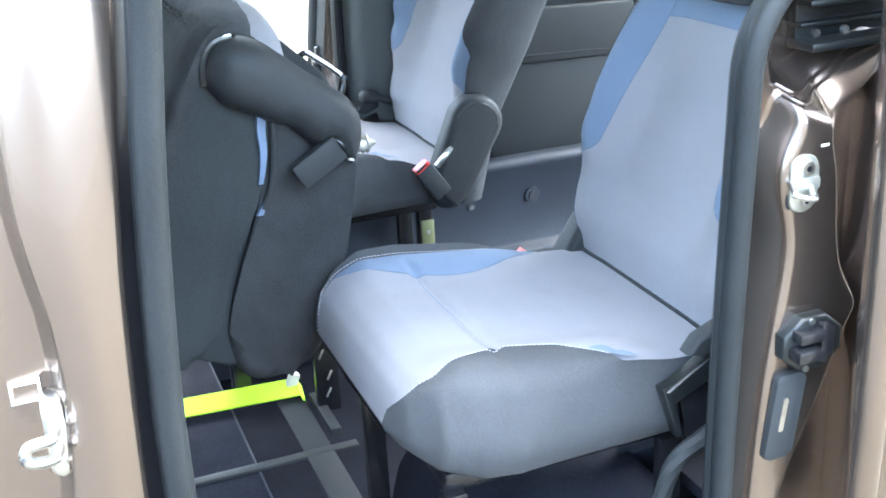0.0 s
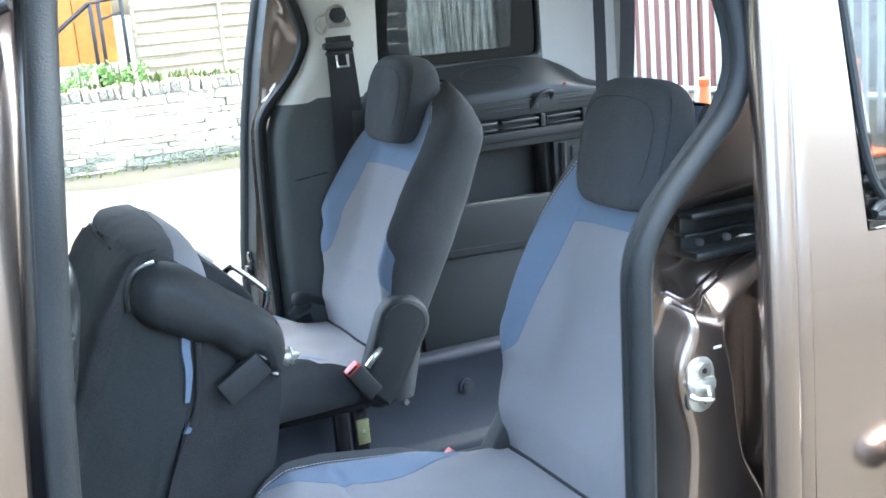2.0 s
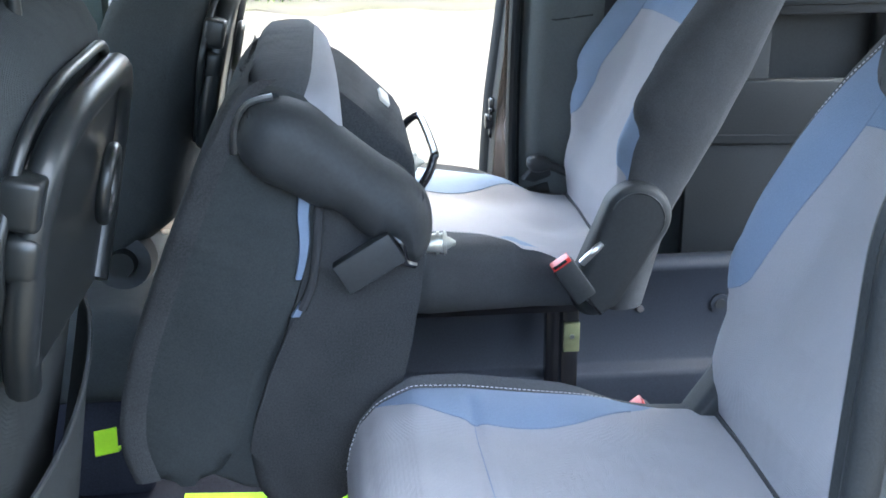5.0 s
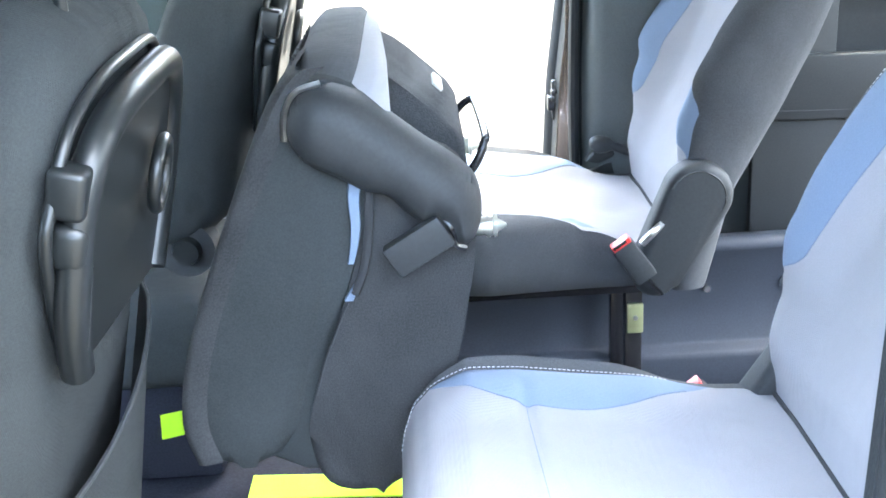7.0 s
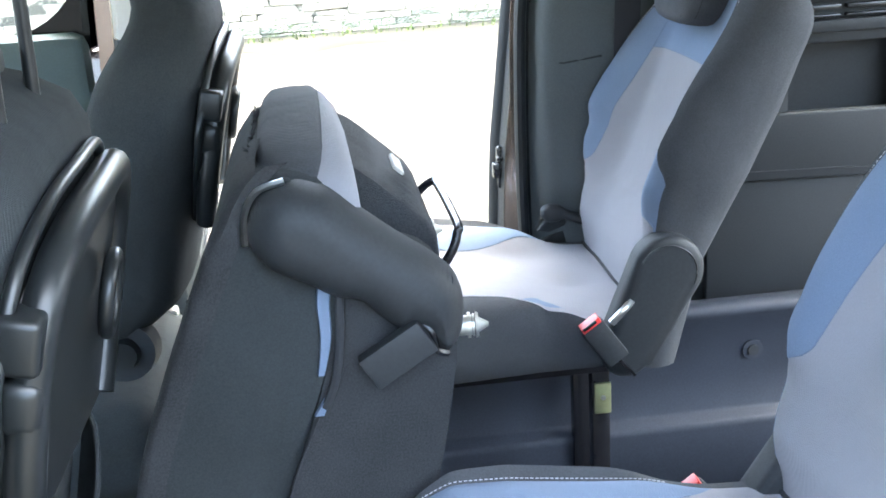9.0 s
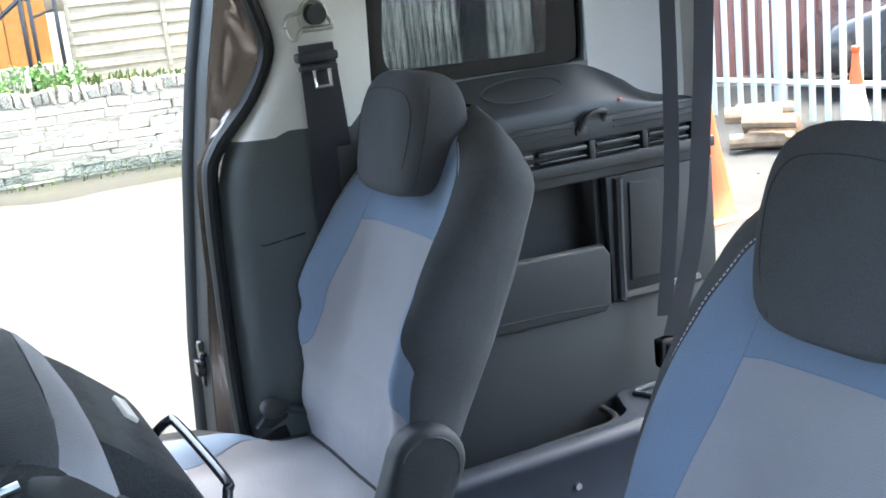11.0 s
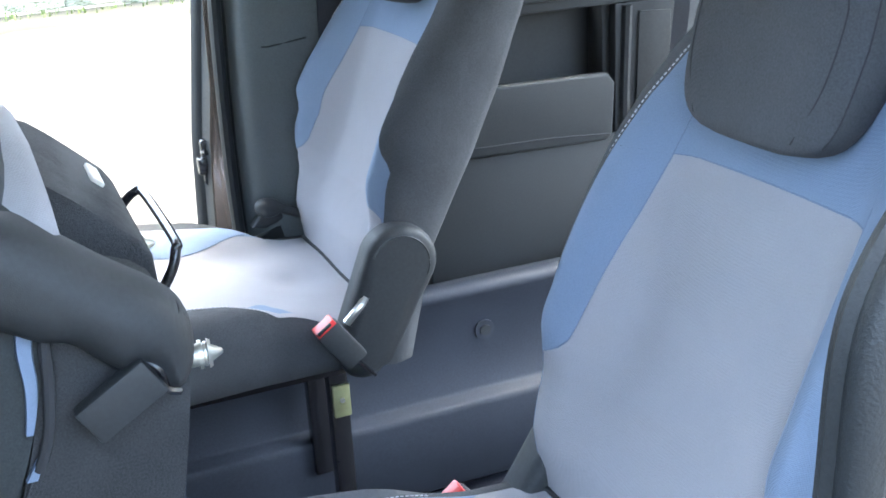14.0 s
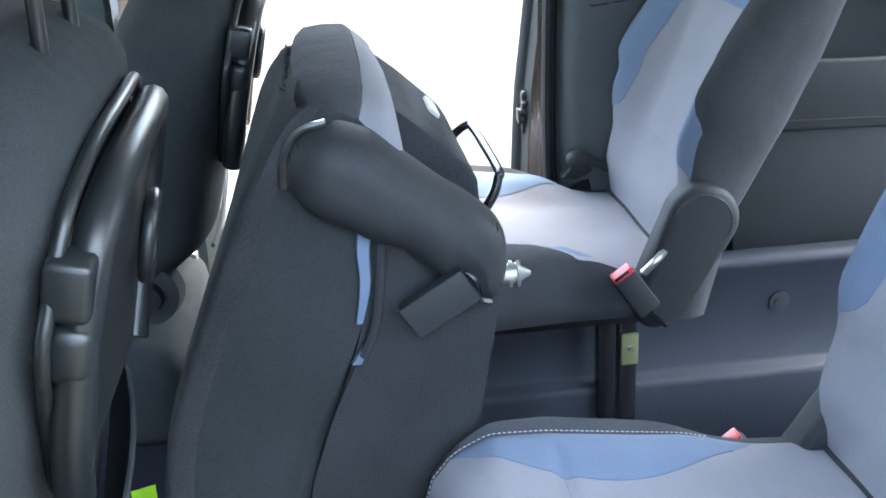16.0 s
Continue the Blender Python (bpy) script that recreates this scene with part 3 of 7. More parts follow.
    bmesh.ops.translate(bm, verts=ball, vec=(hx + 0.006, out, 0.9445))
    part("handle", bm, PAINT, door, "body-coloured pull handle")
    return door


sliding_door(-1, -0.058, "opened bronze-brown sliding door with a tinted window")
sliding_door(1, -0.02, "opened far sliding door slid back along the van side")


def near_b_pillar():
    edge = [(0.45, -0.846), (0.90, -0.841), (1.0, -0.838), (1.1, -0.832), (1.2, -0.821), (1.29, -0.808), (1.41, -0.790), (1.55, -0.768), (1.70, -0.745)]
    rows, dark, lining = [], [], []
    for i in range(43):
        z = 0.45 + 0.03 * i
        x = lerp_table(edge, z)
        groove = lerp_table([(0.45, -0.965), (0.80, -0.925), (0.93, -0.907), (1.0, -0.900), (1.04, -0.901), (1.08, -0.903), (1.116, -0.908), (1.157, -0.913), (1.19, -0.914), (1.30, -0.912), (1.38, -0.895), (1.44, -0.848), (1.55, -0.826), (1.7, -0.80)], z)
        lean = 0.08 * smoothstep(1.42, 1.75, z) + 0.13 * min(0.0, z - 1.0) ** 2 + 0.28 * max(0.0, z - 1.0) ** 2
        rows.append([(x - 0.001, -0.815 + lean, z), (x, -0.845 + lean, z), (x - 0.002, -0.855 + lean, z), (x - 0.007, -0.860 + lean, z),
                     ((x + groove) / 2, -0.864 + lean, z), (groove + 0.010, -0.860 + lean, z), (groove + 0.002, -0.850 + lean, z), (groove - 0.004, -0.832 + lean, z),
                     (groove - 0.010, -0.826 + lean, z), (groove - 0.040, -0.830 + lean, z), (groove - 0.09, -0.822 + lean, z), (groove - 0.12, -0.74 + lean, z)])
        dark.append([(x - 0.0005, -0.842 + lean, z), (x + 0.006, -0.836 + lean, z), (x + 0.020, -0.834 + lean, z), (x + 0.034, -0.838 + lean, z)])
        lining.append([(x + 0.033, -0.846 + lean, z), (x + 0.034, -0.80 + lean, z), (x + 0.020, -0.75 + lean, z), (x - 0.03, -0.71 + lean, z), (x - 0.10, -0.70 + lean, z)])
    part("b_pillar", sheet(bm_new(), rows), PAINT, van, "bronze-brown painted centre pillar", angle=60)
    part("seal_channel", sheet(bm_new(), dark), BLACK_METAL, van, angle=60)
    part("pillar_lining", sheet(bm_new(), lining), TRIM, van, "dark inner pillar lining", angle=60)
    bm = bm_new()
    for a, b in (((-0.941, 1.001), (-0.915, 1.0035)), ((-0.941, 1.018), (-0.915, 1.0205)), ((-0.941, 1.0035), (-0.9385, 1.018)), ((-0.9175, 1.0035), (-0.915, 1.018))):
        box(bm, (a[0], -0.835, a[1]), (b[0], -0.827, b[1]))
    part("paper_label", bm, STICKER, van, "small pale sticker with a frame")
    bm = bm_new()
    prism(bm, [(x - 0.910, z + 0.968) for x, z in rounded(0.018, 0.078, 0.008)], -0.848, -0.826, bevel=0.002)
    plate = part("front_striker_plate", bm, STEEL, van, "zinc striker plate of the front door")
    bm = bm_new()
    tube(bm, spline([(-0.910, -0.842, 0.979), (-0.914, -0.868, 0.979), (-0.934, -0.872, 0.977), (-0.935, -0.872, 0.963), (-0.914, -0.868, 0.960), (-0.910, -0.842, 0.960)], 5), 0.0055)
    part("striker_loop", bm, STEEL, plate)
    for z in (0.998, 0.940):
        part("screw", disc(bm_new(), (-0.910, -0.848, z), (0, -1, 0), 0.006, 0.003, 12), STEEL, plate)
    # black hinge bracket high on the pillar
    bm = bm_new()
    prism(bm, [(-0.845, 1.45), (-0.81, 1.46), (-0.795, 1.50), (-0.795, 1.60), (-0.845, 1.60)], -0.872, -0.84, bevel=0.003)
    br = part("lock_bracket", bm, BLACK_METAL, van, "black steel lock bracket with a peg")
    part("peg", tube(bm_new(), [(-0.83, -0.868, 1.536), (-0.800, -0.880, 1.543), (-0.785, -0.887, 1.546)], [0.010, 0.009, 0.006], 10), BLACK_METAL, br)
    for z in (1.575, 1.49):
        part("bolt", disc(bm_new(), (-0.822, -0.866, z), (0, -1, 0), 0.010, 0.008, 6), BLACK_METAL, br)


near_b_pillar()


def far_side():
    line = spline([(x, 0, z) for x, z in FAR_SEAL], 4)
    def outer(z):
        return lerp_table([(0.50, -0.235), (0.77, -0.228), (0.94, -0.218), (1.24, -0.180), (1.40, -0.150), (1.53, -0.118), (1.70, -0.06)], z)
    rows = [[(p.x + 0.022, 0.730, p.z), (p.x - 0.010, 0.737, p.z), (min(p.x - 0.018, outer(p.z) + 0.10), 0.745, p.z), (outer(p.z) + 0.040, 0.755, p.z), (outer(p.z) + 0.018, 0.762, p.z), (outer(p.z) + 0.013, 0.768, p.z)] for p in line]
    part("rear_jamb", sheet(bm_new(), rows), PAINT, van, "bronze-brown far door jamb", angle=60)
    # painted return of the jamb, given black here to hold it in shade
    rows = [[(outer(p.z) + 0.0135, 0.766, p.z), (outer(p.z) + 0.011, 0.790, p.z), (outer(p.z) + 0.012, 0.836, p.z)] for p in line]
    part("jamb_return", sheet(bm_new(), rows), RUBBER, van, "return of the far jamb, coloured black for its shade", angle=60)
    # black strip along the outer edge
    rows = [[(outer(p.z) + 0.022, 0.826, p.z), (outer(p.z) + 0.006, 0.834, p.z), (outer(p.z) - 0.004, 0.848, p.z), (outer(p.z) + 0.002, 0.864, p.z), (outer(p.z) + 0.03, 0.872, p.z)] for p in line]
    part("edge_guard", sheet(bm_new(), rows), RUBBER, van, "black outer edge of the far jamb", angle=60)
    bm = bm_new()
    prism(bm, [(x - 0.205, z + 0.905) for x, z in rounded(0.022, 0.085, 0.006)], 0.795, 0.812, bevel=0.002)
    box(bm, (-0.225, 0.788, 0.885), (-0.197, 0.812, 0.915), 0.003)
    box(bm, (-0.219, 0.780, 0.922), (-0.205, 0.80, 0.93), 0.002)
    part("door_catch", bm, BLACK_METAL, van, "black latch on the far door jamb")
    # lower dark trim, from the seal back behind the seat
    def edge(z):
        return lerp_table([(z2, x2) for x2, z2 in FAR_SEAL], z) + 0.012
    rows = []
    for i in range(30):
        z = 0.42 + 0.031 * i
        e = edge(z)
        bulge = 0.02 * smoothstep(0.7, 1.15, z) * (1 - smoothstep(1.24, 1.32, z))
        rows.append([(e, 0.722, z), (e + 0.012, 0.700 - bulge, z), (e + 0.035, 0.684 - bulge, z), (e + 0.08, 0.675 - bulge, z), (e + 0.16, 0.672 - bulge * 0.6, z), (0.30, 0.668, z)])
    trim = part("lower_trim", sheet(bm_new(), rows), TRIM, van, "dark moulded side trim", angle=60)
    bm = tube(bm_new(), [(edge(1.125) + 0.01, 0.697, 1.125), (-0.11, 0.657, 1.125), (-0.04, 0.656, 1.133)], 0.0016, 6)
    part("trim_joint", bm, SEAM, trim)
    rows = []
    for i in range(14):
        z = 1.296 + 0.0345 * i
        e = edge(z)
        rows.append([(e + 0.001, 0.718, z), (e + 0.010, 0.693, z), (e + 0.043, 0.674, z), (max(e + 0.1, 0.06), 0.667, z), (0.115 + 0.05 * (z - 1.3), 0.674, z)])
    part("upper_trim", sheet(bm_new(), rows), PALE_TRIM, van, "pale grey moulded pillar trim", angle=60)
    bm = bm_new()
    sheet(bm, [[(0.10, 0.676, z), (0.20, 0.676, z), (0.55, 0.676, z), (0.62, 0.676, z)] for z in (1.25, 1.345)])
    part("window_sill_trim", bm, TRIM, van)
    # quarter window: rubber, glass
    wl = [(0.118, 1.62), (0.093, 1.46), (0.090, 1.385), (0.105, 1.352), (0.16, 1.345), (0.46, 1.338), (0.535, 1.342), (0.555, 1.37), (0.558, 1.50), (0.56, 1.62)]
    win = thing("window_1", (0.32, 0.68, 1.34), "tinted rear quarter window with a black rubber surround", "window", kind="structure")
    part("window_frame", tube(bm_new(), spline([(x, 0.684, z) for x, z in wl], 6), 0.006, 8, up=(0, 1, 0)), RUBBER, win)
    inner = [(0.178, 1.62), (0.157, 1.46), (0.153, 1.405), (0.160, 1.380), (0.19, 1.375), (0.43, 1.371), (0.468, 1.372), (0.480, 1.385), (0.492, 1.50), (0.500, 1.62)]
    rim, light = spline([(x, 0.688, z) for x, z in wl], 6), spline([(x, 0.688, z) for x, z in inner], 6)
    part("dark_border", sheet(bm_new(), [[a, (a + b) / 2, b, b + Vector((0, 0.002, 0))] for a, b in zip(rim, light)]), FRIT, win, "glossy black glass border")
    pane = part("pane", prism(bm_new(), wl, 0.690, 0.694), DARK_GLASS, win, "dark tinted glass")
    pane.visible_shadow = False
    # grey rear pillar with cloth trim
    bm = bm_new()
    sheet(bm, [[(0.562, 0.676, z), (0.64, 0.672, z), (0.70, 0.662, z), (0.755, 0.640, z), (0.775, 0.60, z), (0.79, 0.60, z), (0.80, 0.75, z)] for z in [1.24 + 0.045 * k for k in range(12)]])
    part("rear_pillar", bm, PILLAR_TRIM, van, "grey rear pillar trim")
    bm = bm_new()
    sheet(bm, [[(0.0, 0.676, z), (0.60, 0.676, z)] for z in (1.61, 1.70)])
    part("roof_side_trim", bm, PALE_TRIM, van)
    # outer skin behind the trims
    bm = box(bm_new(), (-0.10, 0.80, 0.42), (0.80, 0.83, 1.30), 0.01)
    part("quarter_panel", bm, PAINT, van)


far_side()


def boot_side():
    """The far boot side: speaker shelf, ribbed rail, open pocket, panel with a raised frame."""
    boot = thing("boot_side_panel", (0.45, 0.62, 0.42), "dark grey moulded boot side panel with shelf rails and a pocket", "trim panel", kind="structure")
    y = 0.62
    bm = bm_new()
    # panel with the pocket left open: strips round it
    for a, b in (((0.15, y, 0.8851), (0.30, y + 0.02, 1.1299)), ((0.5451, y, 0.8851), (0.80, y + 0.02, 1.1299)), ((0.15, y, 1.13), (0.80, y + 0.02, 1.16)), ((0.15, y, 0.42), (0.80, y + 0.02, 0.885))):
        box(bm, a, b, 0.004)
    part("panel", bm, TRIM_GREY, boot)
    bm = bm_new()
    box(bm, (0.22, y + 0.075, 0.86), (0.56, y + 0.085, 1.16))
    box(bm, (0.53, y + 0.0215, 0.87), (0.565, y + 0.08, 1.16), 0.004)
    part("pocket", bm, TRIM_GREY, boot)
    bm = bm_new()
    prism(bm, [(0.15, 0.885), (0.52, 0.875), (0.535, 0.885), (0.54, 0.985), (0.525, 1.005), (0.15, 1.012)], y - 0.010, y + 0.012, bevel=0.006)
    part("pocket_flap", bm, TRIM_GREY, boot, "ledge of the pocket")
    part("flap_joint", tube(bm_new(), [(0.16, y - 0.011, 0.905), (0.40, y - 0.0115, 0.898), (0.525, y - 0.011, 0.888)], 0.0015, 6), SEAM, boot)
    bm = bm_new()
    tube(bm, spline([(0.57, y - 0.002, 1.125), (0.565, y - 0.002, 0.91), (0.58, y - 0.002, 0.893), (0.75, y - 0.002, 0.893)], 5), 0.010, 8)
    part("raised_frame", bm, TRIM_GREY, boot)
    bm = bm_new()
    prism(bm, [(0.595, 1.112), (0.665, 1.108), (0.665, 0.922), (0.588, 0.922)], y - 0.005, y, bevel=0.002)
    part("hatch", bm, TRIM_GREY, boot)
    # ribbed rail
    bm = bm_new()
    box(bm, (0.15, y - 0.012, 1.150), (0.80, y + 0.02, 1.172), 0.004)
    box(bm, (0.15, y - 0.004, 1.205), (0.80, y + 0.02, 1.245), 0.004)
    box(bm, (0.15, y + 0.012, 1.160), (0.80, y + 0.03, 1.215))
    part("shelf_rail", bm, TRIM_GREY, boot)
    for a, b in ((0.30, 0.392), (0.402, 0.508), (0.528, 0.628), (0.648, 0.745)):
        part("slot_bar", box(bm_new(), (a, y - 0.004, 1.190), (b, y + 0.010, 1.199), 0.003), GLOSS_PLASTIC, boot)
        part("slot_bar", box(bm_new(), (a, y - 0.002, 1.176), (b, y + 0.010, 1.181), 0.002), GLOSS_PLASTIC, boot)
    for x in (0.518, 0.638, 0.755):
        part("slot_rib", box(bm_new(), (x - 0.007, y - 0.006, 1.170), (x + 0.007, y + 0.014, 1.206), 0.003), TRIM_GREY, boot)
    bm = bm_new()
    tube(bm, spline([(0.492, y - 0.004, 1.226), (0.500, y - 0.012, 1.246), (0.518, y - 0.014, 1.257), (0.540, y - 0.012, 1.258), (0.552, y - 0.004, 1.250), (0.545, y - 0.002, 1.238)], 5), 0.0055, 8)
    box(bm, (0.484, y - 0.007, 1.218), (0.508, y - 0.002, 1.232), 0.002)
    part("coat_hook", bm, PLASTIC, boot, "small black folding hook")
    for z0, x0 in ((1.236, 0.30), (1.2245, 0.36)):
        part("rail_groove", tube(bm_new(), [(x0, y - 0.0045, z0), (0.478, y - 0.0045, z0 - 0.001)], 0.0018, 6), SEAM, boot)
        part("rail_groove", tube(bm_new(), [(0.568, y - 0.0045, z0 - 0.001), (0.76, y - 0.0045, z0 - 0.002)], 0.0018, 6), SEAM, boot)
    # upper shelf with the speaker, rising from the rail to the window
    back = [(0.15, 1.338), (0.42, 1.344), (0.50, 1.344), (0.54, 1.340), (0.57, 1.332), (0.604, 1.318), (0.64, 1.299), (0.668, 1.280), (0.70, 1.268), (0.76, 1.262)]
    rows = [[(x, y + d, 1.245 + (z - 1.245) * k) for x, z in back] for d, k in ((0.001, 0.0), (0.002, 0.22), (0.006, 0.31), (0.016, 0.46), (0.030, 0.66), (0.042, 0.82), (0.052, 0.95), (0.056, 1.0))]
    part("speaker_shelf", sheet(bm_new(), rows), GLOSS_TRIM, boot, "dark glossy shelf with a speaker grille", angle=50)
    ring = [(0.40 + 0.085 * math.cos(a), y + 0.031 + 0.014 * math.sin(a), 1.312 + 0.020 * math.sin(a)) for a in [2 * math.pi * k / 33 for k in range(34)]]
    part("speaker_rim", tube(bm_new(), ring, 0.0012, 6, caps=False), PLASTIC, boot)
    part("red_button", box(bm_new(), (0.588, y + 0.0, 1.268), (0.594, y + 0.02, 1.272), 0.001), RED, boot)


boot_side()


def tub(sign):
    """The lowered floor's side wall with its rail, ledge and fixings."""
    y = 0.485 * sign
    w = thing("tub_side", (0.3, y, 0.3), "blue-black moulded side of the lowered floor", "floor side", "sides of the lowered floor", "structure")
    o = -sign
    rows = [[(x, y + o * 0.000, 0.30), (x, y + o * 0.03, 0.325), (x, y + o * 0.034, 0.470), (x, y + o * 0.033, 0.480), (x, y + o * 0.028, 0.485),
             (x, y + o * 0.005, 0.488), (x, y + o * 0.001, 0.494), (x, y, 0.56), (x, y, 0.665), (x, y + o * 0.012, 0.678), (x, y + o * 0.014, 0.69), (x, y + o * 0.004, 0.700), (x, y - o * 0.026, 0.701), (x, y - o * 0.032, 0.692), (x, y - o * 0.036, 0.60), (x, y - o * 0.04, 0.56)]
            for x in [(-0.62 if sign > 0 else -0.14) + 0.06 * k for k in range(24 if sign > 0 else 16)]]
    part("wall", sheet(bm_new(), rows), TUB, w, angle=60)
    a, b = sorted((y - o * 0.035, y - o * 0.17))
    part("well_floor", box(bm_new(), (-0.1, a, 0.54), (0.80, b, 0.56)), FLOOR_CARPET, w, "black well floor")
    corner = [(0.36, 0.000), (0.36, 0.022), (0.44, 0.024), (0.485, 0.032), (0.507, 0.050), (0.517, 0.078), (0.521, 0.115), (0.535, 0.134), (0.565, 0.142), (0.80, 0.145), (0.80, 0.0)]
    part("ledge", prism(bm_new(), [(x, y - o * d) for x, d in corner], 0.672, 0.703, bevel=0.006, axis="z"), TUB, w, "moulded ledge with a rounded corner", angle=50)
    inner = spline([(0.30, y - o * 0.044, 0.685), (0.44, y - o * 0.046, 0.686), (0.475, y - o * 0.056, 0.686), (0.490, y - o * 0.080, 0.686), (0.493, y - o * 0.125, 0.686)], 6)
    part("well_lip", tube(bm_new(), inner, 0.007, 8), PLASTIC, w)
    part("tray_rim", tube(bm_new(), spline([(0.80, y - o * 0.055, 0.706), (0.60, y - o * 0.055, 0.707), (0.572, y - o * 0.064, 0.707), (0.566, y - o * 0.085, 0.707), (0.575, y - o * 0.11, 0.707), (0.80, y - o * 0.112, 0.706)], 5), 0.005, 8), TUB, w)
    for x, z in ((0.034, 0.601), (0.347, 0.615), (0.30, 0.36)):
        part("screw", disc(bm_new(), (x, y, z), (0, o, 0), 0.0065, 0.005, 12), STEEL, w)
    bm = disc(bm_new(), (0.19, y, 0.605), (0, o, 0), 0.019, 0.004, 24)
    plug = part("plug", bm, TUB, w, "round blanking plug")
    part("plug_centre", disc(bm_new(), (0.19, y + o * 0.004, 0.605), (0, o, 0), 0.010, 0.003, 20), PLASTIC, plug)
    bm = box(bm_new(), (0.333, y - 0.012, 0.48), (0.345, y + 0.012 , 0.52), 0.002)
    part("belt_hook", bm, BLACK_METAL, w)


tub(1)
tub(-1)


def shell():
    bm = bm_new()
    box(bm, (-2.3, -0.74, 0.36), (-0.62, 0.74, 0.425))
    for s in (-1, 1):
        box(bm, (-0.62, min(s * 0.49, s * 0.74), 0.36), (0.80, max(s * 0.49, s * 0.74), 0.425))
    part("floor", bm, FLOOR_CARPET, van, "black ribbed floor covering")
    part("lowered_floor", box(bm_new(), (-0.62, -0.49, 0.24), (1.2, 0.49, 0.30), 0.004), FLOOR_CARPET, van, "black lowered floor")
    part("floor_riser", box(bm_new(), (-0.635, -0.485, 0.28), (-0.615, 0.485, 0.424), 0.004), TUB, van)
    # roof over the cabin
    rows = []
    for i in range(13):
        v = -1 + i / 6
        z = 1.78 - 0.06 * abs(v) ** 3
        rows.append([(x, 0.66 * v, z + 0.012 * math.sin(x)) for x in (-1.95, -1.5, -1.0, -0.4, 0.2, 0.86)])
    part("roof", sheet(bm_new(), rows), PALE_TRIM, van, "pale grey headlining")
    rows = [[(p[0], p[1], p[2] + 0.035) for p in r] for r in rows]
    part("roof_skin", sheet(bm_new(), rows), PAINT, van)
    for s in (-1, 1):
        bm = tube(bm_new(), [(x, s * 0.70, 1.72) for x in (-1.95, -1.5, -0.8, 0.2, 0.86)], 0.055, 10)
        part("roof_rail", bm, PALE_TRIM, van)
    # added roof edges, kept out of view, that cut high sky light on the seats
    for s in (-1, 1):
        low = 1.582 if s < 0 else 1.650
        head = [(s * 0.70, low + 0.02), (s * 0.715, low), (s * 0.800, low + 0.005), (s * 0.820, low + 0.04), (s * 0.755, 1.765), (s * 0.66, 1.79), (s * 0.66, 1.74)]
        part("door_header", loft(bm_new(), [[(x, y, z) for y, z in head] for x in (-1.95, -0.9, 0.1, 0.86)]), PAINT, van, "unseen bronze-brown roof edge added over the door to block sky light", angle=50)
    part("tailgate_header", box(bm_new(), (0.82, -0.68, 1.68), (0.88, 0.68, 1.80), 0.02), PALE_TRIM, van)
    part("bulkhead", box(bm_new(), (-2.35, -0.72, 0.4), (-2.25, 0.72, 1.15), 0.03), TRIM, van)
    glass = part("windscreen", sheet(bm_new(), [[(-2.55, y, 1.12), (-2.25, y, 1.42), (-1.95, y, 1.74)] for y in (-0.66, 0, 0.66)]), CLEAR_GLASS, van, "raked windscreen")
    glass.visible_shadow = False
    part("dashboard", prism(bm_new(), [(-2.6, 1.10), (-2.3, 1.12), (-2.1, 1.08), (-2.02, 0.95), (-2.1, 0.6), (-2.6, 0.5)], -0.70, 0.70, bevel=0.03), TRIM, van, "dark dashboard", angle=60)
    # near-side quarter trim
    rows = []
    for i in range(26):
        z = 0.42 + 0.0347 * i
        e = lerp_table([(z2, x2) for x2, z2 in NEAR_SEAL], z) + 0.006
        rows.append([(e, -0.805, z), (e + 0.008, -0.796, z), (e + 0.018, -0.788, z), (e + 0.032, -0.780, z), (e + 0.046, -0.764, z), (e + 0.066, -0.735, z), (e + 0.11, -0.700, z), (0.30, -0.676, z)])
    part("lower_trim", sheet(bm_new(), rows), TRIM, van, "dark moulded side trim", angle=60)
    rows, edging = [], []
    for i in range(12):
        z = 1.290 + 0.034 * i
        e = lerp_table([(z2, x2) for x2, z2 in NEAR_SEAL], z) + 0.006
        i2 = 0.04 * smoothstep(1.38, 1.6, z)
        edging.append([(e, -0.805 + i2, z), (e + 0.005, -0.798 + i2, z), (e + 0.011, -0.790 + i2, z), (e + 0.017, -0.779 + i2, z)])
        rows.append([(e + 0.0165, -0.781 + i2, z), (e + 0.0165, -0.776 + i2, z), (e + 0.0155, -0.770 + i2, z), (e + 0.015, -0.766 + i2, z)])
    part("edging", sheet(bm_new(), edging), TRIM, van, "dark grained trim edge", angle=60)
    part("upper_trim", sheet(bm_new(), rows), PALE_TRIM, van, "pale grey pillar trim", angle=60)
    # outer skin and boot trim of the near side
    part("boot_trim", box(bm_new(), (0.28, -0.70, 0.42), (0.82, -0.66, 1.24), 0.01), TRIM_GREY, van)
    bm = bm_new()
    box(bm, (0.70, -0.72, 1.22), (0.80, -0.66, 1.72), 0.02)
    part("rear_pillar", bm, PALE_TRIM, van)
    part("quarter_panel", box(bm_new(), (0.02, -0.80, 0.40), (0.82, -0.72, 1.18), 0.01), PAINT, van)
    # far front door and pillar
    part("front_door_card", box(bm_new(), (-2.1, 0.70, 0.42), (-0.945, 0.76, 1.235), 0.025), DOOR_TRIM, van, "dark green-grey front door lining")
    part("front_door_skin", box(bm_new(), (-2.1, 0.77, 0.40), (-0.90, 0.82, 1.20), 0.02), PAINT, van)
    glass = part("front_door_glass", box(bm_new(), (-2.0, 0.752, 1.22), (-0.955, 0.756, 1.66)), CLEAR_GLASS, van, "clear front door window")
    glass.visible_shadow = False
    bm = bm_new()
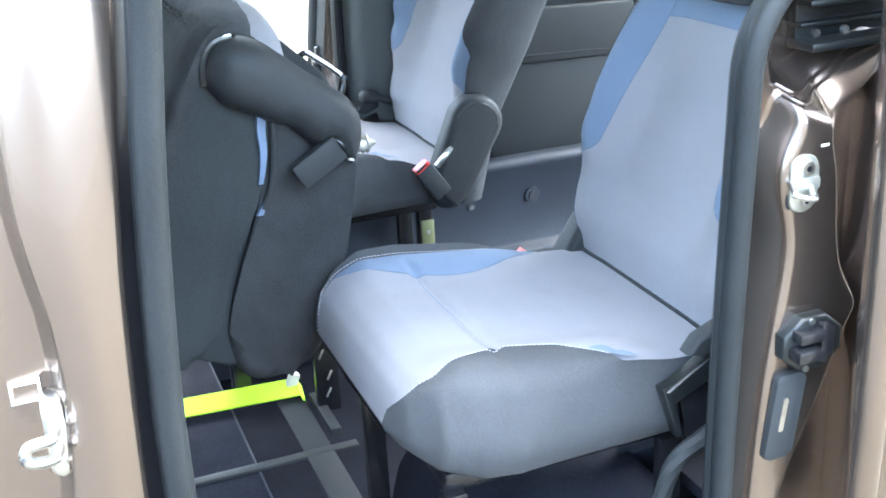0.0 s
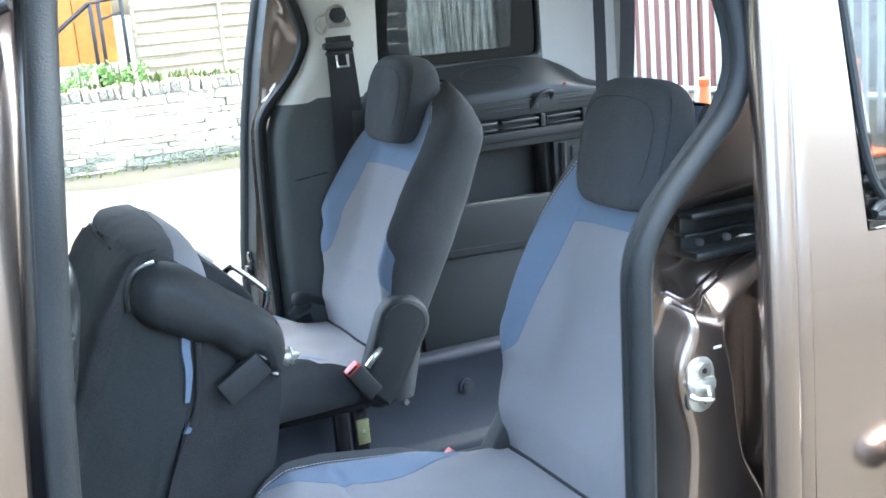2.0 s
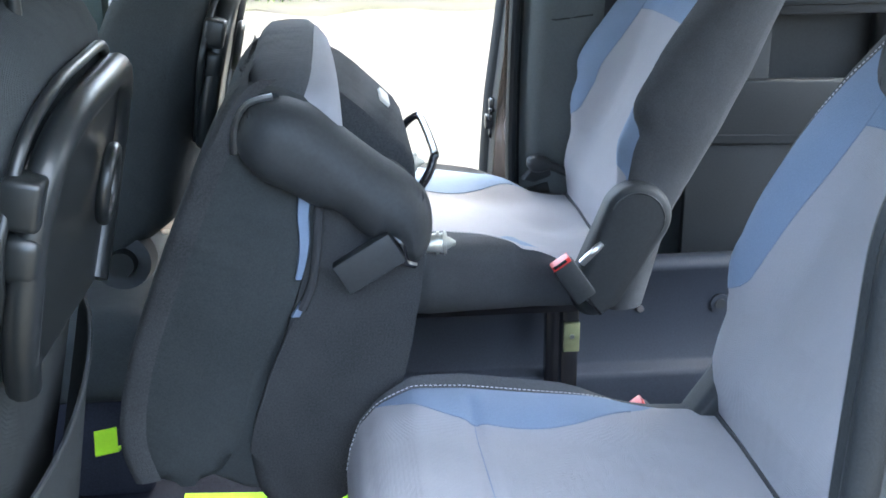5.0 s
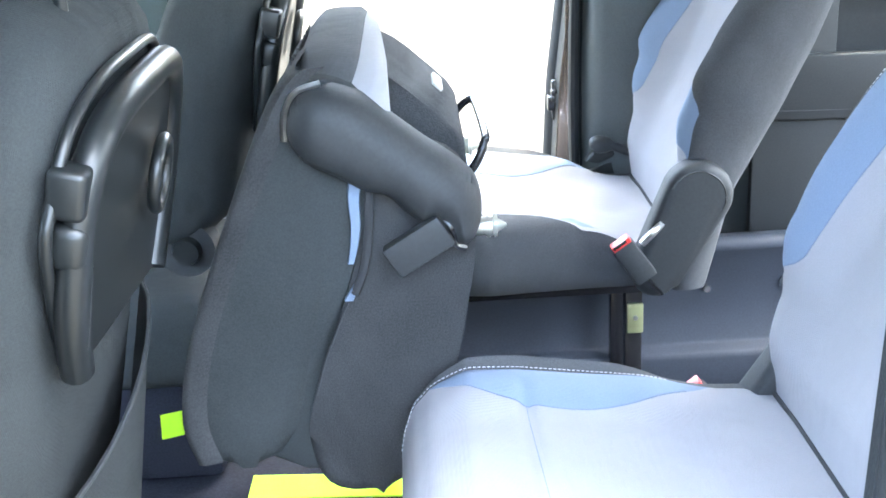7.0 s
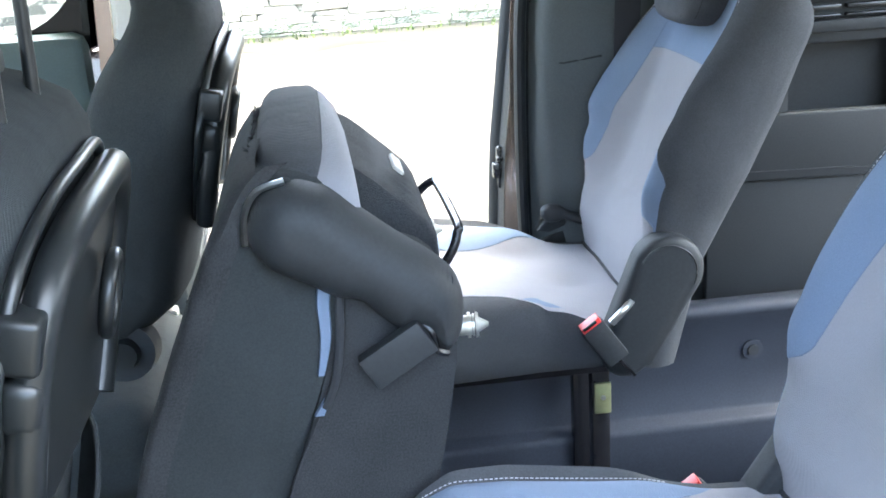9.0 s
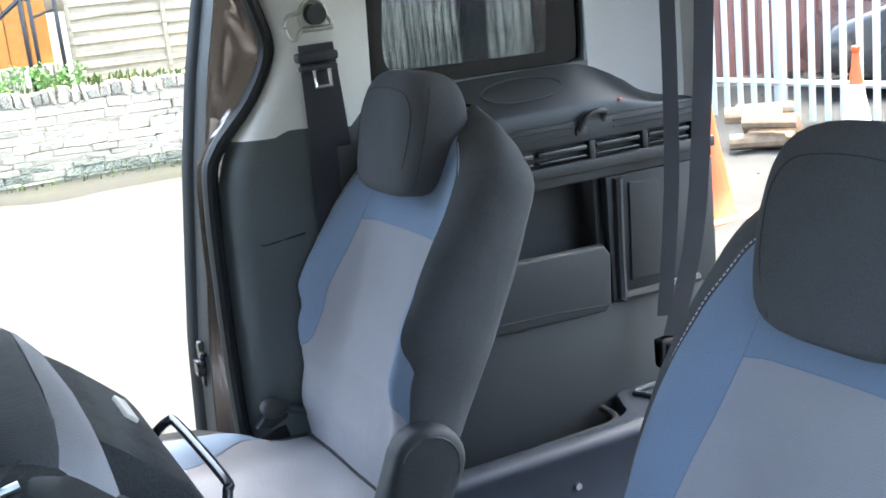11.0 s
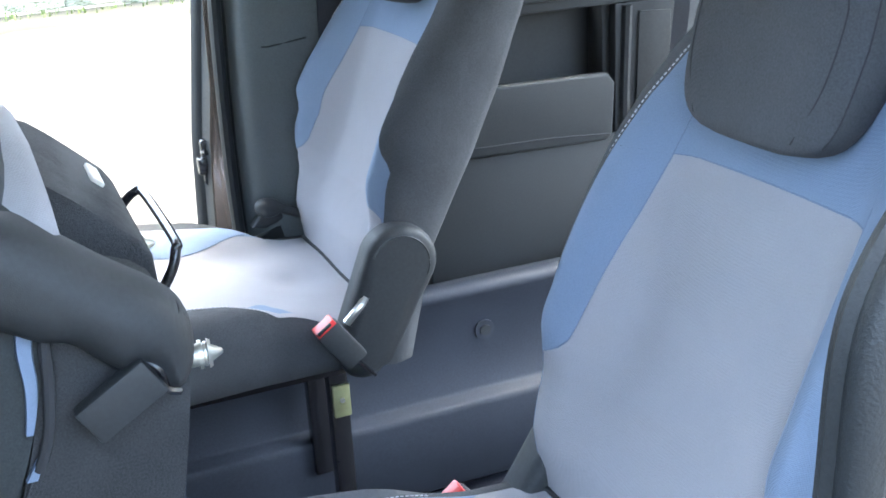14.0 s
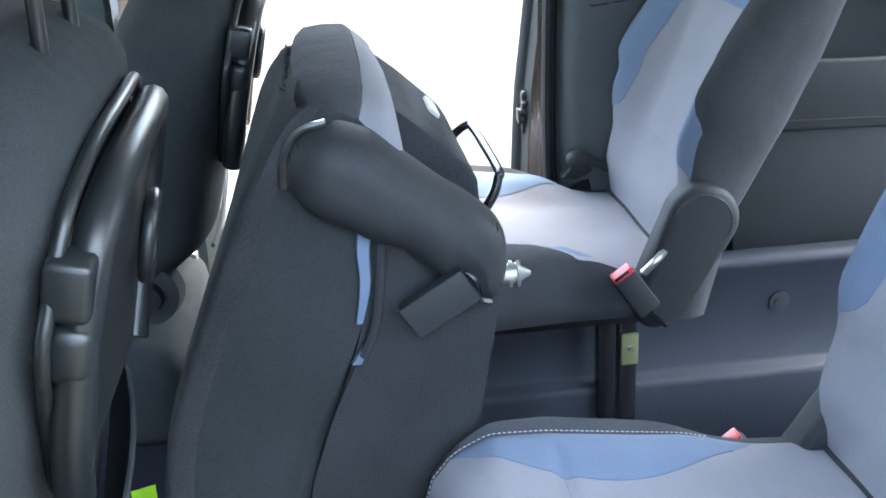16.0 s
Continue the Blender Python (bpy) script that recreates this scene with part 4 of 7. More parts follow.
    sheet(bm, [[(-0.954 + 0.05 * (z - 1.2), 0.735, z), (-0.941 + 0.05 * (z - 1.2), 0.73, z), (-0.936 + 0.05 * (z - 1.2), 0.80, z)] for z in (1.2, 1.45, 1.72)])
    part("window_post", bm, FRIT, van)
    corner = [(-0.948, 1.215), (-0.942, 1.36)] + [(-0.946 - 0.16 * (1 - math.cos(a)), 1.365 - 0.135 * math.sin(a)) for a in [radians(9 * k) for k in range(11)]] + [(-1.13, 1.215)]
    part("window_corner", prism(bm_new(), corner, 0.742, 0.751), FRIT, van, "black rounded corner of the front door window")
    bm = bm_new()
    sheet(bm, [[(-0.936 + 0.05 * (z - 1.2), 0.80, z), (-0.931 + 0.05 * (z - 1.2), 0.74, z), (-0.903 + 0.05 * (z - 1.2), 0.735, z), (-0.900 + 0.05 * (z - 1.2), 0.80, z)] for z in (0.42, 1.0, 1.45, 1.72)])
    part("b_pillar", bm, PAINT, van)
    bm = bm_new()
    sheet(bm, [[(-0.902 + 0.05 * (z - 1.2), 0.74, z), (-0.888 + 0.05 * (z - 1.2), 0.70, z), (-0.83 + 0.05 * (z - 1.2), 0.69, z), (-0.80 + 0.05 * (z - 1.2), 0.72, z), (-0.795 + 0.05 * (z - 1.2), 0.78, z)] for z in (1.22, 1.45, 1.72)])
    part("pillar_trim", bm, PALE_TRIM, van)
    bm = bm_new()
    sheet(bm, [[(-0.904, 0.74, z), (-0.890, 0.70, z), (-0.83, 0.69, z), (-0.80, 0.72, z), (-0.795, 0.78, z)] for z in (0.42, 0.8, 1.22)])
    part("pillar_lower_trim", bm, TRIM, van)


shell()


# ---- seats ----
FRONT = [(0.70, -0.088), (0.79, -0.078), (0.85, -0.074), (0.93, -0.048), (1.02, -0.008), (1.15, 0.042), (1.25, 0.082), (1.31, 0.108), (1.345, 0.125)]
GREY_HALF = [(0.70, 0.180), (0.80, 0.192), (0.88, 0.203), (0.925, 0.206), (0.936, 0.204), (0.945, 0.194), (0.953, 0.176), (0.961, 0.162), (0.972, 0.154), (0.99, 0.150), (1.03, 0.146), (1.07, 0.140), (1.10, 0.135), (1.158, 0.127)]
BLUE_HALF = [(0.70, 0.185), (0.80, 0.196), (0.88, 0.206), (0.95, 0.209), (1.005, 0.210), (1.016, 0.202), (1.03, 0.196), (1.10, 0.195), (1.15, 0.188), (1.20, 0.177), (1.25, 0.154), (1.28, 0.122), (1.30, 0.085), (1.325, 0.045)]
EDGE_HALF = [(0.70, 0.200), (0.85, 0.212), (0.95, 0.218), (1.02, 0.225), (1.15, 0.230), (1.20, 0.227), (1.24, 0.219), (1.27, 0.206), (1.295, 0.183), (1.315, 0.150), (1.327, 0.115), (1.334, 0.07)]


def back_point(y, z, bump=0.0):
    """The front face of a seat back, y from its middle."""
    k = smoothstep(0.10, 0.184, abs(y)) * (1 - 0.4 * smoothstep(0.184, 0.215, abs(y))) * (1 - 0.8 * smoothstep(1.04, 1.28, z)) * (0.5 * smoothstep(0.76, 0.9, z) + 0.75 * smoothstep(0.90, 1.0, z))
    hollow = 0.006 * math.cos(min(1, abs(y) / 0.13) * math.pi / 2) * smoothstep(0.8, 0.95, z)
    over = max(0.0, z - 1.29) * 0.9
    return Vector((lerp_table(FRONT, z) - (0.048 + bump * smoothstep(1.01, 1.06, z)) * k + hollow + over, y, z))


def head_rest(parent, centre, lean=11, half=(0.041, 0.112, 0.095), posts=0.08, metal=None):
    """A padded head restraint with rounded edges and a stitched front panel."""
    origin = Vector(centre)
    rot = Matrix.Rotation(radians(lean), 3, "Y")
    dx, dy, dz = half

    def at(v, a):
        grow = (1 - abs(v) ** (5.4 if v < 0 else 4.2)) ** (1 / (4.2 if v < 0 else 3.1)) if abs(v) < 1 else 0.0
        c, s = math.cos(a), math.sin(a)
        w = dy * grow * (1 - 0.09 * max(0.0, -v) - 0.06 * max(0.0, v))
        d = dx * grow ** 0.8 * (1.0 + 0.12 * v)
        px = math.copysign(abs(c) ** 0.6, c) * d * (1.0 if c < 0 else 1.75 - 0.95 * max(0.0, v - 0.25) - 0.8 * max(0.0, -v - 0.1))
        return origin + rot @ Vector((px + 0.010 * v + 0.004 * max(0.0, v) ** 2, math.copysign(abs(s) ** 0.55, s) * w, v * dz))
    n = 40
    rings = [[at(math.sin(radians(-90 + 180 * k / 22)) * 0.9995, 2 * math.pi * j / n) for j in range(n)] for k in range(23)]
    hr = part("head_restraint", loft(bm_new(), rings), BLACK_CLOTH, parent, "black cloth head restraint", angle=80)
    seam = []
    for y, v in [(-0.74, -0.86), (-0.80, -0.4), (-0.82, 0.1), (-0.80, 0.38), (-0.66, 0.60), (-0.36, 0.68), (0, 0.70), (0.36, 0.68), (0.66, 0.60), (0.80, 0.38), (0.82, 0.1), (0.80, -0.4), (0.74, -0.86)]:
        s = math.copysign(abs(y) ** (1 / 0.55), y)
        p = at(v, math.pi - math.asin(s))
        seam.append(p + rot @ Vector((-0.0004, 0, 0)))
    part("seam", tube(bm_new(), spline(seam, 5), 0.0007, 6), SEAM, hr)
    for s in (-1, 1):
        side = [at(-0.84 + 0.084 * k, s * radians(104)) for k in range(20)]
        part("seam", tube(bm_new(), side, 0.0008, 6), SEAM, hr)
        p = origin + rot @ Vector((0.036, s * 0.06, -dz * 0.8))
        part("post", tube(bm_new(), [p + Vector((-0.005, 0, -posts)), p], 0.006, 10), metal or STEEL, hr)
    p = origin + rot @ Vector((dx * 0.9, -0.062, 0.012))
    part("release_button", disc(bm_new(), p, (0.2, -1, 0.3), 0.008, 0.014, 10), PLASTIC, hr)
    return hr


def rear_seat(yc, inboard, label):
    """A single rear seat facing -x. inboard: the side (+1 or -1) that looks to the middle of the van."""
    seat = thing("rear_seat", (-0.25, yc, 0.425), label, "car seat", "single rear seats")

    def face(y, z):
        return back_point(y, z, 0.014 if inboard < 0 < y else 0.0)
    zs = [0.74 + 0.0125 * k for k in range(49)]
    zs = [z for z in zs if z <= 1.335]
    # back: grey panel
    gz = sorted([z for z in zs if z < 1.15] + [1.155] + [0.925 + 0.004 * k for k in range(14)])
    N = 24
    bm = sheet(bm_new(), [[face(lerp_table(GREY_HALF, z) * (2 * j / N - 1), z) + Vector((0, yc, 0)) for j in range(N + 1)] for z in gz])
    back = part("backrest", bm, GREY_CLOTH, seat, "grey woven centre panel of the backrest", angle=70)
    # blue side bands and top
    for s in (-1, 1):
        bm = bm_new()
        sheet(bm, [[face(s * (g + (lerp_table(BLUE_HALF, z) - g) * j / 6), z) + Vector((0, yc, 0)) for j in range(7)]
                   for z in gz for g in [lerp_table(GREY_HALF, z)]])
        part("side_bolster", bm, BLUE_CLOTH, back, "blue cloth side bolster", angle=70)
    bm = bm_new()
    tz = [1.155 + 0.0125 * k for k in range(15)]
    sheet(bm, [[face(lerp_table(BLUE_HALF, z) * (2 * j / 30 - 1), z) + Vector((0, yc, 0)) for j in range(31)] for z in tz if z <= 1.335])
    part("yoke", bm, BLUE_CLOTH, back, "blue cloth yoke", angle=70)
    for s in (-1, 1):
        line = [face(s * lerp_table(GREY_HALF, z), z) + Vector((0.0004, yc, 0)) for z in [0.925 + 0.005 * k for k in range(47)]]
        part("seam", tube(bm_new(), line, 0.0011, 5), BLUE_SEAM, back)
        line = [face(s * lerp_table(GREY_HALF, 1.155), 1.155) + Vector((0, yc, 0)), face(s * 0.124, 1.19) + Vector((0.0004, yc, 0)), face(s * 0.116, 1.23) + Vector((0.0006, yc, 0))]
        part("seam", tube(bm_new(), spline(line, 5), 0.0009, 5), BLUE_SEAM, back)
    line = [face(-0.127 + 0.00847 * k, 1.155) + Vector((0.0004, yc, 0)) for k in range(31)]
    part("seam", tube(bm_new(), line, 0.0009, 5), BLUE_SEAM, back)
    # black shell round the sides and rear
    rings = []
    for z in [0.70, 0.72] + [z for z in zs if z < 1.31] + [1.312, 1.319, 1.325, 1.330, 1.334]:
        b, w = lerp_table(BLUE_HALF, z), lerp_table(EDGE_HALF, z)
        k = max(0.0, (z - 1.215) / 0.12)
        k = 1 - math.sqrt(max(0.0, 1 - k * k))
        f = face(b, z)
        rear = lerp_table([(0.70, -0.020), (0.86, 0.016), (1.0, 0.088), (1.1, 0.135), (1.2, 0.172), (1.3, 0.205), (1.4, 0.24)], z)
        deep = (rear - f.x) * (1 - 0.72 * k)
        half = [(0, b), (0.023 * deep, b + 0.25 * (w - b)), (0.09 * deep, b + 0.6 * (w - b)), (0.21 * deep, b + 0.88 * (w - b)), (0.40 * deep, w), (0.62 * deep, w - 0.004), (deep * 0.83, w * 0.94), (deep * 0.955, w * 0.85), (deep, w * 0.70), (deep * 1.02, w * 0.3)]
        fall = 0.042 * smoothstep(1.16, 1.33, z) / max(deep, 0.01)
        rings.append([Vector((f.x + dx, yc + y, z - fall * dx)) for dx, y in half] + [Vector((f.x + dx, yc - y, z - fall * dx)) for dx, y in half[::-1]])
    bm = bm_new()
    loft(bm, rings, closed=False, caps=True)
    part("back_cover", bm, BLACK_CLOTH, back, "black cloth sides and rear", angle=70)
    for s in (-1, 1):
        line = [face(s * (lerp_table(BLUE_HALF, z) + 0.004), z) + Vector((0.000, yc, 0)) for z in [1.020 + 0.008 * k for k in range(35)]]
        part("stitching", stitches(line), THREAD, back, "pale thread")
    # head restraint
    head_rest(back, (0.065, yc + 0.009, 1.2845) if inboard > 0 else (0.075, yc + 0.020, 1.300), half=(0.031, 0.111, 0.096) if inboard > 0 else (0.041, 0.112, 0.095))
    # cushion
    x0, x1 = -0.558, -0.072

    def outer(x):        # half width at the camera side, inside which the cloth is grey
        return lerp_table([(-0.558, 0.125), (-0.54, 0.160), (-0.50, 0.175), (-0.45, 0.162), (-0.38, 0.148), (-0.31, 0.162), (-0.27, 0.190), (-0.24, 0.214), (-0.09, 0.205)], x)

    def inner(x):
        return lerp_table([(-0.558, 0.165), (-0.54, 0.190), (-0.50, 0.203), (-0.42, 0.206), (-0.30, 0.210), (-0.2, 0.216), (-0.09, 0.205)], x)

    def lens(x):         # where the blue starts at the far side
        return inner(x) - 0.085 * max(0.0, math.sin(math.pi * min(1, max(0, (x + 0.515) / 0.365)))) ** 0.75

    def top(x, y):
        z = lerp_table([(-0.558, 0.742), (-0.553, 0.765), (-0.540, 0.790), (-0.515, 0.808), (-0.47, 0.818), (-0.40, 0.815), (-0.25, 0.797), (-0.088, 0.782)], x)
        z += 0.014 * smoothstep(0.10, 0.17, abs(y)) * smoothstep(-0.55, -0.45, x) * (1 - smoothstep(-0.25, -0.15, x))
        z -= 0.030 * smoothstep(0.195, 0.245, abs(y))
        if inboard < 0:
            z += 0.020 * smoothstep(0.09, 0.19, y) * smoothstep(-0.54, -0.45, x) * (1 - smoothstep(-0.22, -0.12, x))
        z -= 0.007 * math.exp(-((x + 0.392 + 0.03 * y) / 0.008) ** 2) * (abs(y) < 0.17)
        z -= 0.012 * math.exp(-((x + 0.15) ** 2 + y * y) / 0.002) * (inboard < 0)
        return z
    xs = [x0 + 0.005 * k for k in range(9)] + [x0 + 0.045 + (x1 - x0 - 0.045) * k / 70 for k in range(1, 71)]

    def squeeze(x):
        return x if x > -0.30 else -0.30 + (x + 0.30) * 0.91

    def strip(a, b, n):
        return [[Vector((squeeze(x), yc + a(x) + (b(x) - a(x)) * j / n, top(x, a(x) + (b(x) - a(x)) * j / n))) for j in range(n + 1)] for x in xs]
    cushion = part("cushion", sheet(bm_new(), strip(lambda x: -outer(x), lens, 30)), GREY_CLOTH, seat, "grey woven seat cushion", angle=70)
    part("cushion_bolster", sheet(bm_new(), strip(lens, inner, 8)), BLUE_CLOTH, cushion, "blue cloth bolster", angle=70)
    line = [Vector((squeeze(x), yc + lens(x), top(x, lens(x)) + 0.0004)) for x in xs if -0.52 < x < -0.19]
    part("seam", tube(bm_new(), line, 0.0009, 5), BLUE_SEAM, cushion)
    tail = [[Vector((x, yc - outer(x) - 0.0005 + w * 0.024 * max(0, math.sin(math.pi * min(1, max(0, (x + 0.275) / 0.06)))), top(x, outer(x) - 0.01) + 0.0015)) for w in (0, 0.5, 1)] for x in xs if -0.28 < x < -0.21]
    part("cushion_bolster", sheet(bm_new(), tail), BLUE_CLOTH, cushion, "blue cloth tail of the bolster")
    bm = bm_new()
    for s, lim in ((-1, outer), (1, inner)):
        rows = []
        for x in xs:
            a = lim(x)
            e = max(a + 0.012, lerp_table([(-0.558, 0.135), (-0.54, 0.175), (-0.50, 0.212), (-0.4, 0.231), (-0.09, 0.222)], x))
            zt = top(x, a)
            crest = 0.011 * smoothstep(-0.55, -0.45, x) * (1 - smoothstep(-0.28, -0.2, x)) if s > 0 else 0.004
            e += 0.014 if s > 0 else 0.0
            low = lerp_table([(-0.558, 0.735), (-0.54, 0.715), (-0.50, 0.690), (-0.44, 0.668), (-0.15, 0.672), (-0.09, 0.70)], x) + (0.042 * smoothstep(-0.53, -0.45, x) if inboard < 0 else 0.0)
            drop = min(0.03, 0.45 * (zt - low))
            rows.append([Vector((squeeze(x), yc + s * a, zt)), Vector((squeeze(x), yc + s * (a + (e - a) * 0.45), zt + crest)), Vector((squeeze(x), yc + s * (e - 0.008), zt - 0.2 * drop + crest * 0.5)), Vector((squeeze(x), yc + s * e, zt - drop)),
                         Vector((squeeze(x), yc + s * (e + 0.002), zt - drop - 0.5 * (zt - drop - low))), Vector((squeeze(x), yc + s * (e - 0.006), low + 0.1 * (zt - low))), Vector((squeeze(x), yc + s * (e - 0.03), low)), Vector((squeeze(x), yc, low - 0.004))])
        sheet(bm, rows)
    a = [Vector((squeeze(x0), yc + y, 0.742)) for y in (-0.125, -0.06, 0, 0.08, 0.165)]
    b = [Vector((squeeze(x0 + 0.004), yc + y, 0.731)) for y in (-0.130, -0.06, 0, 0.08, 0.172)]
    sheet(bm, [a, b])
    part("cushion_cover", bm, BLACK_CLOTH, cushion, "black cloth sides", angle=70)
    line = [Vector((squeeze(x), yc - outer(x) - 0.003, top(x, outer(x)) + 0.0015)) for x in xs if x < -0.235]
    part("stitching", stitches(line), THREAD, cushion, "pale thread")
    line = [Vector((squeeze(x), yc + inner(x) + 0.003, top(x, inner(x)) + 0.002)) for x in xs if x < -0.2]
    part("stitching", stitches(line), THREAD, cushion, "pale thread")
    line = [Vector((squeeze(-0.392 - 0.03 * y), yc + y, top(-0.392 - 0.03 * y, y) + 0.0006)) for y in [-0.145 + 0.01 * k for k in range(29)]]
    part("seam", tube(bm_new(), line, 0.0006, 5), BLUE_SEAM, cushion)
    line = [Vector((face(y, 0.795).x - 0.001, yc + y, top(-0.085, y) + 0.002)) for y in [-0.205 + 0.0102 * k for k in range(41)]]
    part("seam", tube(bm_new(), line, 0.0035, 6), SEAM, cushion)
    # hinge cover on the inner side
    s = inboard
    yo = yc + s * (0.222 if s < 0 else 0.212)
    c1, r1, c2, r2 = ((-0.056, 0.876), 0.056, (-0.122, 0.746), 0.038) if s < 0 else ((-0.050, 0.835), 0.022, (-0.135, 0.715), 0.015)
    turn = math.atan2(c2[1] - c1[1], c2[0] - c1[0])
    outline = [(c1[0] + r1 * math.cos(turn + radians(90 + 180 * k / 12)), c1[1] + r1 * math.sin(turn + radians(90 + 180 * k / 12))) for k in range(13)]
    outline += [(c2[0] + r2 * math.cos(turn + radians(-90 + 180 * k / 12)), c2[1] + r2 * math.sin(turn + radians(-90 + 180 * k / 12))) for k in range(13)]
    bm = prism(bm_new(), outline, min(yo - s * 0.03, yo + s * 0.024), max(yo - s * 0.03, yo + s * 0.024), bevel=0.016, segments=4)
    hinge = part("hinge_cover", bm, PLASTIC, seat, "rounded black hinge cover", angle=60)
    if s < 0:
        # bright bar that stands for the light along the bracket's edge
        bm = tube(bm_new(), spline([(-0.116, yo - 0.020, 0.838), (-0.128, yo - 0.022, 0.824), (-0.146, yo - 0.018, 0.803)], 6), 0.0065, 8)
        part("hinge_bracket", bm, STEEL, hinge, "lit edge of the hinge bracket as a bright steel bar")
        rim = [((x + 0.056) * 0.80 - 0.056 - 0.004, yo - 0.0235, (z - 0.876) * 0.80 + 0.874) for x, z in outline[:13]]
        part("cover_edge", tube(bm_new(), spline(rim, 2), 0.0014, 6), GLOSS_PLASTIC, hinge)
    # tilt lever on the outer side
    bm = tube(bm_new(), spline([(-0.075, yc - s * 0.195, 0.825), (-0.105, yc - s * 0.200, 0.838), (-0.125, yc - s * 0.200, 0.845), (-0.150, yc - s * 0.200, 0.848), (-0.162, yc - s * 0.2, 0.846)], 4), [0.009] * 7 + [0.012, 0.015, 0.017, 0.018, 0.018, 0.017, 0.015, 0.012, 0.008, 0.003], 10)
    if s < 0:
        part("recline_lever", bm, PLASTIC, seat, "black recline lever")
    else:
        bm.free()
    yo = yc - s * 0.238
    link = part("hinge_link", prism(bm_new(), [(-0.197, 0.762), (-0.130, 0.797), (-0.085, 0.815), (-0.085, 0.785), (-0.130, 0.765), (-0.184, 0.740)], yo - 0.012, yo + 0.012, bevel=0.004), GLOSS_PLASTIC, seat, "black steel hinge bracket")
    part("link_foot", prism(bm_new(), [(-0.200, 0.765), (-0.190, 0.768), (-0.164, 0.690), (-0.176, 0.690)], yo - 0.010, yo + 0.010, bevel=0.003), GLOSS_PLASTIC, link)
    part("link_cap", prism(bm_new(), [(-0.165, 0.806), (-0.150, 0.826), (-0.110, 0.842), (-0.085, 0.842), (-0.085, 0.820), (-0.14, 0.800)], yo - 0.014, yo + 0.014, bevel=0.006), PLASTIC, link)
    part("link_foot", prism(bm_new(), [(-0.165, 0.738), (-0.085, 0.770), (-0.085, 0.66), (-0.15, 0.66)], yo + s * 0.004, yo + s * 0.016, bevel=0.002), BLACK_METAL, link)
    # frame below
    bm = bm_new()
    lift = 0.045 if inboard < 0 else 0.0
    box(bm, (-0.47, yc - 0.17, 0.64 + lift), (-0.12, yc + 0.17, 0.672 + lift), 0.01)
    part("seat_frame", bm, BLACK_METAL, seat, "black steel seat frame")
    for x in (-0.46, -0.14):
        for y in (-0.17, 0.17) if inboard > 0 else (0.0, 0.15):
            part("leg", box(bm_new(), (x - 0.016, yc + y - 0.012, 0.425), (x + 0.016, yc + y + 0.012, 0.645 + lift), 0.003), BLACK_METAL, seat)
    return seat


rear_seat(-0.452, 1, "grey and blue cloth rear seat beside the open door")
rear_seat(0.452, -1, "grey and blue cloth rear seat on the far side")


def buckle(at, tilt, label):
    b = thing("seat_belt_buckle", at, label, "buckle", "belt buckles")
    m = Matrix.Rotation(radians(tilt), 3, "Y")
    x, y, z = at
    part("housing", box(bm_new(), (x - 0.019, y - 0.013, z - 0.004), (x + 0.019, y + 0.013, z + 0.069), 0.005, m=m), PLASTIC, b)
    c = Vector((x, y, z + 0.0325))
    top = c + m @ Vector((0, 0, 0.038))
    bm = box(bm_new(), (top.x - 0.0165, y - 0.0110, top.z - 0.006), (top.x + 0.0165, y + 0.0110, top.z + 0.006), 0.002, m=m)
    part("release_button", bm, RED, b, "red release button")
    slot = c + m @ Vector((-0.002, -0.0112, 0.041))
    part("tongue_slot", box(bm_new(), slot - Vector((0.012, 0.001, 0.0025)), slot + Vector((0.012, 0.001, 0.0025)), 0.0005, m=m), BLACK_METAL, b)
    low = c + m @ Vector((0, 0, -0.032))
    bm = ribbon(bm_new(), spline([low, low + m @ Vector((0.002, 0, -0.02)), low + m @ Vector((0.004, 0, -0.04))], 4), (0, 1, 0), 0.022, 0.004)
    part("stalk", bm, BLACK_METAL, b)
    return b


buckle((-0.161, 0.200, 0.746), -35, "black buckle with a red button beside the far seat")
buckle((-0.145, -0.205, 0.700), -38, "black buckle with a red button beside the near seat")


def puffed(bm, outline, y_back, y_rim, depth, reach):
    """A moulded cover: an outline with straight sides and a domed face towards -y."""
    prism(bm, outline, y_rim, y_back)
    face = min(bm.faces, key=lambda q: (q.calc_center_median().y, -len(q.verts)))
    made = bmesh.ops.triangulate(bm, faces=[face])["faces"]
    for _ in range(4):
        rim = {e for q in made for e in q.edges if all(abs(v.co.y - y_rim) < 1e-6 for v in e.verts)}
        bmesh.ops.subdivide_edges(bm, edges=[e for e in rim if e.calc_length() > 0.009], cuts=1)
        made = [q for q in bm.faces if all(abs(v.co.y - y_rim) < 1e-6 for v in q.verts)]
        made = bmesh.ops.triangulate(bm, faces=made)["faces"] or made
        made = [q for q in bm.faces if all(abs(v.co.y - y_rim) < 1e-6 for v in q.verts)]
    for v in {v for q in made for v in q.verts}:
        k = 1 - min(1.0, max(0.0, inside(outline, v.co.x, v.co.z)) / reach)
        v.co.y -= depth * math.sqrt(max(0.0, 1 - k * k))
    return bm


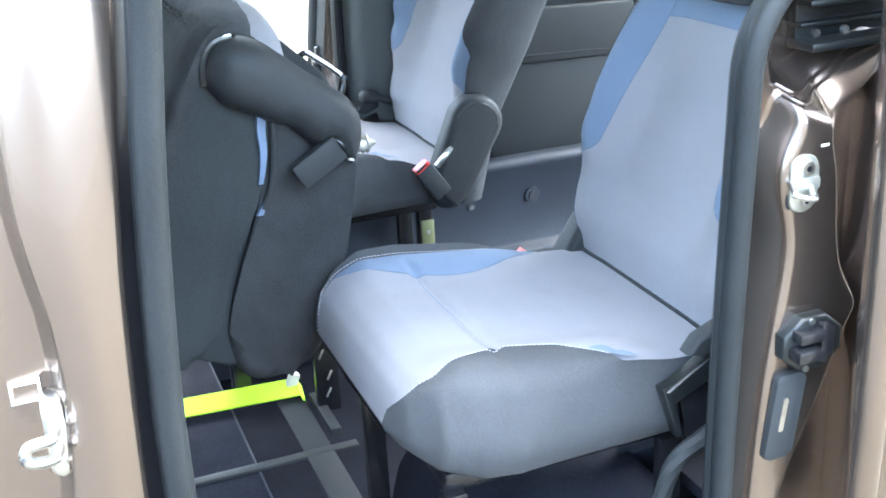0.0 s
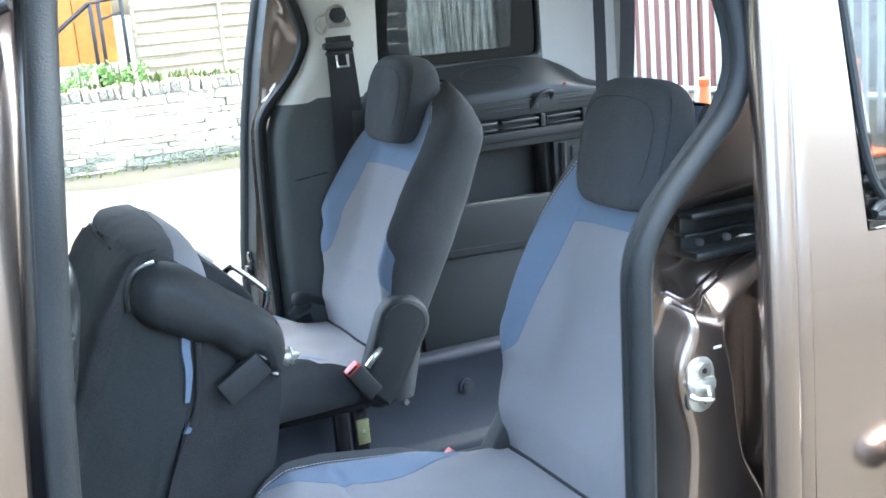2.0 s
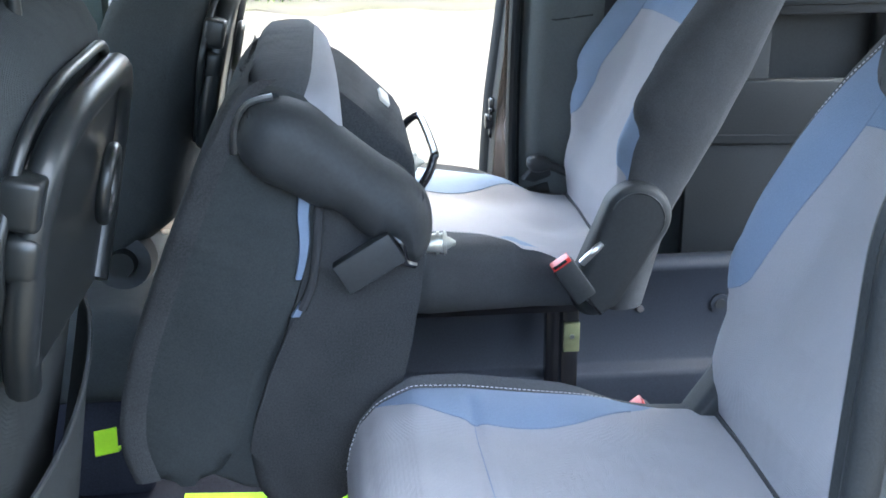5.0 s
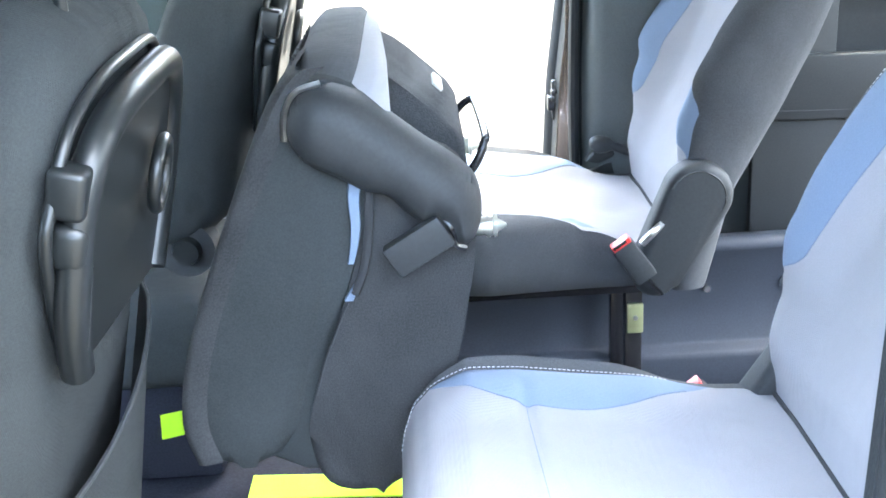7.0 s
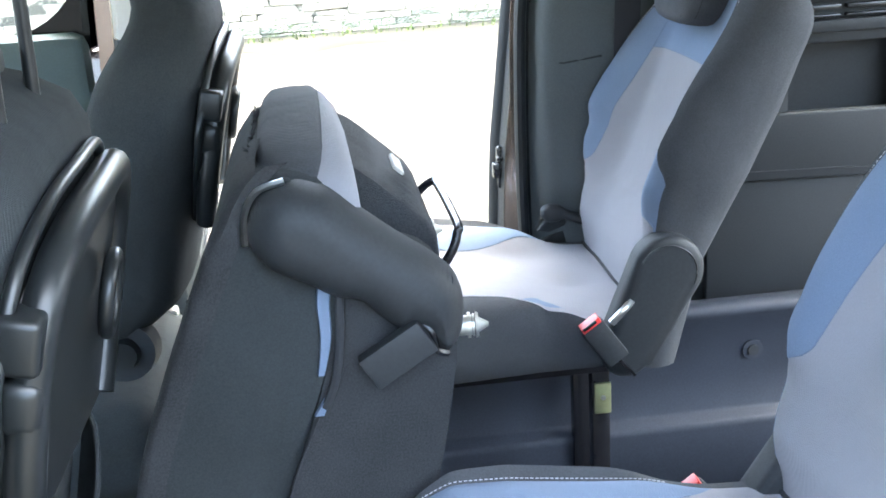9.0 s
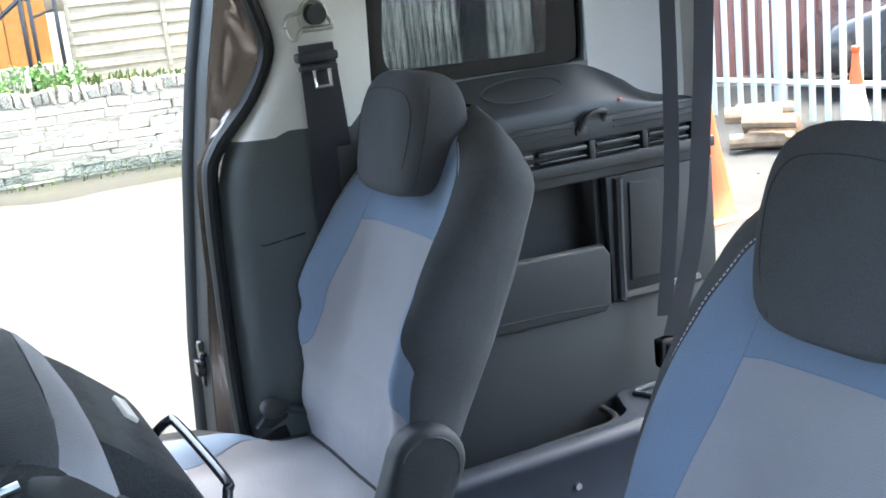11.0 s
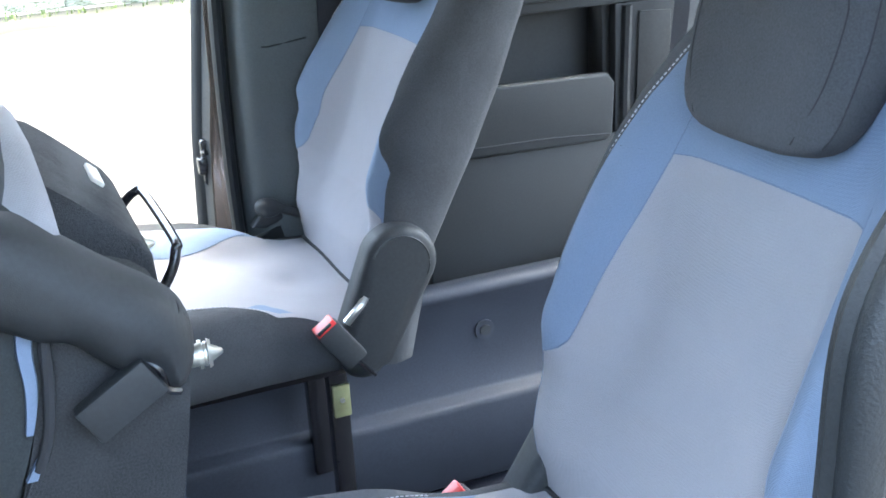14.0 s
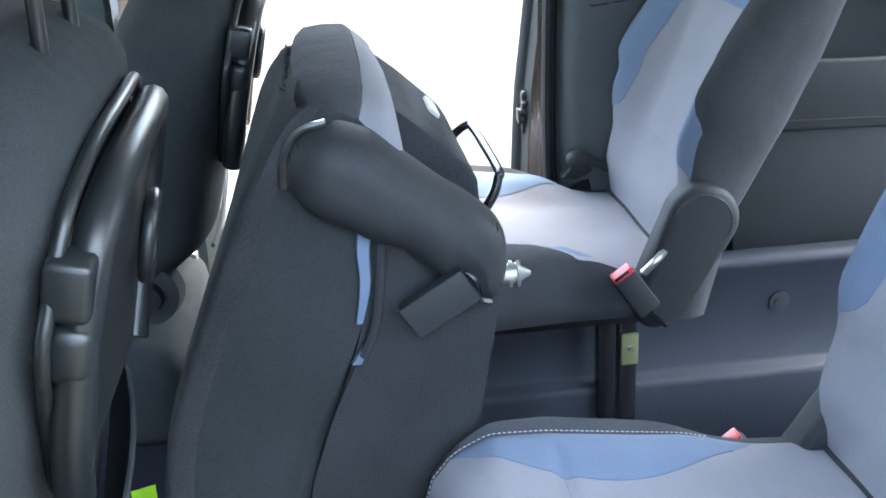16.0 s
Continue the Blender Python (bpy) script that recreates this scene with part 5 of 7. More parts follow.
def folded_seat():
    """The middle seat, folded flat and tipped forward on end."""
    st = thing("folded_seat", (-0.62, 0, 0.425), "black middle seat folded and tipped up on its front edge", "car seat", "folded seats")
    back = [(-0.580, 1.180), (-0.630, 1.184), (-0.652, 1.166), (-0.680, 1.120), (-0.734, 0.97), (-0.780, 0.85), (-0.796, 0.76), (-0.783, 0.705), (-0.74, 0.692), (-0.69, 0.705),
            (-0.662, 0.76), (-0.640, 0.83), (-0.590, 0.93), (-0.556, 1.04), (-0.547, 1.10), (-0.550, 1.155)]
    outline = [(p.x, p.y) for p in spline([(x, z, 0) for x, z in back], 3, True)]
    slab = part("backrest", prism(bm_new(), outline, -0.215, 0.205, bevel=0.022, segments=4), FELT, st, "black cloth backrest", angle=60)
    cush = [(-0.555, 1.06), (-0.500, 1.085), (-0.445, 1.06), (-0.432, 0.99), (-0.445, 0.90), (-0.462, 0.82), (-0.490, 0.72), (-0.525, 0.66), (-0.585, 0.638), (-0.635, 0.652), (-0.655, 0.71), (-0.640, 0.79), (-0.605, 0.88), (-0.575, 0.97)]
    outline = [(p.x, p.y) for p in spline([(x, z, 0) for x, z in cush], 3, True)]
    part("cushion", prism(bm_new(), outline, -0.212, 0.205, bevel=0.025, segments=4), CARPET, st, "black felt-covered cushion", angle=60)
    part("gusset", prism(bm_new(), [(-0.745, 0.715), (-0.66, 0.672), (-0.59, 0.67), (-0.57, 0.95), (-0.62, 0.96)], -0.198, 0.19, bevel=0.01), FELT, st, "black cloth between back and cushion")
    # carpet sheet on the rear of the back, with a torn upper edge
    rows = []
    edge = spline([(-0.626, 0, 1.196), (-0.640, 0, 1.186), (-0.655, 0, 1.168), (-0.680, 0, 1.122), (-0.747, 0, 0.97), (-0.792, 0, 0.85), (-0.808, 0, 0.76), (-0.795, 0, 0.70)], 5)
    for p in edge:
        rows.append([(p.x + 0.032, -0.217, p.z + 0.004), (p.x + 0.010, -0.222, p.z + 0.003), (p.x, -0.214, p.z), (p.x - 0.003, -0.17, p.z), (p.x + 0.004, 0.0, p.z), (p.x + 0.012, 0.17, p.z), (p.x + 0.022, 0.212, p.z)])
    part("carpet_back", sheet(bm_new(), rows), CARPET, slab, "black carpeted rear of the backrest", angle=60)
    rnd = random.Random(8)
    torn = [(-0.638 + rnd.uniform(-0.002, 0.002), -0.205 + 0.0094 * k, 1.182 + rnd.uniform(-0.0015, 0.002)) for k in range(39)]
    bm = tube(bm_new(), torn, [rnd.uniform(0.0030, 0.0048) for _ in torn], 7)
    for k in range(26):
        at = Vector(rnd.choice(torn)) + Vector((0, 0, 0.003))
        tube(bm, [at, at + Vector((rnd.uniform(-0.006, 0.005), rnd.uniform(-0.006, 0.006), rnd.uniform(0.002, 0.006)))], [0.0011, 0.0004], 4)
    part("frayed_edge", bm, CARPET, slab, "frayed carpet edge")
    # top roll and grey strip
    rings = []
    for y, top, a, b in ((0.190, 1.186, -0.626, -0.556), (0.186, 1.201, -0.630, -0.553), (0.176, 1.208, -0.632, -0.551), (0.08, 1.211, -0.634, -0.549), (-0.06, 1.207, -0.634, -0.548), (-0.13, 1.200, -0.633, -0.549),
                         (-0.17, 1.190, -0.632, -0.553), (-0.195, 1.176, -0.630, -0.560), (-0.210, 1.156, -0.626, -0.568), (-0.217, 1.130, -0.620, -0.575)):
        mid = (a + b) / 2
        rings.append([(a, y, 1.09), (a - 0.002, y, top - 0.034), (a + 0.004, y, top - 0.014), (a + 0.016, y, top - 0.003), (mid, y, top), (b - 0.014, y, top - 0.001), (b - 0.004, y, top - 0.010), (b, y, top - 0.03), (b, y, 1.09)])
    bm = loft(bm_new(), rings)
    part("top_roll", bm, BLACK_CLOTH, slab, "black carpet-edged top", angle=60)
    rings = [[(xa, y, zt), (xa + 0.6 * (xb - xa), y, zt - 0.002), (xb, y - 0.002, zt - 0.010), (xb + 0.003, y - 0.002, zt - 0.03), (xa, y, zt - 0.03)]
             for y, xa, xb, zt in ((0.184, -0.556, -0.550, 1.198), (0.08, -0.556, -0.538, 1.206), (-0.06, -0.556, -0.531, 1.203), (-0.13, -0.558, -0.529, 1.194), (-0.17, -0.562, -0.528, 1.184), (-0.195, -0.572, -0.527, 1.170), (-0.212, -0.582, -0.530, 1.150), (-0.220, -0.590, -0.535, 1.128))]
    part("grey_strip", loft(bm_new(), rings), GREY_CLOTH, slab, "grey cloth strip", angle=60)
    bm = prism(bm_new(), [(-0.550, 1.176), (-0.524, 1.160), (-0.502, 1.142), (-0.472, 1.114), (-0.447, 1.091), (-0.436, 1.072), (-0.434, 1.03), (-0.54, 1.03)], -0.11, 0.192, bevel=0.008)
    part("underside", bm, CARPET, st, "black felt underside", angle=60)
    part("torn_patch", box(bm_new(), (-0.472, 0.06, 1.104), (-0.456, 0.13, 1.112), 0.002, m=Matrix.Rotation(radians(43), 3, "Y")), STICKER, st)
    # blue edge that shows down the side of the back
    upper = spline([(-0.568, -0.2195, 1.075), (-0.573, -0.2200, 1.045), (-0.573, -0.2200, 1.012), (-0.577, -0.2195, 0.985), (-0.582, -0.2190, 0.964)], 6)
    rings = []
    for k, p in enumerate(upper):
        w = 0.0085 - 0.0045 * k / (len(upper) - 1)
        rings.append([p + Vector((-w, 0.003, 0)), p + Vector((-w * 0.8, -0.003, 0)), p + Vector((w * 0.8, -0.003, 0)), p + Vector((w, 0.003, 0))])
    part("blue_edge", loft(bm_new(), rings), BLUE_CLOTH, slab, "blue cloth edge", angle=60)
    lower = spline([(-0.563, -0.217, 0.960), (-0.571, -0.2175, 0.945), (-0.580, -0.2175, 0.930), (-0.588, -0.217, 0.916)], 5)
    rings = []
    for k, p in enumerate(lower):
        w = 0.002 + 0.004 * k / (len(lower) - 1)
        rings.append([p + Vector((-w, 0.003, 0)), p + Vector((-w * 0.8, -0.003, 0)), p + Vector((w * 0.8, -0.003, 0)), p + Vector((w, 0.003, 0))])
    part("blue_edge", loft(bm_new(), rings), BLUE_CLOTH, slab, angle=60)
    piping = spline([(-0.553, -0.221, 1.080), (-0.556, -0.222, 1.040), (-0.559, -0.222, 1.000), (-0.566, -0.221, 0.960), (-0.580, -0.219, 0.925)], 5)
    part("side_piping", tube(bm_new(), piping, 0.0055, 8), SEAM, slab, "dark piped edge")
    part("side_seam", tube(bm_new(), spline([(-0.588, -0.2165, 0.916), (-0.602, -0.2165, 0.885), (-0.622, -0.216, 0.84), (-0.638, -0.214, 0.79)], 5), 0.0012, 5), SEAM, slab)
    # big hinge cover
    cover = [(-0.640, 1.150), (-0.643, 1.120), (-0.625, 1.090), (-0.590, 1.070), (-0.560, 1.052), (-0.535, 1.045), (-0.515, 1.025), (-0.495, 1.010), (-0.478, 1.012), (-0.465, 0.992), (-0.448, 0.980), (-0.432, 0.990),
             (-0.424, 1.02), (-0.428, 1.055), (-0.450, 1.082), (-0.490, 1.112), (-0.530, 1.145), (-0.560, 1.168), (-0.595, 1.180), (-0.625, 1.172)]
    outline = [(p.x, p.y) for p in spline([(x, z, 0) for x, z in cover], 5, True)]
    hc = part("hinge_cover", puffed(bm_new(), outline, -0.195, -0.212, 0.046, 0.042), PLASTIC, st, "smooth black plastic hinge cover", angle=60)
    rim = spline([(-0.600, -0.222, 1.182), (-0.628, -0.222, 1.174), (-0.643, -0.222, 1.150), (-0.646, -0.222, 1.118)], 6)
    part("cover_rim", tube(bm_new(), rim, 0.004, 6), STEEL, hc)
    # tilted buckle box
    m = Matrix.Rotation(radians(-31), 3, "Y")
    bm = box(bm_new(), (-0.538, -0.256, 0.972), (-0.462, -0.236, 1.012), 0.003, m=m)
    part("buckle_box", bm, PLASTIC, st, "black plastic buckle box")
    part("buckle_strap", tube(bm_new(), spline([(-0.472, -0.238, 1.022), (-0.462, -0.244, 1.012), (-0.458, -0.243, 0.99), (-0.446, -0.236, 0.982)], 4), 0.004, 6), BLACK_METAL, st)
    # bolts and bail handle on the underside
    for y, z in ((-0.184, 0.99), (0.118, 1.008)):
        axis = Vector((1, -0.12, 0.02)).normalized()

        def along(d):
            return Vector((-0.430 if y < 0 else -0.442, y, z)) + axis * d
        bolt = part("mounting_bolt", disc(bm_new(), along(0), axis, 0.0115, 0.018, 24), PALE_ZINC, st, "bright zinc mounting bolt")
        part("washer", disc(bm_new(), along(0.013), axis, 0.0145, 0.0035, 24), PALE_ZINC, bolt)
        part("washer", disc(bm_new(), along(0.0185), axis, 0.0125, 0.0025, 24), PALE_ZINC, bolt)
        part("flange", disc(bm_new(), along(0.022), axis, 0.0150, 0.0035, 24, 0.0130), PALE_ZINC, bolt)
        part("stud_tip", disc(bm_new(), along(0.0255), axis, 0.0085, 0.011, 16, 0.0025), PALE_ZINC, bolt)
    line = [(-0.455, 0.114, 1.03), (-0.436, 0.113, 1.062), (-0.420, 0.108, 1.077), (-0.412, 0.092, 1.078), (-0.409, -0.078, 1.076), (-0.412, -0.098, 1.070), (-0.420, -0.104, 1.050), (-0.445, -0.106, 1.015)]
    part("bail_handle", tube(bm_new(), spline(line, 4), 0.0055, 10), BLACK_METAL, st, "black bent steel bail handle")
    part("chrome_pin", tube(bm_new(), [(-0.630, -0.210, 1.160), (-0.626, -0.208, 1.190)], 0.003, 6), STEEL, st)
    # stand below, on the floor
    for y in (0.150, 0.195):
        part("floor_leg", box(bm_new(), (-0.60, y - 0.010, 0.425), (-0.57, y + 0.010, 0.68), 0.004), BLACK_METAL, st)
    part("latch_plate", box(bm_new(), (-0.472, 0.030, 0.425), (-0.428, 0.048, 0.62), 0.004), BLACK_METAL, st, "black steel latch plate")
    for x, z in ((-0.458, 0.545), (-0.446, 0.500), (-0.450, 0.465)):
        part("latch_slot", box(bm_new(), (x - 0.002, 0.0285, z - 0.010), (x + 0.002, 0.0305, z + 0.010), 0.0005, m=Matrix.Rotation(0.5, 3, "Y")), STEEL, st)
    return st


folded_seat()


def front_seat(yc, label, dx=0.0, rise=0.0, back=0.0, crown=1.0, foot=0.62):
    """A front seat seen from behind: cloth back, head restraint, folding tray with its catch."""
    st = thing("front_seat", (-1.05, yc, 0.425), label, "car seat", "front seats")

    def rear(z):
        return -0.785 + dx + (z - 1.25) * 0.22
    rings = []
    for k in range(30):
        z = foot + (1.345 - foot) * k / 29
        tuck = 1 - smoothstep(foot - 0.01, foot + 0.07, z)
        top = smoothstep(1.20, 1.345, z)
        lean_in = crown * lerp_table([(1.22, 0.0), (1.26, 0.004), (1.284, 0.0115), (1.305, 0.030), (1.32, 0.058), (1.345, 0.105)], z)
        w = lerp_table([(0.6, 0.20), (0.9, 0.225), (1.1, 0.240), (1.2, 0.232), (1.25, 0.216), (1.29, 0.186), (1.32, 0.142), (1.338, 0.095), (1.345, 0.075)], z)
        d = 0.165 - 0.065 * top + 0.055 * (1 - smoothstep(1.0, 1.24, z))
        x = rear(z) - lean_in - 0.05 * tuck * tuck
        ring = []
        for j in range(28):
            a = 2 * math.pi * j / 28
            c, s = math.cos(a), math.sin(a)
            ring.append((x - d / 2 + math.copysign(abs(c) ** 0.5, c) * d / 2, yc + math.copysign(abs(s) ** 0.6, s) * w, z))
        rings.append(ring)
    part("backrest", loft(bm_new(), rings), FELT, st, "black cloth backrest", angle=70)
    hr = head_rest(st, (rear(1.44) - 0.055 - back, yc, 1.440 + rise), 6, (0.056, 0.130, 0.105), 0.09 + rise, GLOSS_PLASTIC)
    bm = box(bm_new(), (rear(1.345) - 0.09 - 0.6 * back, yc - 0.075, 1.328), (rear(1.345) - 0.05 - 0.6 * back, yc + 0.075, 1.352), 0.006)
    part("guide", bm, PLASTIC, st)
    # tray: rim, panel and finger ring
    lean = Matrix.Rotation(radians(12.4), 3, "Y")

    def put(d, dy, dz):       # a place on the leaning rear face; dz along it from z = 1.12
        return Vector((rear(1.11), yc - 0.006, 1.11)) + lean @ Vector((d - 0.25 * dy * dy, dy, dz))
    frame_line = spline([put(0.004, y - 0.006, z + 0.006) for y, z in ((-0.150, -0.10), (-0.205, 0.02), (-0.200, 0.065), (-0.170, 0.118), (-0.10, 0.146), (0.0, 0.152), (0.10, 0.146), (0.165, 0.118))], 5)
    part("tray_frame", tube(bm_new(), frame_line, 0.0055, 10, up=tuple(lean @ Vector((1, 0, 0)))), GLOSS_PLASTIC, st, "thin black frame round the tray")
    outline = [(-0.168, -0.092), (-0.190, -0.03), (-0.188, 0.05), (-0.160, 0.105), (-0.10, 0.130), (0.0, 0.136), (0.10, 0.130), (0.160, 0.105), (0.188, 0.05), (0.186, -0.045), (0.150, -0.118)]
    rim = spline([put(0.02, y, z) for y, z in outline], 5)
    tray = part("tray", tube(bm_new(), rim, 0.0165, 12, flat=0.9, up=tuple(lean @ Vector((1, 0, 0)))), GLOSS_PLASTIC, st, "black folding tray")
    bm = bm_new()
    pts = [(p[0], p[1]) for p in spline([(y, z, 0) for y, z in outline], 5)]
    lo, hi = [bm.verts.new(put(0.004, y, z)) for y, z in pts], [bm.verts.new(put(0.022, y * 0.98, z * 0.98)) for y, z in pts]
    bm.faces.new(lo), bm.faces.new(hi)
    for k in range(len(pts)):
        bm.faces.new((lo[k], hi[k], hi[(k + 1) % len(pts)], lo[(k + 1) % len(pts)]))
    part("tray_panel", bm, GLOSS_PLASTIC, tray, angle=30)
    ring = [put(0.030, 0.070 + 0.036 * math.cos(a), 0.020 + 0.036 * math.sin(a)) for a in [2 * math.pi * k / 24 for k in range(25)]]
    part("cup_ring", tube(bm_new(), ring, 0.007, 10, caps=False, up=(1, 0, 0)), GLOSS_PLASTIC, tray)
    s = -1
    bm = bm_new()
    c = put(0.013, s * 0.192, 0.080)
    box(bm, c - Vector((0.016, 0.019, 0.021)), c + Vector((0.016, 0.019, 0.021)), 0.006, 3, m=lean)
    part("tray_hinge", bm, GLOSS_PLASTIC, tray, "black tray hinge block")
    c = put(0.016, s * 0.190, 0.034)
    part("tray_hinge", box(bm_new(), c - Vector((0.016, 0.019, 0.021)), c + Vector((0.016, 0.019, 0.021)), 0.011, 3, m=lean), GLOSS_PLASTIC, tray)
    part("tray_arm", tube(bm_new(), [put(0.028, s * 0.19, 0.016), put(0.028, s * 0.186, -0.060)], 0.007, 8), PLASTIC, tray)
    # map pocket below, or the recliner cover where the back ends higher
    if foot < 0.7:
        rows = []
        for k in range(9):
            v = k / 8
            z = -0.50 + 0.30 * v
            rows.append([put(0.004 + 0.040 * math.sin(math.pi * (j / 10)) ** 0.6 * (1.15 - 0.4 * v), -0.19 + 0.38 * j / 10, z + 0.05 * v * (j / 5 - 1)) for j in range(11)])
        part("map_pocket", sheet(bm_new(), rows), FELT, st, "dark cloth map pocket", angle=60)
        part("pocket_hem", tube(bm_new(), rows[-1], 0.003, 6), PLASTIC, st)
    else:
        hem = [(rear(foot + 0.03) + 0.002, yc - 0.19 + 0.038 * k, foot + 0.045 - 0.02 * math.sin(math.pi * k / 10)) for k in range(11)]
        part("back_hem", tube(bm_new(), spline(hem, 3), 0.0035, 6), PLASTIC, st)
        for s in (-1, 1):
            cover = part("recliner_cover", disc(bm_new(), (rear(0.85) - 0.085, yc + s * 0.185, 0.845), (0, s, 0), 0.050, 0.028, 28, 0.044), PLASTIC, st, "round black recliner cover")
            part("recliner_knob", disc(bm_new(), (rear(0.85) - 0.085, yc + s * 0.213, 0.845), (0, s, 0), 0.024, 0.014, 20, 0.020), GLOSS_PLASTIC, cover)
    # cushion and base
    bm = box(bm_new(), (-1.42, yc - 0.23, 0.60), (rear(0.80) - 0.03, yc + 0.23, 0.76), 0.05, 4)
    part("cushion", bm, FELT, st, angle=60)
    part("base", box(bm_new(), (-1.38, yc - 0.20, 0.425), (rear(0.70) - 0.04, yc + 0.20, 0.63), 0.02), FLOOR_CARPET, st)
    return st


front_seat(-0.405, "black cloth front seat with a folded tray on its back", 0.022, 0.10, 0.045)
front_seat(0.400, "black cloth front passenger seat with a folded tray on its back", 0.095, 0.0, 0.062, 0.45, 0.86)


# ---- belts, straps, brackets inside ----
def far_belt():
    b = thing("seat_belt", (0.02, 0.655, 1.48), "black seat belt hanging from the far pillar", "seat belt", "seat belts")
    part("webbing", ribbon(bm_new(), spline([(0.010, 0.648, 1.44), (0.008, 0.645, 1.30), (0.0, 0.640, 1.10), (-0.012, 0.635, 0.85), (-0.018, 0.640, 0.62)], 6), (1, 0, 0), 0.047), WEBBING, b)
    part("webbing", ribbon(bm_new(), spline([(0.030, 0.655, 1.44), (0.038, 0.660, 1.35), (0.045, 0.665, 1.25)], 6), (1, 0, 0), 0.040), WEBBING, b)
    bm = bm_new()
    tube(bm, [(-0.006, 0.645, 1.464), (0.048, 0.645, 1.464)], 0.0045, 8)
    tube(bm, spline([(-0.006, 0.646, 1.464), (-0.016, 0.648, 1.450), (-0.027, 0.649, 1.455), (-0.032, 0.649, 1.472), (-0.024, 0.648, 1.487), (-0.006, 0.647, 1.492), (0.004, 0.647, 1.504), (0.020, 0.647, 1.510), (0.036, 0.647, 1.502), (0.040, 0.646, 1.486), (0.048, 0.646, 1.474), (0.048, 0.645, 1.464)], 4), 0.0055, 8, flat=0.7)
    prism(bm, [(x + 0.018, z + 1.482) for x, z in rounded(0.046, 0.034, 0.012)], 0.650, 0.655, bevel=0.001)
    ring = part("anchor_loop", bm, PALE_ZINC, b, "pale plated anchor plate with a slot")
    part("anchor_bolt", disc(bm_new(), (0.020, 0.655, 1.487), (0, -1, 0), 0.017, 0.022, 20), PLASTIC, ring)
    bm = bm_new()
    box(bm, (-0.022, 0.632, 1.412), (0.050, 0.656, 1.428), 0.005)
    box(bm, (-0.020, 0.630, 1.398), (0.046, 0.646, 1.408), 0.004)
    tongue = part("tongue_grip", bm, PLASTIC, b, "black belt tongue")
    bm = bm_new()
    tube(bm, [(0.004, 0.634, 1.40), (0.004, 0.632, 1.372), (0.030, 0.632, 1.372), (0.030, 0.634, 1.40)], 0.0035, 6)
    part("tongue", bm, STEEL, tongue)


def near_belt():
    b = thing("seat_belt", (0.09, -0.66, 1.36), "black seat belt hanging from the near pillar", "seat belt", "seat belts")
    part("webbing", ribbon(bm_new(), spline([(0.118, -0.662, 1.46), (0.098, -0.660, 1.39), (0.080, -0.66, 1.32), (0.056, -0.66, 1.22), (0.03, -0.655, 1.08), (0.0, -0.65, 0.85)], 6), (0.8, -0.6, 0), 0.024), WEBBING, b)
    bm = tube(bm_new(), spline([(0.128, -0.668, 1.50), (0.122, -0.666, 1.46), (0.116, -0.663, 1.425), (0.112, -0.662, 1.405)], 4), [0.008, 0.010, 0.011, 0.012, 0.012, 0.012, 0.012, 0.012, 0.012, 0.011, 0.010, 0.009, 0.007], 10)
    part("anchor_cover", bm, PALE_TRIM, b, "pale plastic anchor cover")


def rear_straps():
    for a, lab in ((0, "black restraint strap hanging at the rear pillar"), (1, "folded black restraint strap beside the rear pillar")):
        st = thing("restraint_strap", (0.70, 0.54, 0.80), lab, "strap", "restraint straps")
        if a == 0:
            pts = [(0.662, 0.555, 1.75), (0.655, 0.55, 1.48), (0.652, 0.55, 1.30), (0.642, 0.55, 1.10), (0.610, 0.55, 0.86)]
            w = 0.028
        else:
            pts = [(0.745, 0.545, 1.75), (0.732, 0.54, 1.48), (0.715, 0.54, 1.25), (0.680, 0.54, 1.00), (0.615, 0.545, 0.80)]
            w = 0.036
        part("webbing", ribbon(bm_new(), spline(pts, 6), (1, -0.5, 0), w), WEBBING, st)
        part("end_clip", box(bm_new(), (0.585, 0.53, 0.76), (0.625, 0.56, 0.82), 0.008), PLASTIC, st)


far_belt()
near_belt()
rear_straps()


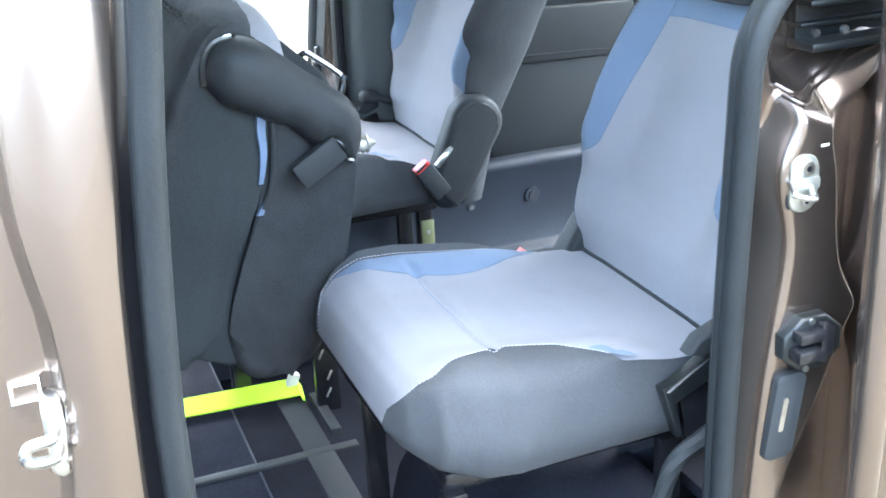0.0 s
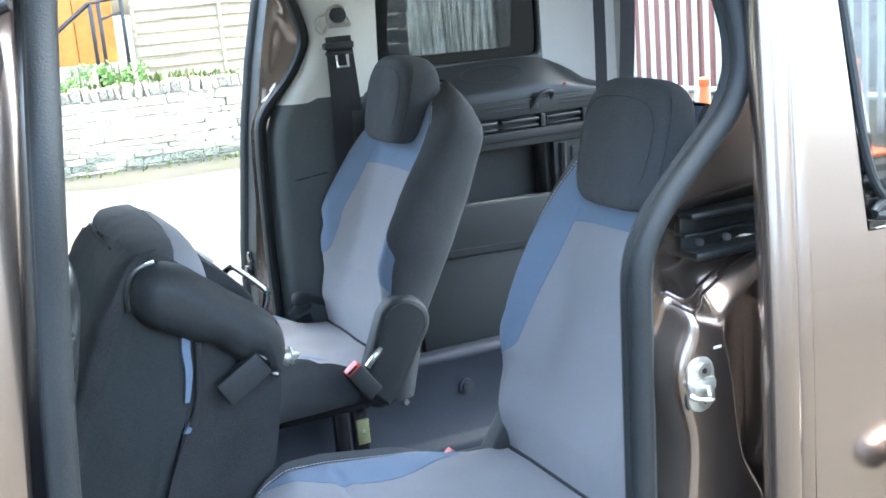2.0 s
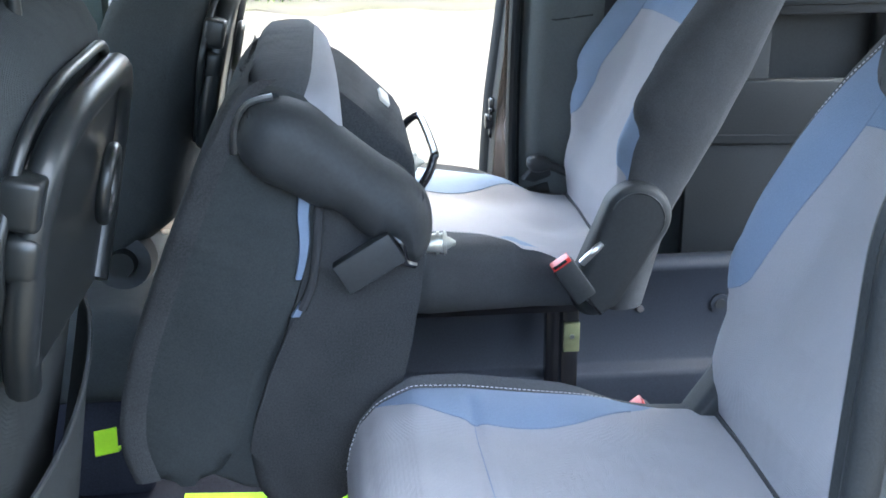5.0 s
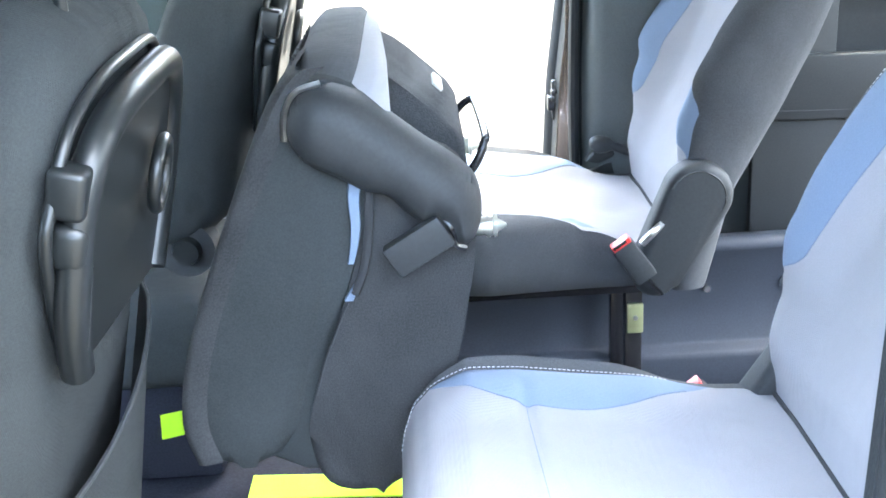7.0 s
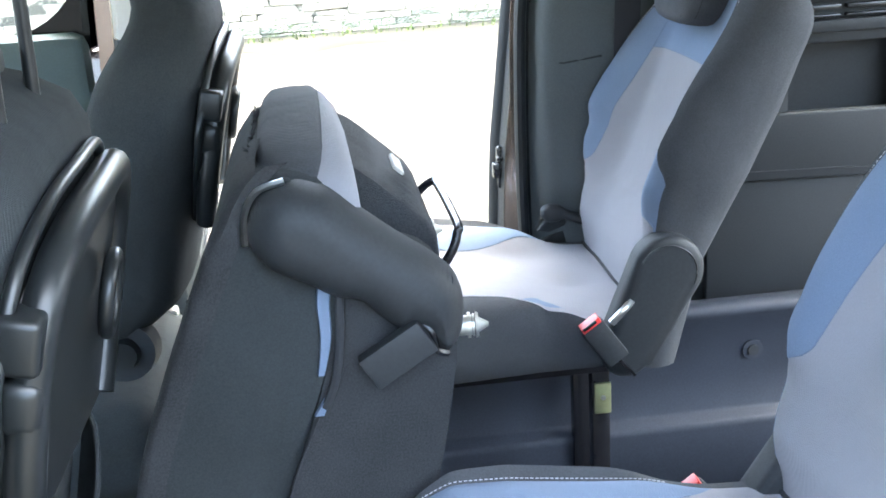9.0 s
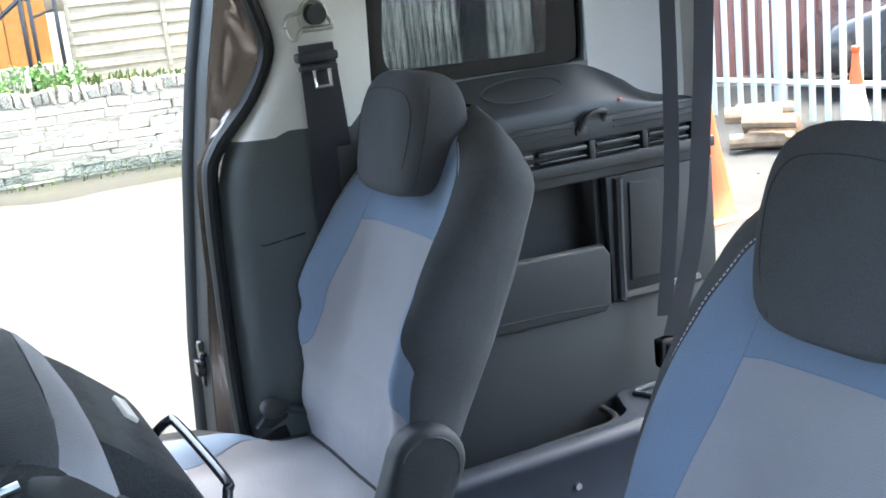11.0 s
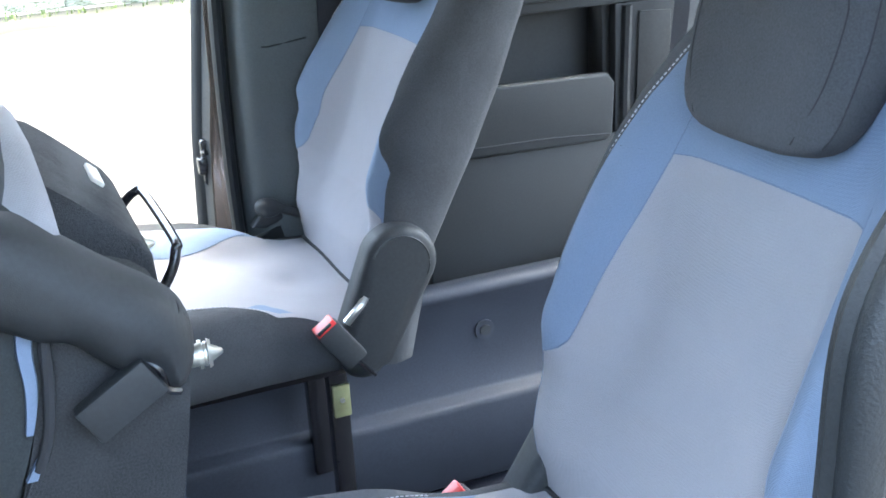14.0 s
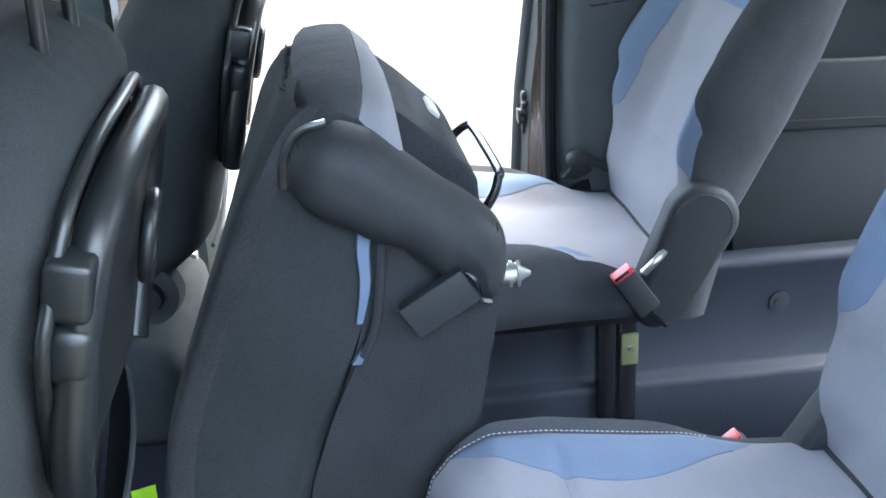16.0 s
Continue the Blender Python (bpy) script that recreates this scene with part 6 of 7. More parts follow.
def floor_fittings():
    post = thing("seat_post", (-0.132, 0.33, 0.30), "black steel post with a zinc plate under the far seat", "bracket")
    part("post", box(bm_new(), (-0.152, 0.318, 0.300), (-0.122, 0.345, 0.70), 0.003), BLACK_METAL, post)
    part("zinc_plate", box(bm_new(), (-0.150, 0.309, 0.600), (-0.122, 0.3165, 0.655), 0.002), PASSIVATED, post, "yellow passivated plate")
    part("screw", disc(bm_new(), (-0.136, 0.309, 0.63), (0, -1, 0), 0.004, 0.003, 8), STEEL, post)
    part("screw", disc(bm_new(), (-0.122, 0.318, 0.43), (0, -1, 0), 0.007, 0.005, 10), STEEL, post)
    part("foot", prism(bm_new(), [(-0.20, 0.30), (-0.10, 0.30), (-0.108, 0.42), (-0.145, 0.42)], 0.318, 0.326), BLACK_METAL, post)
    lime = thing("lime_strap", (-0.6, 0.10, 0.43), "bright lime-green strap lying over the floor", "strap", "lime straps")
    bm = ribbon(bm_new(), [(-0.80, 0.136, 0.4455), (-0.66, 0.123, 0.447), (-0.490, 0.107, 0.449), (-0.482, 0.105, 0.430)], (0.1, 1, 0.25), 0.050, 0.003)
    part("webbing", bm, LIME, lime)
    tag = thing("lime_tag", (-0.86, -0.06, 0.66), "short lime-green pull tag beside the folded seat", "strap", "lime straps")
    bm = ribbon(bm_new(), [(-0.858, -0.07, 0.700), (-0.856, -0.08, 0.69), (-0.856, -0.085, 0.672), (-0.852, -0.06, 0.666)], (1, 0.35, 0), 0.030, 0.003)
    part("webbing", bm, LIME, tag)
    track = thing("floor_track", (-0.5, 0.02, 0.425), "grey steel floor track", "floor track")
    bm = bm_new()
    box(bm, (-0.535, -0.30, 0.425), (-0.485, 0.10, 0.431), 0.002)
    box(bm, (-0.475, -0.06, 0.425), (-0.455, 0.09, 0.440), 0.002)
    part("rail", bm, PLASTIC, track)
    bm = box(bm_new(), (-0.78, -0.115, 0.425), (-0.44, -0.095, 0.432), 0.002)
    part("edge_strip", bm, PLASTIC, track)
    clip = thing("white_clip", (-0.50, 0.12, 0.47), "small white plastic clip by the folded seat", "clip")
    part("clip_body", box(bm_new(), (-0.51, 0.11, 0.425), (-0.49, 0.13, 0.475), 0.005, m=Matrix.Rotation(0.4, 3, "Y")), STICKER, clip)
    plinth = thing("seat_plinth", (-0.3, -0.46, 0.425), "dark moulded plinth under the near seat", "plinth")
    bm = prism(bm_new(), [(-0.44, 0.425), (-0.425, 0.48), (-0.405, 0.51), (-0.37, 0.53), (-0.12, 0.535), (-0.09, 0.425)], -0.70, -0.27, bevel=0.02)
    part("plinth_cover", bm, FLOOR_CARPET, plinth, "black carpeted cover", angle=60)
    edge = [(-0.445, -0.69, 0.43), (-0.430, -0.702, 0.485), (-0.408, -0.705, 0.518), (-0.37, -0.705, 0.537), (-0.33, -0.705, 0.54)]
    for d in (0.0, 0.016):
        part("edge_moulding", tube(bm_new(), spline([(x + d, y, z - d * 0.6) for x, y, z in edge], 5), 0.006, 8), GLOSS_PLASTIC, plinth)
    belt = thing("seat_belt", (-0.75, 0.62, 0.9), "beige front seat belt hanging behind the far front seat", "seat belt", "seat belts")
    bm = ribbon(bm_new(), spline([(-0.745, 0.625, 1.06), (-0.757, 0.62, 1.02), (-0.787, 0.62, 0.955), (-0.837, 0.62, 0.815), (-0.876, 0.615, 0.705), (-0.925, 0.61, 0.575), (-0.948, 0.61, 0.51)], 5), (0.5, 0.85, 0), 0.045, 0.002)
    part("webbing", bm, BEIGE_WEBBING, belt)
    part("anchor", box(bm_new(), (-0.865, 0.57, 0.70), (-0.835, 0.60, 0.76), 0.006), STEEL, belt)


floor_fittings()


# ---- outside: wall, fences, cones, building, car ----
def timber_fence():
    """Lapped timber panels on the raised ground behind the wall."""
    y = 9.95
    for i, x0 in enumerate([-7.2, -5.5, -3.8, -2.1, -0.4 - 1.0, 1.12]):
        if i == 4:
            continue
        f = thing("timber_fence_panel", (x0 + 0.9, y, 0.84), "weathered lapped timber fence panel behind the wall", "fence panel", "timber fence panels")
        for k in range(13):
            z = 0.86 + 0.115 * k
            rows = []
            for j in range(13):
                x = x0 + 1.76 * j / 12
                w = 0.012 * noise.noise((x * 2.3, z * 9, i))
                rows.append([(x, y - 0.022, z + w), (x, y - 0.030, z + 0.012 + w), (x, y - 0.004, z + 0.13 + w), (x, y + 0.004, z + 0.13 + w)])
            part("board", sheet(bm_new(), rows), WOOD, f)
        for x in (x0, x0 + 0.88, x0 + 1.74):
            part("batten", box(bm_new(), (x, y - 0.05, 0.86), (x + 0.04, y - 0.03, 2.35), 0.004), WOOD, f)
        part("post", box(bm_new(), (x0 + 1.775, y - 0.06, 0.7), (x0 + 1.865 - 0.03, y + 0.03, 2.45), 0.006), WOOD, f)


def board_gate():
    """A tall gate of silvered upright boards in two leaves, with a dark post between."""
    g = thing("timber_gate", (4.4, 9.55, 0), "tall gate of silvered upright boards with dark posts", "gate")
    rnd = random.Random(21)
    for x0, n in ((3.95, 9), (5.29, 5)):
        for k in range(n):
            x = x0 + 0.115 * k
            h = 2.5 + rnd.uniform(-0.03, 0.03)
            part("board", box(bm_new(), (x, 9.50 + rnd.uniform(0, 0.012), 0.06), (x + 0.109, 9.525, h), 0.004), WOOD_GREY, g)
    for z in (0.4, 1.3, 2.2):
        part("rail", box(bm_new(), (3.9, 9.53, z), (5.9, 9.56, z + 0.1), 0.004), DARK_WOOD, g)
    for x0, x1 in ((4.99, 5.28), (5.87, 6.05)):
        part("post", box(bm_new(), (x0, 9.46, 0), (x1, 9.58, 2.7), 0.01), DARK_WOOD, g)
    d = thing("dark_fence", (3.4, 9.6, 0), "dark stained timber fence of level boards", "fence panel")
    for k in range(17):
        part("board", box(bm_new(), (2.95, 9.52, 0.06 + 0.155 * k), (3.93, 9.545, 0.20 + 0.155 * k), 0.004), DARK_WOOD, d)
    for x in (2.97, 3.86):
        part("post", box(bm_new(), (x, 9.55, 0), (x + 0.08, 9.63, 2.75), 0.006), DARK_WOOD, d)


def orange_shed():
    s = thing("timber_shed", (0.4, 10.6, 0.0), "orange-stained timber shed behind the wall", "shed")
    for k in range(9):
        x = -0.75 + 0.2 * k
        part("board", box(bm_new(), (x, 10.5, 0.85), (x + 0.192, 10.53, 3.0), 0.006), ORANGE_WOOD, s)
    part("core", box(bm_new(), (-0.75, 10.61, 0.0), (1.06, 12.0, 3.0), 0.0), ORANGE_WOOD, s)
    part("plinth", box(bm_new(), (-0.8, 10.35, 0.0), (1.06, 10.60, 1.05), 0.0), WOOD_GREY, s)


def hand_rail():
    h = thing("hand_rail", (0.8, 9.85, 0.85), "dark steel hand rail with a sloping bar", "hand rail")
    for x in (0.72, 0.80):
        part("post", box(bm_new(), (x, 9.83, 0.8), (x + 0.035, 9.865, 1.66), 0.003), BLACK_METAL, h)
    part("post", box(bm_new(), (1.02, 9.83, 0.8), (1.055, 9.865, 1.70), 0.003), BLACK_METAL, h)
    part("top_bar", tube(bm_new(), [(0.70, 9.845, 1.655), (1.05, 9.845, 1.70)], 0.016, 8), BLACK_METAL, h)
    part("middle_bar", tube(bm_new(), [(0.83, 9.845, 1.50), (1.03, 9.845, 1.56)], 0.012, 8), BLACK_METAL, h)
    part("sloping_bar", tube(bm_new(), [(-0.5, 9.845, 0.75), (0.73, 9.845, 1.66)], 0.022, 8), BLACK_METAL, h)


def weeds():
    rnd = random.Random(9)
    bm = bm_new()
    for k in range(1500):
        x = rnd.uniform(-7, 4)
        dense = 0.5 + 0.5 * noise.noise((x * 1.1, 0, 4))
        if rnd.random() > dense + 0.15:
            continue
        y, h = rnd.uniform(9.60, 9.88), rnd.uniform(0.03, 0.12) * (0.3 + dense)
        z0 = 0.84
        a, lean = rnd.uniform(0, 6.28), rnd.uniform(0.1, 0.6) * h
        dx, dy = math.cos(a), math.sin(a)
        w = rnd.uniform(0.006, 0.02)
        tip = (x + dx * lean, y + dy * lean - 0.02, z0 + h)
        mid = (x + dx * lean * 0.4, y + dy * lean * 0.4, z0 + h * 0.6)
        v = [bm.verts.new(p) for p in ((x - dy * w * 0.4, y + dx * w * 0.4, z0), (x + dy * w * 0.4, y - dx * w * 0.4, z0), (mid[0] + dy * w, mid[1] - dx * w, mid[2]), tip, (mid[0] - dy * w, mid[1] + dx * w, mid[2]))]
        bm.faces.new(v)
    tagged(part("grass", bm, GRASS, kind="stuff"), "green weeds growing along the wall top", "weeds")
    bm = bm_new()
    for k in range(500):
        x, y = rnd.uniform(-4, 3.5), rnd.uniform(9.30, 9.56)
        h, a, w = rnd.uniform(0.02, 0.09), rnd.uniform(0, 6.28), rnd.uniform(0.006, 0.016)
        dx, dy = math.cos(a), math.sin(a)
        v = [bm.verts.new(p) for p in ((x - dy * w, y + dx * w, 0.02), (x + dy * w, y - dx * w, 0.02), (x + dx * 0.02, y + dy * 0.02, 0.02 + h))]
        bm.faces.new(v)
    tagged(part("weeds", bm, GRASS, kind="stuff"), "small weeds at the wall foot", "weeds")


def leafy_clump(at, half, height, count, label, seed):
    """A low leafy plant: stems with many small leaves."""
    rnd = random.Random(seed)
    c = thing("leafy_weed", at, label, "weed", "leafy weeds on the wall")
    stems, leaves = bm_new(), bm_new()
    for k in range(16):
        x, y = at[0] + rnd.uniform(-half, half), at[1] + rnd.uniform(-0.08, 0.08)
        tip = (x + rnd.uniform(-0.06, 0.06), y + rnd.uniform(-0.07, 0.03), at[2] + height * rnd.uniform(0.5, 1.0))
        tube(stems, [(x, y, at[2] - 0.02), ((x + tip[0]) / 2, (y + tip[1]) / 2, at[2] + 0.45 * (tip[2] - at[2])), tip], [0.005, 0.004, 0.002], 5)
        for j in range(count):
            f = rnd.uniform(0.15, 1.0)
            p = Vector((x + (tip[0] - x) * f + rnd.uniform(-0.04, 0.04), y + (tip[1] - y) * f + rnd.uniform(-0.04, 0.04), at[2] + (tip[2] - at[2]) * f))
            a, b = Vector((rnd.uniform(-1, 1), rnd.uniform(-1, 1), rnd.uniform(-0.2, 0.7))).normalized(), Vector((rnd.uniform(-1, 1), rnd.uniform(-1, 1), rnd.uniform(-0.5, 0.5)))
            n = a.cross(b).normalized()
            l, w = rnd.uniform(0.03, 0.06), rnd.uniform(0.010, 0.02)
            leaves.faces.new([leaves.verts.new(q) for q in (p, p + a * l * 0.5 + n * w, p + a * l, p + a * l * 0.5 - n * w)])
    part("stems", stems, GRASS, c, kind="stuff")
    part("leaves", leaves, LEAF, c, "small bright green leaves", kind="stuff")


leafy_clump((0.78, 9.72, 0.84), 0.34, 0.26, 26, "leafy green weed growing on the wall beside the hand rail", 31)
leafy_clump((0.10, 9.76, 0.84), 0.30, 0.12, 14, "low green weed growing along the wall top", 32)
timber_fence()
board_gate()
orange_shed()
hand_rail()
weeds()


def pale_fence(a, b, label, lean=0.0):
    """A run of palisade fence between two places."""
    a, b = Vector(a), Vector(b)
    run = (b - a)
    length = run.length
    way = run.normalized()
    out = Vector((way.y, -way.x, 0))
    f = thing("palisade_fence", tuple(a), label, "metal fence", "palisade fence runs")
    n = int(length / 0.148)
    prof = [(-0.034, 0.0), (-0.022, 0.014), (0.0, 0.017), (0.022, 0.014), (0.034, 0.0), (0.022, 0.010), (0.0, 0.013), (-0.022, 0.010)]
    rings = []
    bm = bm_new()
    for z in (0.05, 2.15, 2.3):
        k = 1.0 if z < 2.2 else 0.12
        rings.append([a + Vector((0, 0, z)) + way * (u * k) + out * v for u, v in prof])
    loft(bm, rings)
    first = part("pale", bm, GALV, f)
    for k in range(1, n):
        ob = new("pale", first.data)
        ob.parent, ob.location = f, way * (0.148 * k)
    for z in (0.35, 1.95):
        p, q = a + out * -0.02 + Vector((0, 0, z)), b + out * -0.02 + Vector((0, 0, z))
        part("rail", tube(bm_new(), [p, q], 0.028, 4), GALV, f)
    for k in range(int(length / 2.75) + 1):
        p = a + way * (2.75 * k) - out * 0.06
        part("post", box(bm_new(), (p.x - 0.05, p.y - 0.03, 0.0), (p.x + 0.05, p.y + 0.03, 2.35), 0.006), GALV, f)
    return f


CORNER = (6.28, 4.61, 0)
pale_fence((5.70, 8.80, 0), CORNER, "galvanised palisade fence along the yard")
pale_fence((6.42, 4.40, 0), (8.5, 1.1, 0), "galvanised palisade fence turning away past the gate post")
gp = thing("gate_post", CORNER, "thick bright galvanised gate post", "gate post")
part("post", box(bm_new(), (6.24, 4.46, 0), (6.40, 4.62, 2.4), 0.01), GALV, gp)
part("latch", box(bm_new(), (6.17, 4.40, 1.28), (6.25, 4.50, 1.42), 0.01), GALV, gp)
part("hinge_plate", box(bm_new(), (6.22, 4.44, 0.35), (6.26, 4.64, 0.47), 0.006), GALV, gp)


def barrier_bar():
    b = thing("barrier_bar", (4.5, 2.44, 0), "white painted low barrier bar on two feet", "barrier")
    part("bar", box(bm_new(), (3.85, 2.40, 0.16), (5.7, 2.45, 0.22), 0.006, m=Matrix.Rotation(radians(-4), 3, "Z")), CONE_WHITE, b)
    for x in (4.05, 5.5):
        part("foot", box(bm_new(), (x - 0.03, 2.36, 0.0), (x + 0.03, 2.49, 0.17), 0.006), CONE_WHITE, b)


barrier_bar()


def cone(at, h, label, sleeve=False):
    c = thing("traffic_cone", at, label, "traffic cone", "traffic cones")
    x, y, z = at
    prof = [(0.0, 0.145), (0.02, 0.140), (0.04, 0.125), (0.2, 0.105), (0.5, 0.065), (0.8, 0.032), (0.93, 0.024), (0.94, 0.030), (0.99, 0.030), (1.0, 0.022)]
    body = part("body", loft(bm_new(), [[(x + r * h / 0.75 * math.cos(t), y + r * h / 0.75 * math.sin(t), z + 0.03 + k * (h - 0.03)) for t in [2 * math.pi * j / 28 for j in range(28)]] for k, r in prof]), CONE_ORANGE, c, angle=40)
    part("base", box(bm_new(), (x - 0.21 * h / 0.75, y - 0.21 * h / 0.75, z), (x + 0.21 * h / 0.75, y + 0.21 * h / 0.75, z + 0.035), 0.012), CONE_ORANGE, c)
    if sleeve:
        part("sleeve", loft(bm_new(), [[(x + (r + 0.002) * h / 0.75 * math.cos(t), y + (r + 0.002) * h / 0.75 * math.sin(t), z + 0.03 + k * (h - 0.03)) for t in [2 * math.pi * j / 28 for j in range(28)]] for k, r in ((0.15, 0.1125), (0.2, 0.105), (0.5, 0.065), (0.62, 0.0515))], caps=False), CONE_WHITE, body, "dirty white sleeve")


cone((3.50, 3.89, 0.0), 0.85, "faded orange traffic cone behind the van")
cone((5.42, 4.60, 0.03), 0.72, "orange traffic cone with a white sleeve before the fence", True)


def log_pile():
    rnd = random.Random(3)
    for k in range(7):
        x, y = 5.05 + 0.16 * (k % 4) + rnd.uniform(-0.05, 0.05), 5.15 + 0.12 * (k % 4) + rnd.uniform(-0.1, 0.1)
        z = 0.03 + 0.15 * (k // 4)
        lg = thing("split_log", (x, y, z), "split firewood log lying in a low heap", "log", "firewood logs")
        a = rnd.uniform(-0.4, 0.4)
        l, r = rnd.uniform(0.3, 0.45), rnd.uniform(0.06, 0.085)
        dx, dy = -math.cos(a + 0.8), math.sin(a + 0.8)
        bm = bm_new()
        rings = []
        for q in range(6):
            u = -l / 2 + l * q / 5
            rings.append([(x + dx * u + dy * r * math.cos(t) * (1 + 0.2 * noise.noise((t, k, q))), y + dy * u - dx * r * math.cos(t), z + r + r * math.sin(t) * (0.8 + 0.2 * noise.noise((t, k, 7)))) for t in [2 * math.pi * j / 12 for j in range(12)]])
        loft(bm, rings)
        part("wood", bm, LOG, lg, angle=30)


log_pile()


def cladding():
    b = thing("clad_building", (9, 7.6, 0), "building clad in red-brown ribbed metal sheets", "building")
    p, q = Vector((5.92, 9.34, 0)), Vector((13.7, 4.82, 0))
    way = (q - p).normalized()
    out = Vector((way.y, -way.x, 0))
    n = int((q - p).length / 0.25)
    rows_lo, rows_hi = [], []
    for k in range(n):
        for u, d in ((0, 0.0), (0.09, 0.0), (0.115, 0.035), (0.215, 0.035), (0.24, 0.0)):
            v = p + way * (0.25 * k + u) + out * d
            rows_lo.append((v.x, v.y, 0.12)), rows_hi.append((v.x, v.y, 6.0))
    part("wall", sheet(bm_new(), [rows_lo, rows_hi]), CLADDING, b, angle=20)
    r = [p - out * 0.03, q - out * 0.03]
    part("plinth", sheet(bm_new(), [[(v.x, v.y, 0.0) for v in r], [(v.x, v.y, 0.14) for v in r]]), MORTAR, b, "dark plinth")


cladding()


def parked_car():
    c = thing("parked_car", (9.3, 5.6, 0.0), "dark grey parked car beyond the palisade fence", "car")
    rot = Matrix.Translation((7.48, 7.12, 0)) @ Matrix.Rotation(radians(-38), 4, "Z")
    body = [(0.0, 0.30), (0.02, 0.55), (0.12, 0.72), (0.8, 0.92), (1.15, 0.98), (1.75, 1.40), (2.1, 1.47), (3.1, 1.44), (3.7, 1.05), (4.1, 0.98), (4.2, 0.6), (4.15, 0.3), (3.75, 0.25)]
    bm = prism(bm_new(), body + [(0.45, 0.25)], -0.85, 0.85, bevel=0.08)
    bmesh.ops.transform(bm, matrix=rot, verts=bm.verts)
    part("body", bm, CAR_PAINT, c, angle=40)
    bm = prism(bm_new(), [(1.3, 1.0), (1.78, 1.35), (2.1, 1.40), (3.05, 1.37), (3.5, 1.02)], -0.875, -0.845)
    bmesh.ops.transform(bm, matrix=rot, verts=bm.verts)
    part("side_window", bm, TRIM, c)
    for x in (0.80, 3.35):
        bm = disc(bm_new(), (x, -0.72, 0.32), (0, -1, 0), 0.32, 0.20, 32)
        bmesh.ops.transform(bm, matrix=rot, verts=bm.verts)
        w = part("wheel", bm, TYRE, c, "black tyre")
        bm = disc(bm_new(), (x, -0.92, 0.32), (0, -1, 0), 0.07, 0.015, 20)
        for k in range(10):
            t = 2 * math.pi * k / 10
            tube(bm, [(x + 0.05 * math.cos(t), -0.928, 0.32 + 0.05 * math.sin(t)), (x + 0.21 * math.cos(t), -0.928, 0.32 + 0.21 * math.sin(t))], 0.018, 6)
        tube(bm, [(x + 0.215 * math.cos(2 * math.pi * k / 28), -0.925, 0.32 + 0.215 * math.sin(2 * math.pi * k / 28)) for k in range(29)], 0.016, 6, caps=False, up=(0, 1, 0))
        bmesh.ops.transform(bm, matrix=rot, verts=bm.verts)
        part("rim", bm, STEEL, w, "pale alloy rim")


parked_car()


def shading_house():
    """An added, unseen house front behind the camera that shades the near side."""
    h = thing("house", (0, -8, 0), "plain unseen house front added to shade the near side", "house")
    # gable stands left to darken the sky that the centre pillar reflects
    part("wall", prism(bm_new(), [(-14, 0), (11, 0), (11, 2.0), (-1.5, 2.0), (-4.0, 4.4), (-7.0, 2.2), (-14, 2.2)], -8.6, -8.0), BRICK, h)


shading_house()


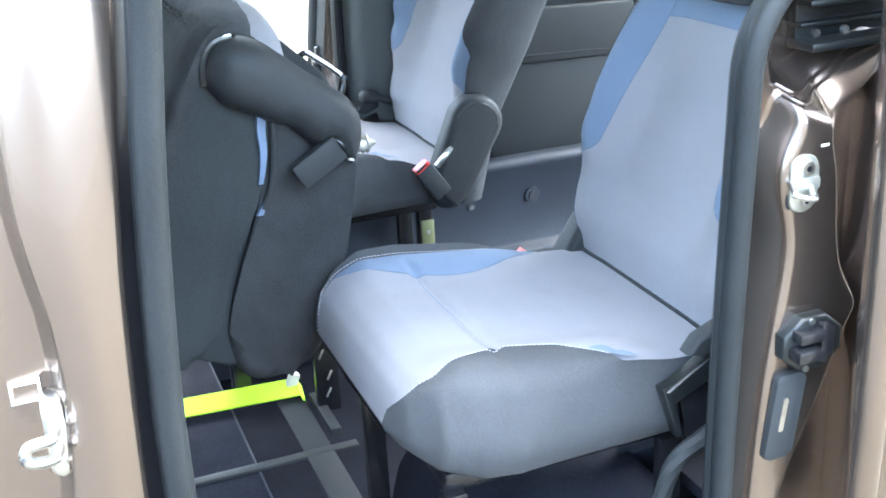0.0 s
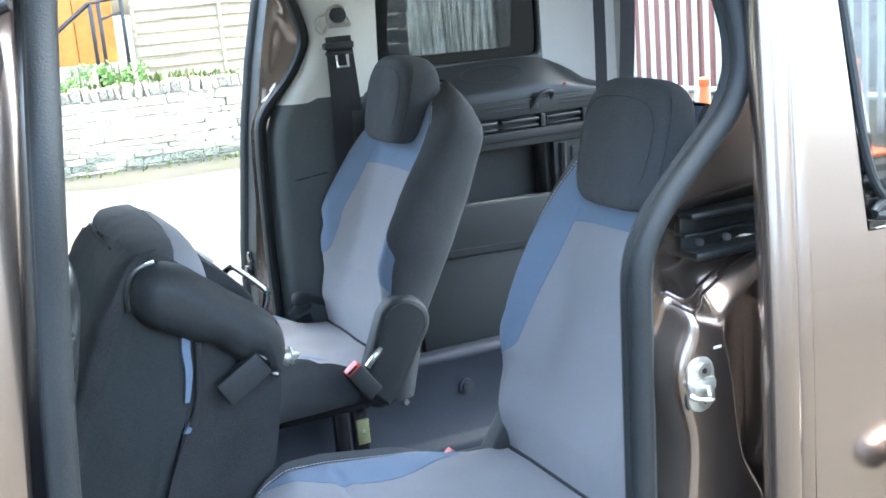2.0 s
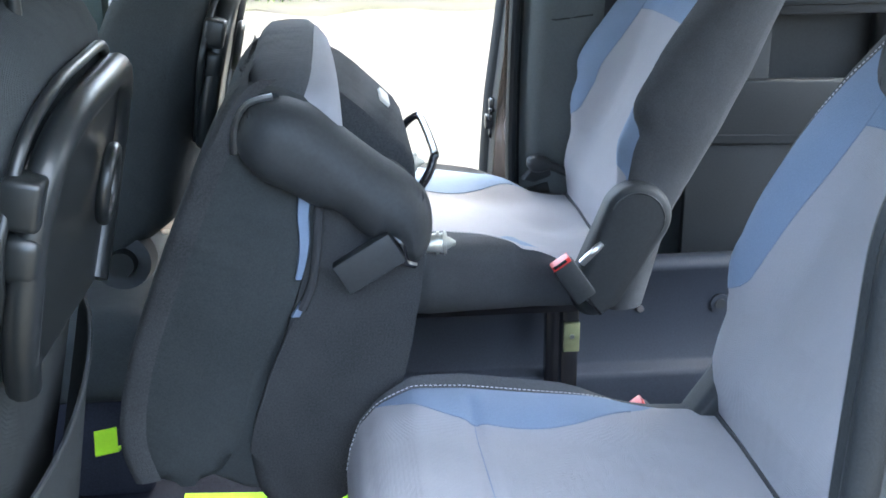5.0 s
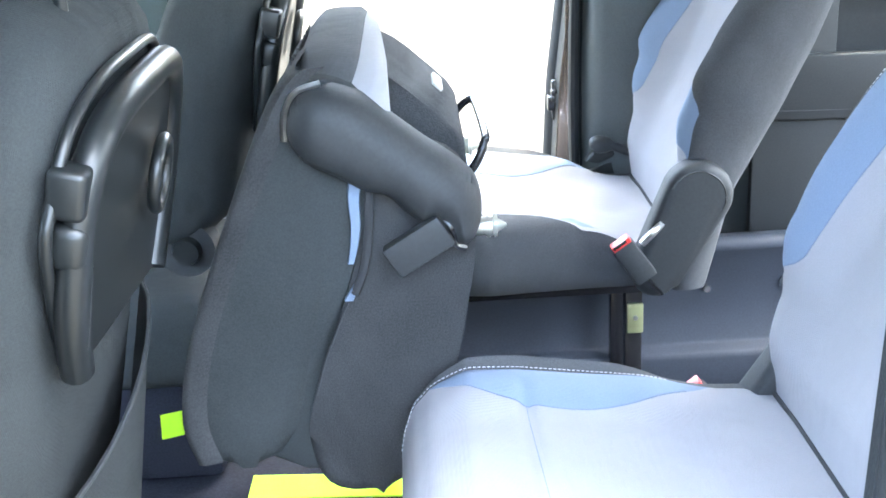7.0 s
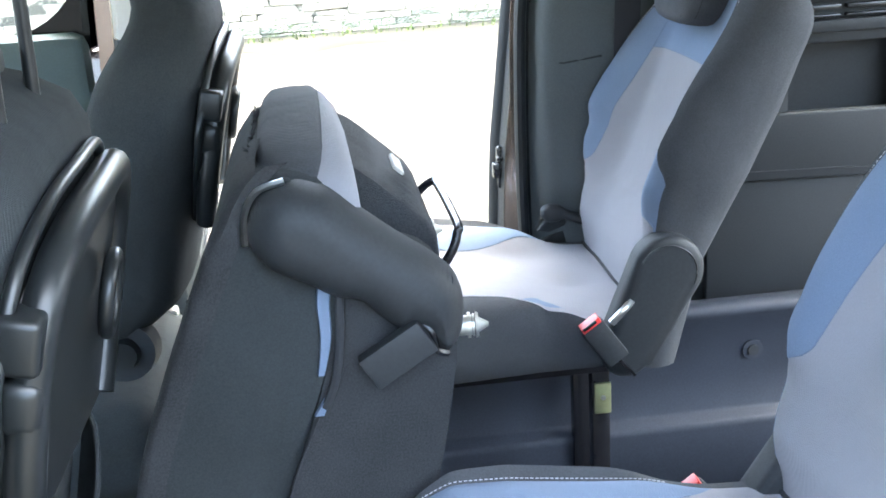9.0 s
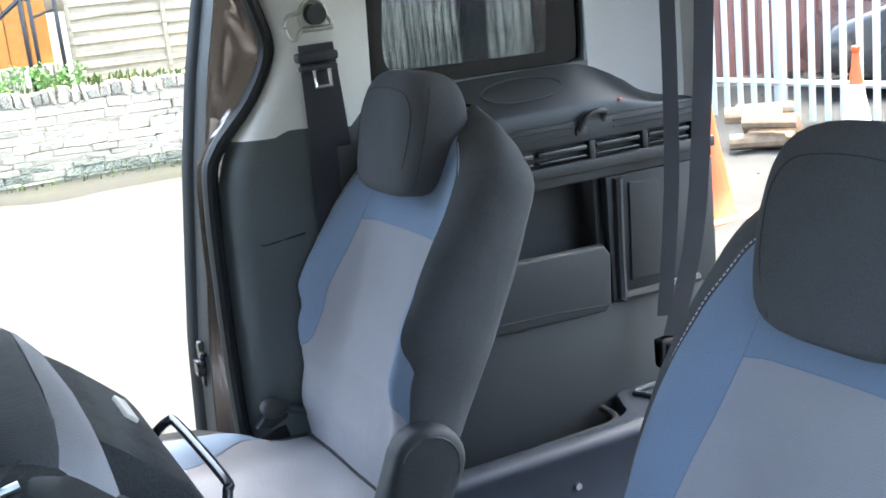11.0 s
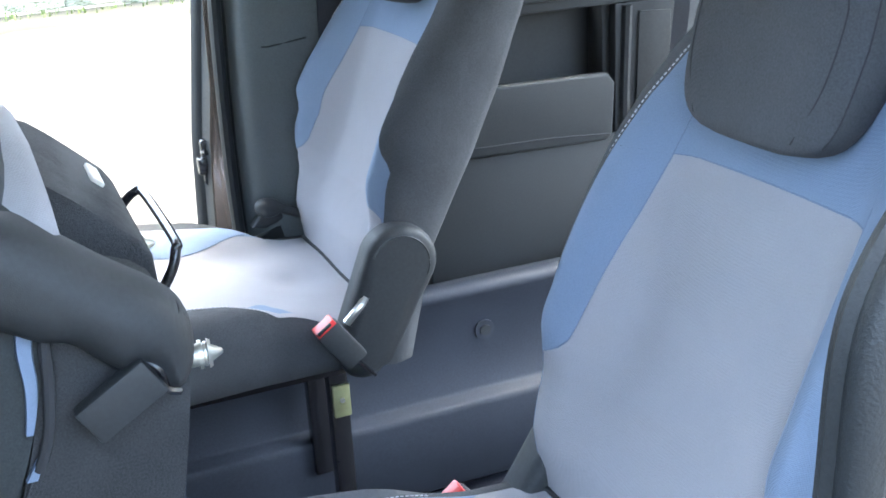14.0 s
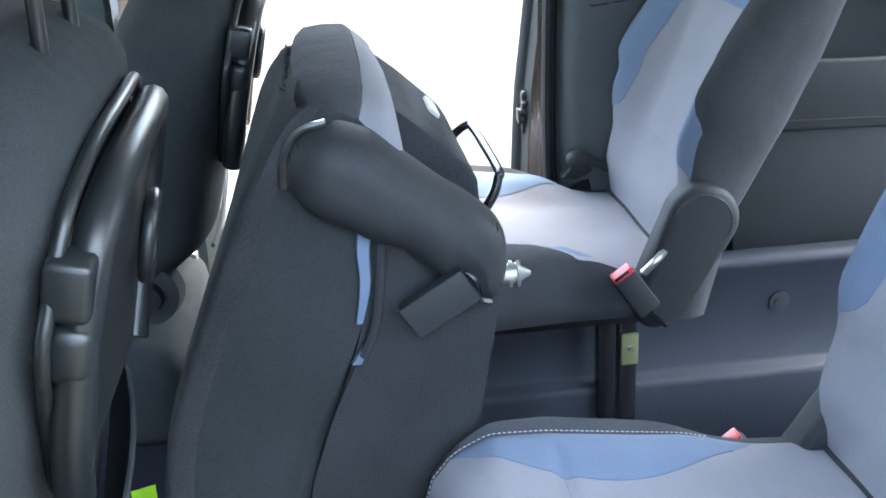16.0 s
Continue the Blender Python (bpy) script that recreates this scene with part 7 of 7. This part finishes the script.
# ---- stones of the yard wall ----
def stone_wall():
    w = thing("wall_north", (0, 9.7, 0), "whitish rubble stone wall with dark weathered joints", "wall", kind="structure")
    part("core", box(bm_new(), (-12, 9.606, 0), (5.75, 9.95, 0.80), 0.01), MORTAR, w, "weathered joints")
    rnd = random.Random(11)

    def rough(mat, knock):
        out = []
        for k in range(10):
            bm = bm_new()
            bmesh.ops.create_cube(bm, size=1.0)
            bmesh.ops.subdivide_edges(bm, edges=[e for e in bm.edges if abs(e.verts[0].co.x - e.verts[1].co.x) > 0.5], cuts=1)
            for v in bm.verts:
                v.co += Vector((rnd.uniform(-0.04, 0.04), rnd.uniform(-0.16, 0.10), rnd.uniform(-knock, knock)))
            bmesh.ops.bevel(bm, geom=list(bm.edges), offset=0.07, segments=1, affect="EDGES")
            me = bpy.data.meshes.new("stone")
            bm.to_mesh(me)
            bm.free()
            me.materials.append(mat)
            out.append(me)
        return out
    plain, mossy, coping = rough(STONE, 0.09), rough(MOSSY_STONE, 0.10), rough(COPING, 0.12)
    z, count = 0.0, 0
    rest = bm_new()
    while z < 0.715:
        h = rnd.choice((0.05, 0.06, 0.07, 0.08, 0.09))
        if z + h > 0.70:
            h = 0.735 - z
        x = -9.0 + rnd.uniform(0, 0.2)
        while x < 5.6:
            l = rnd.uniform(0.14, 0.32) if rnd.random() < 0.7 else rnd.uniform(0.3, 0.46)
            if count < 245 and -2.9 < x < 2.2:
                mossed = rnd.random() < (0.7 if z < 0.08 else 0.3 if z < 0.17 else 0.0)
                ob = new("stone", rnd.choice(mossy if mossed else plain))
                ob.parent = w
                ob.location = (x + l / 2, rnd.uniform(9.628, 9.648) - 9.7, z + h / 2 + rnd.uniform(-0.005, 0.005))
                ob.scale = (l - rnd.uniform(0.0, 0.012), 0.09, h - rnd.uniform(-0.002, 0.010))
                ob.rotation_euler = (0, rnd.uniform(-0.025, 0.025), rnd.uniform(-0.02, 0.02))
                count += 1
            else:
                box(rest, (x, 9.605 + rnd.uniform(-0.01, 0.01), z), (x + l - 0.008, 9.68, z + h - 0.006))
            x += l
        z += h
    # upright coping stones along the top
    x = -9.0
    while x < 5.6:
        l, h = rnd.uniform(0.045, 0.13), rnd.uniform(0.09, 0.145)
        lean = rnd.uniform(-0.16, 0.16)
        if count < 300 and -2.9 < x < 2.2:
            ob = new("stone", rnd.choice(coping))
            ob.parent = w
            ob.location, ob.rotation_euler = (x + l / 2, 9.66 - 9.7, 0.73 + h / 2), (0, lean, 0)
            ob.scale = (l - 0.004, 0.16, h)
            count += 1
        else:
            box(rest, (x, 9.60, 0.73), (x + l - 0.01, 9.74, 0.73 + h), m=Matrix.Rotation(lean, 3, "Y"))
        x += l + rnd.uniform(0.0, 0.02)
    part("stones", rest, STONE_FAR, w, kind="stuff")


stone_wall()
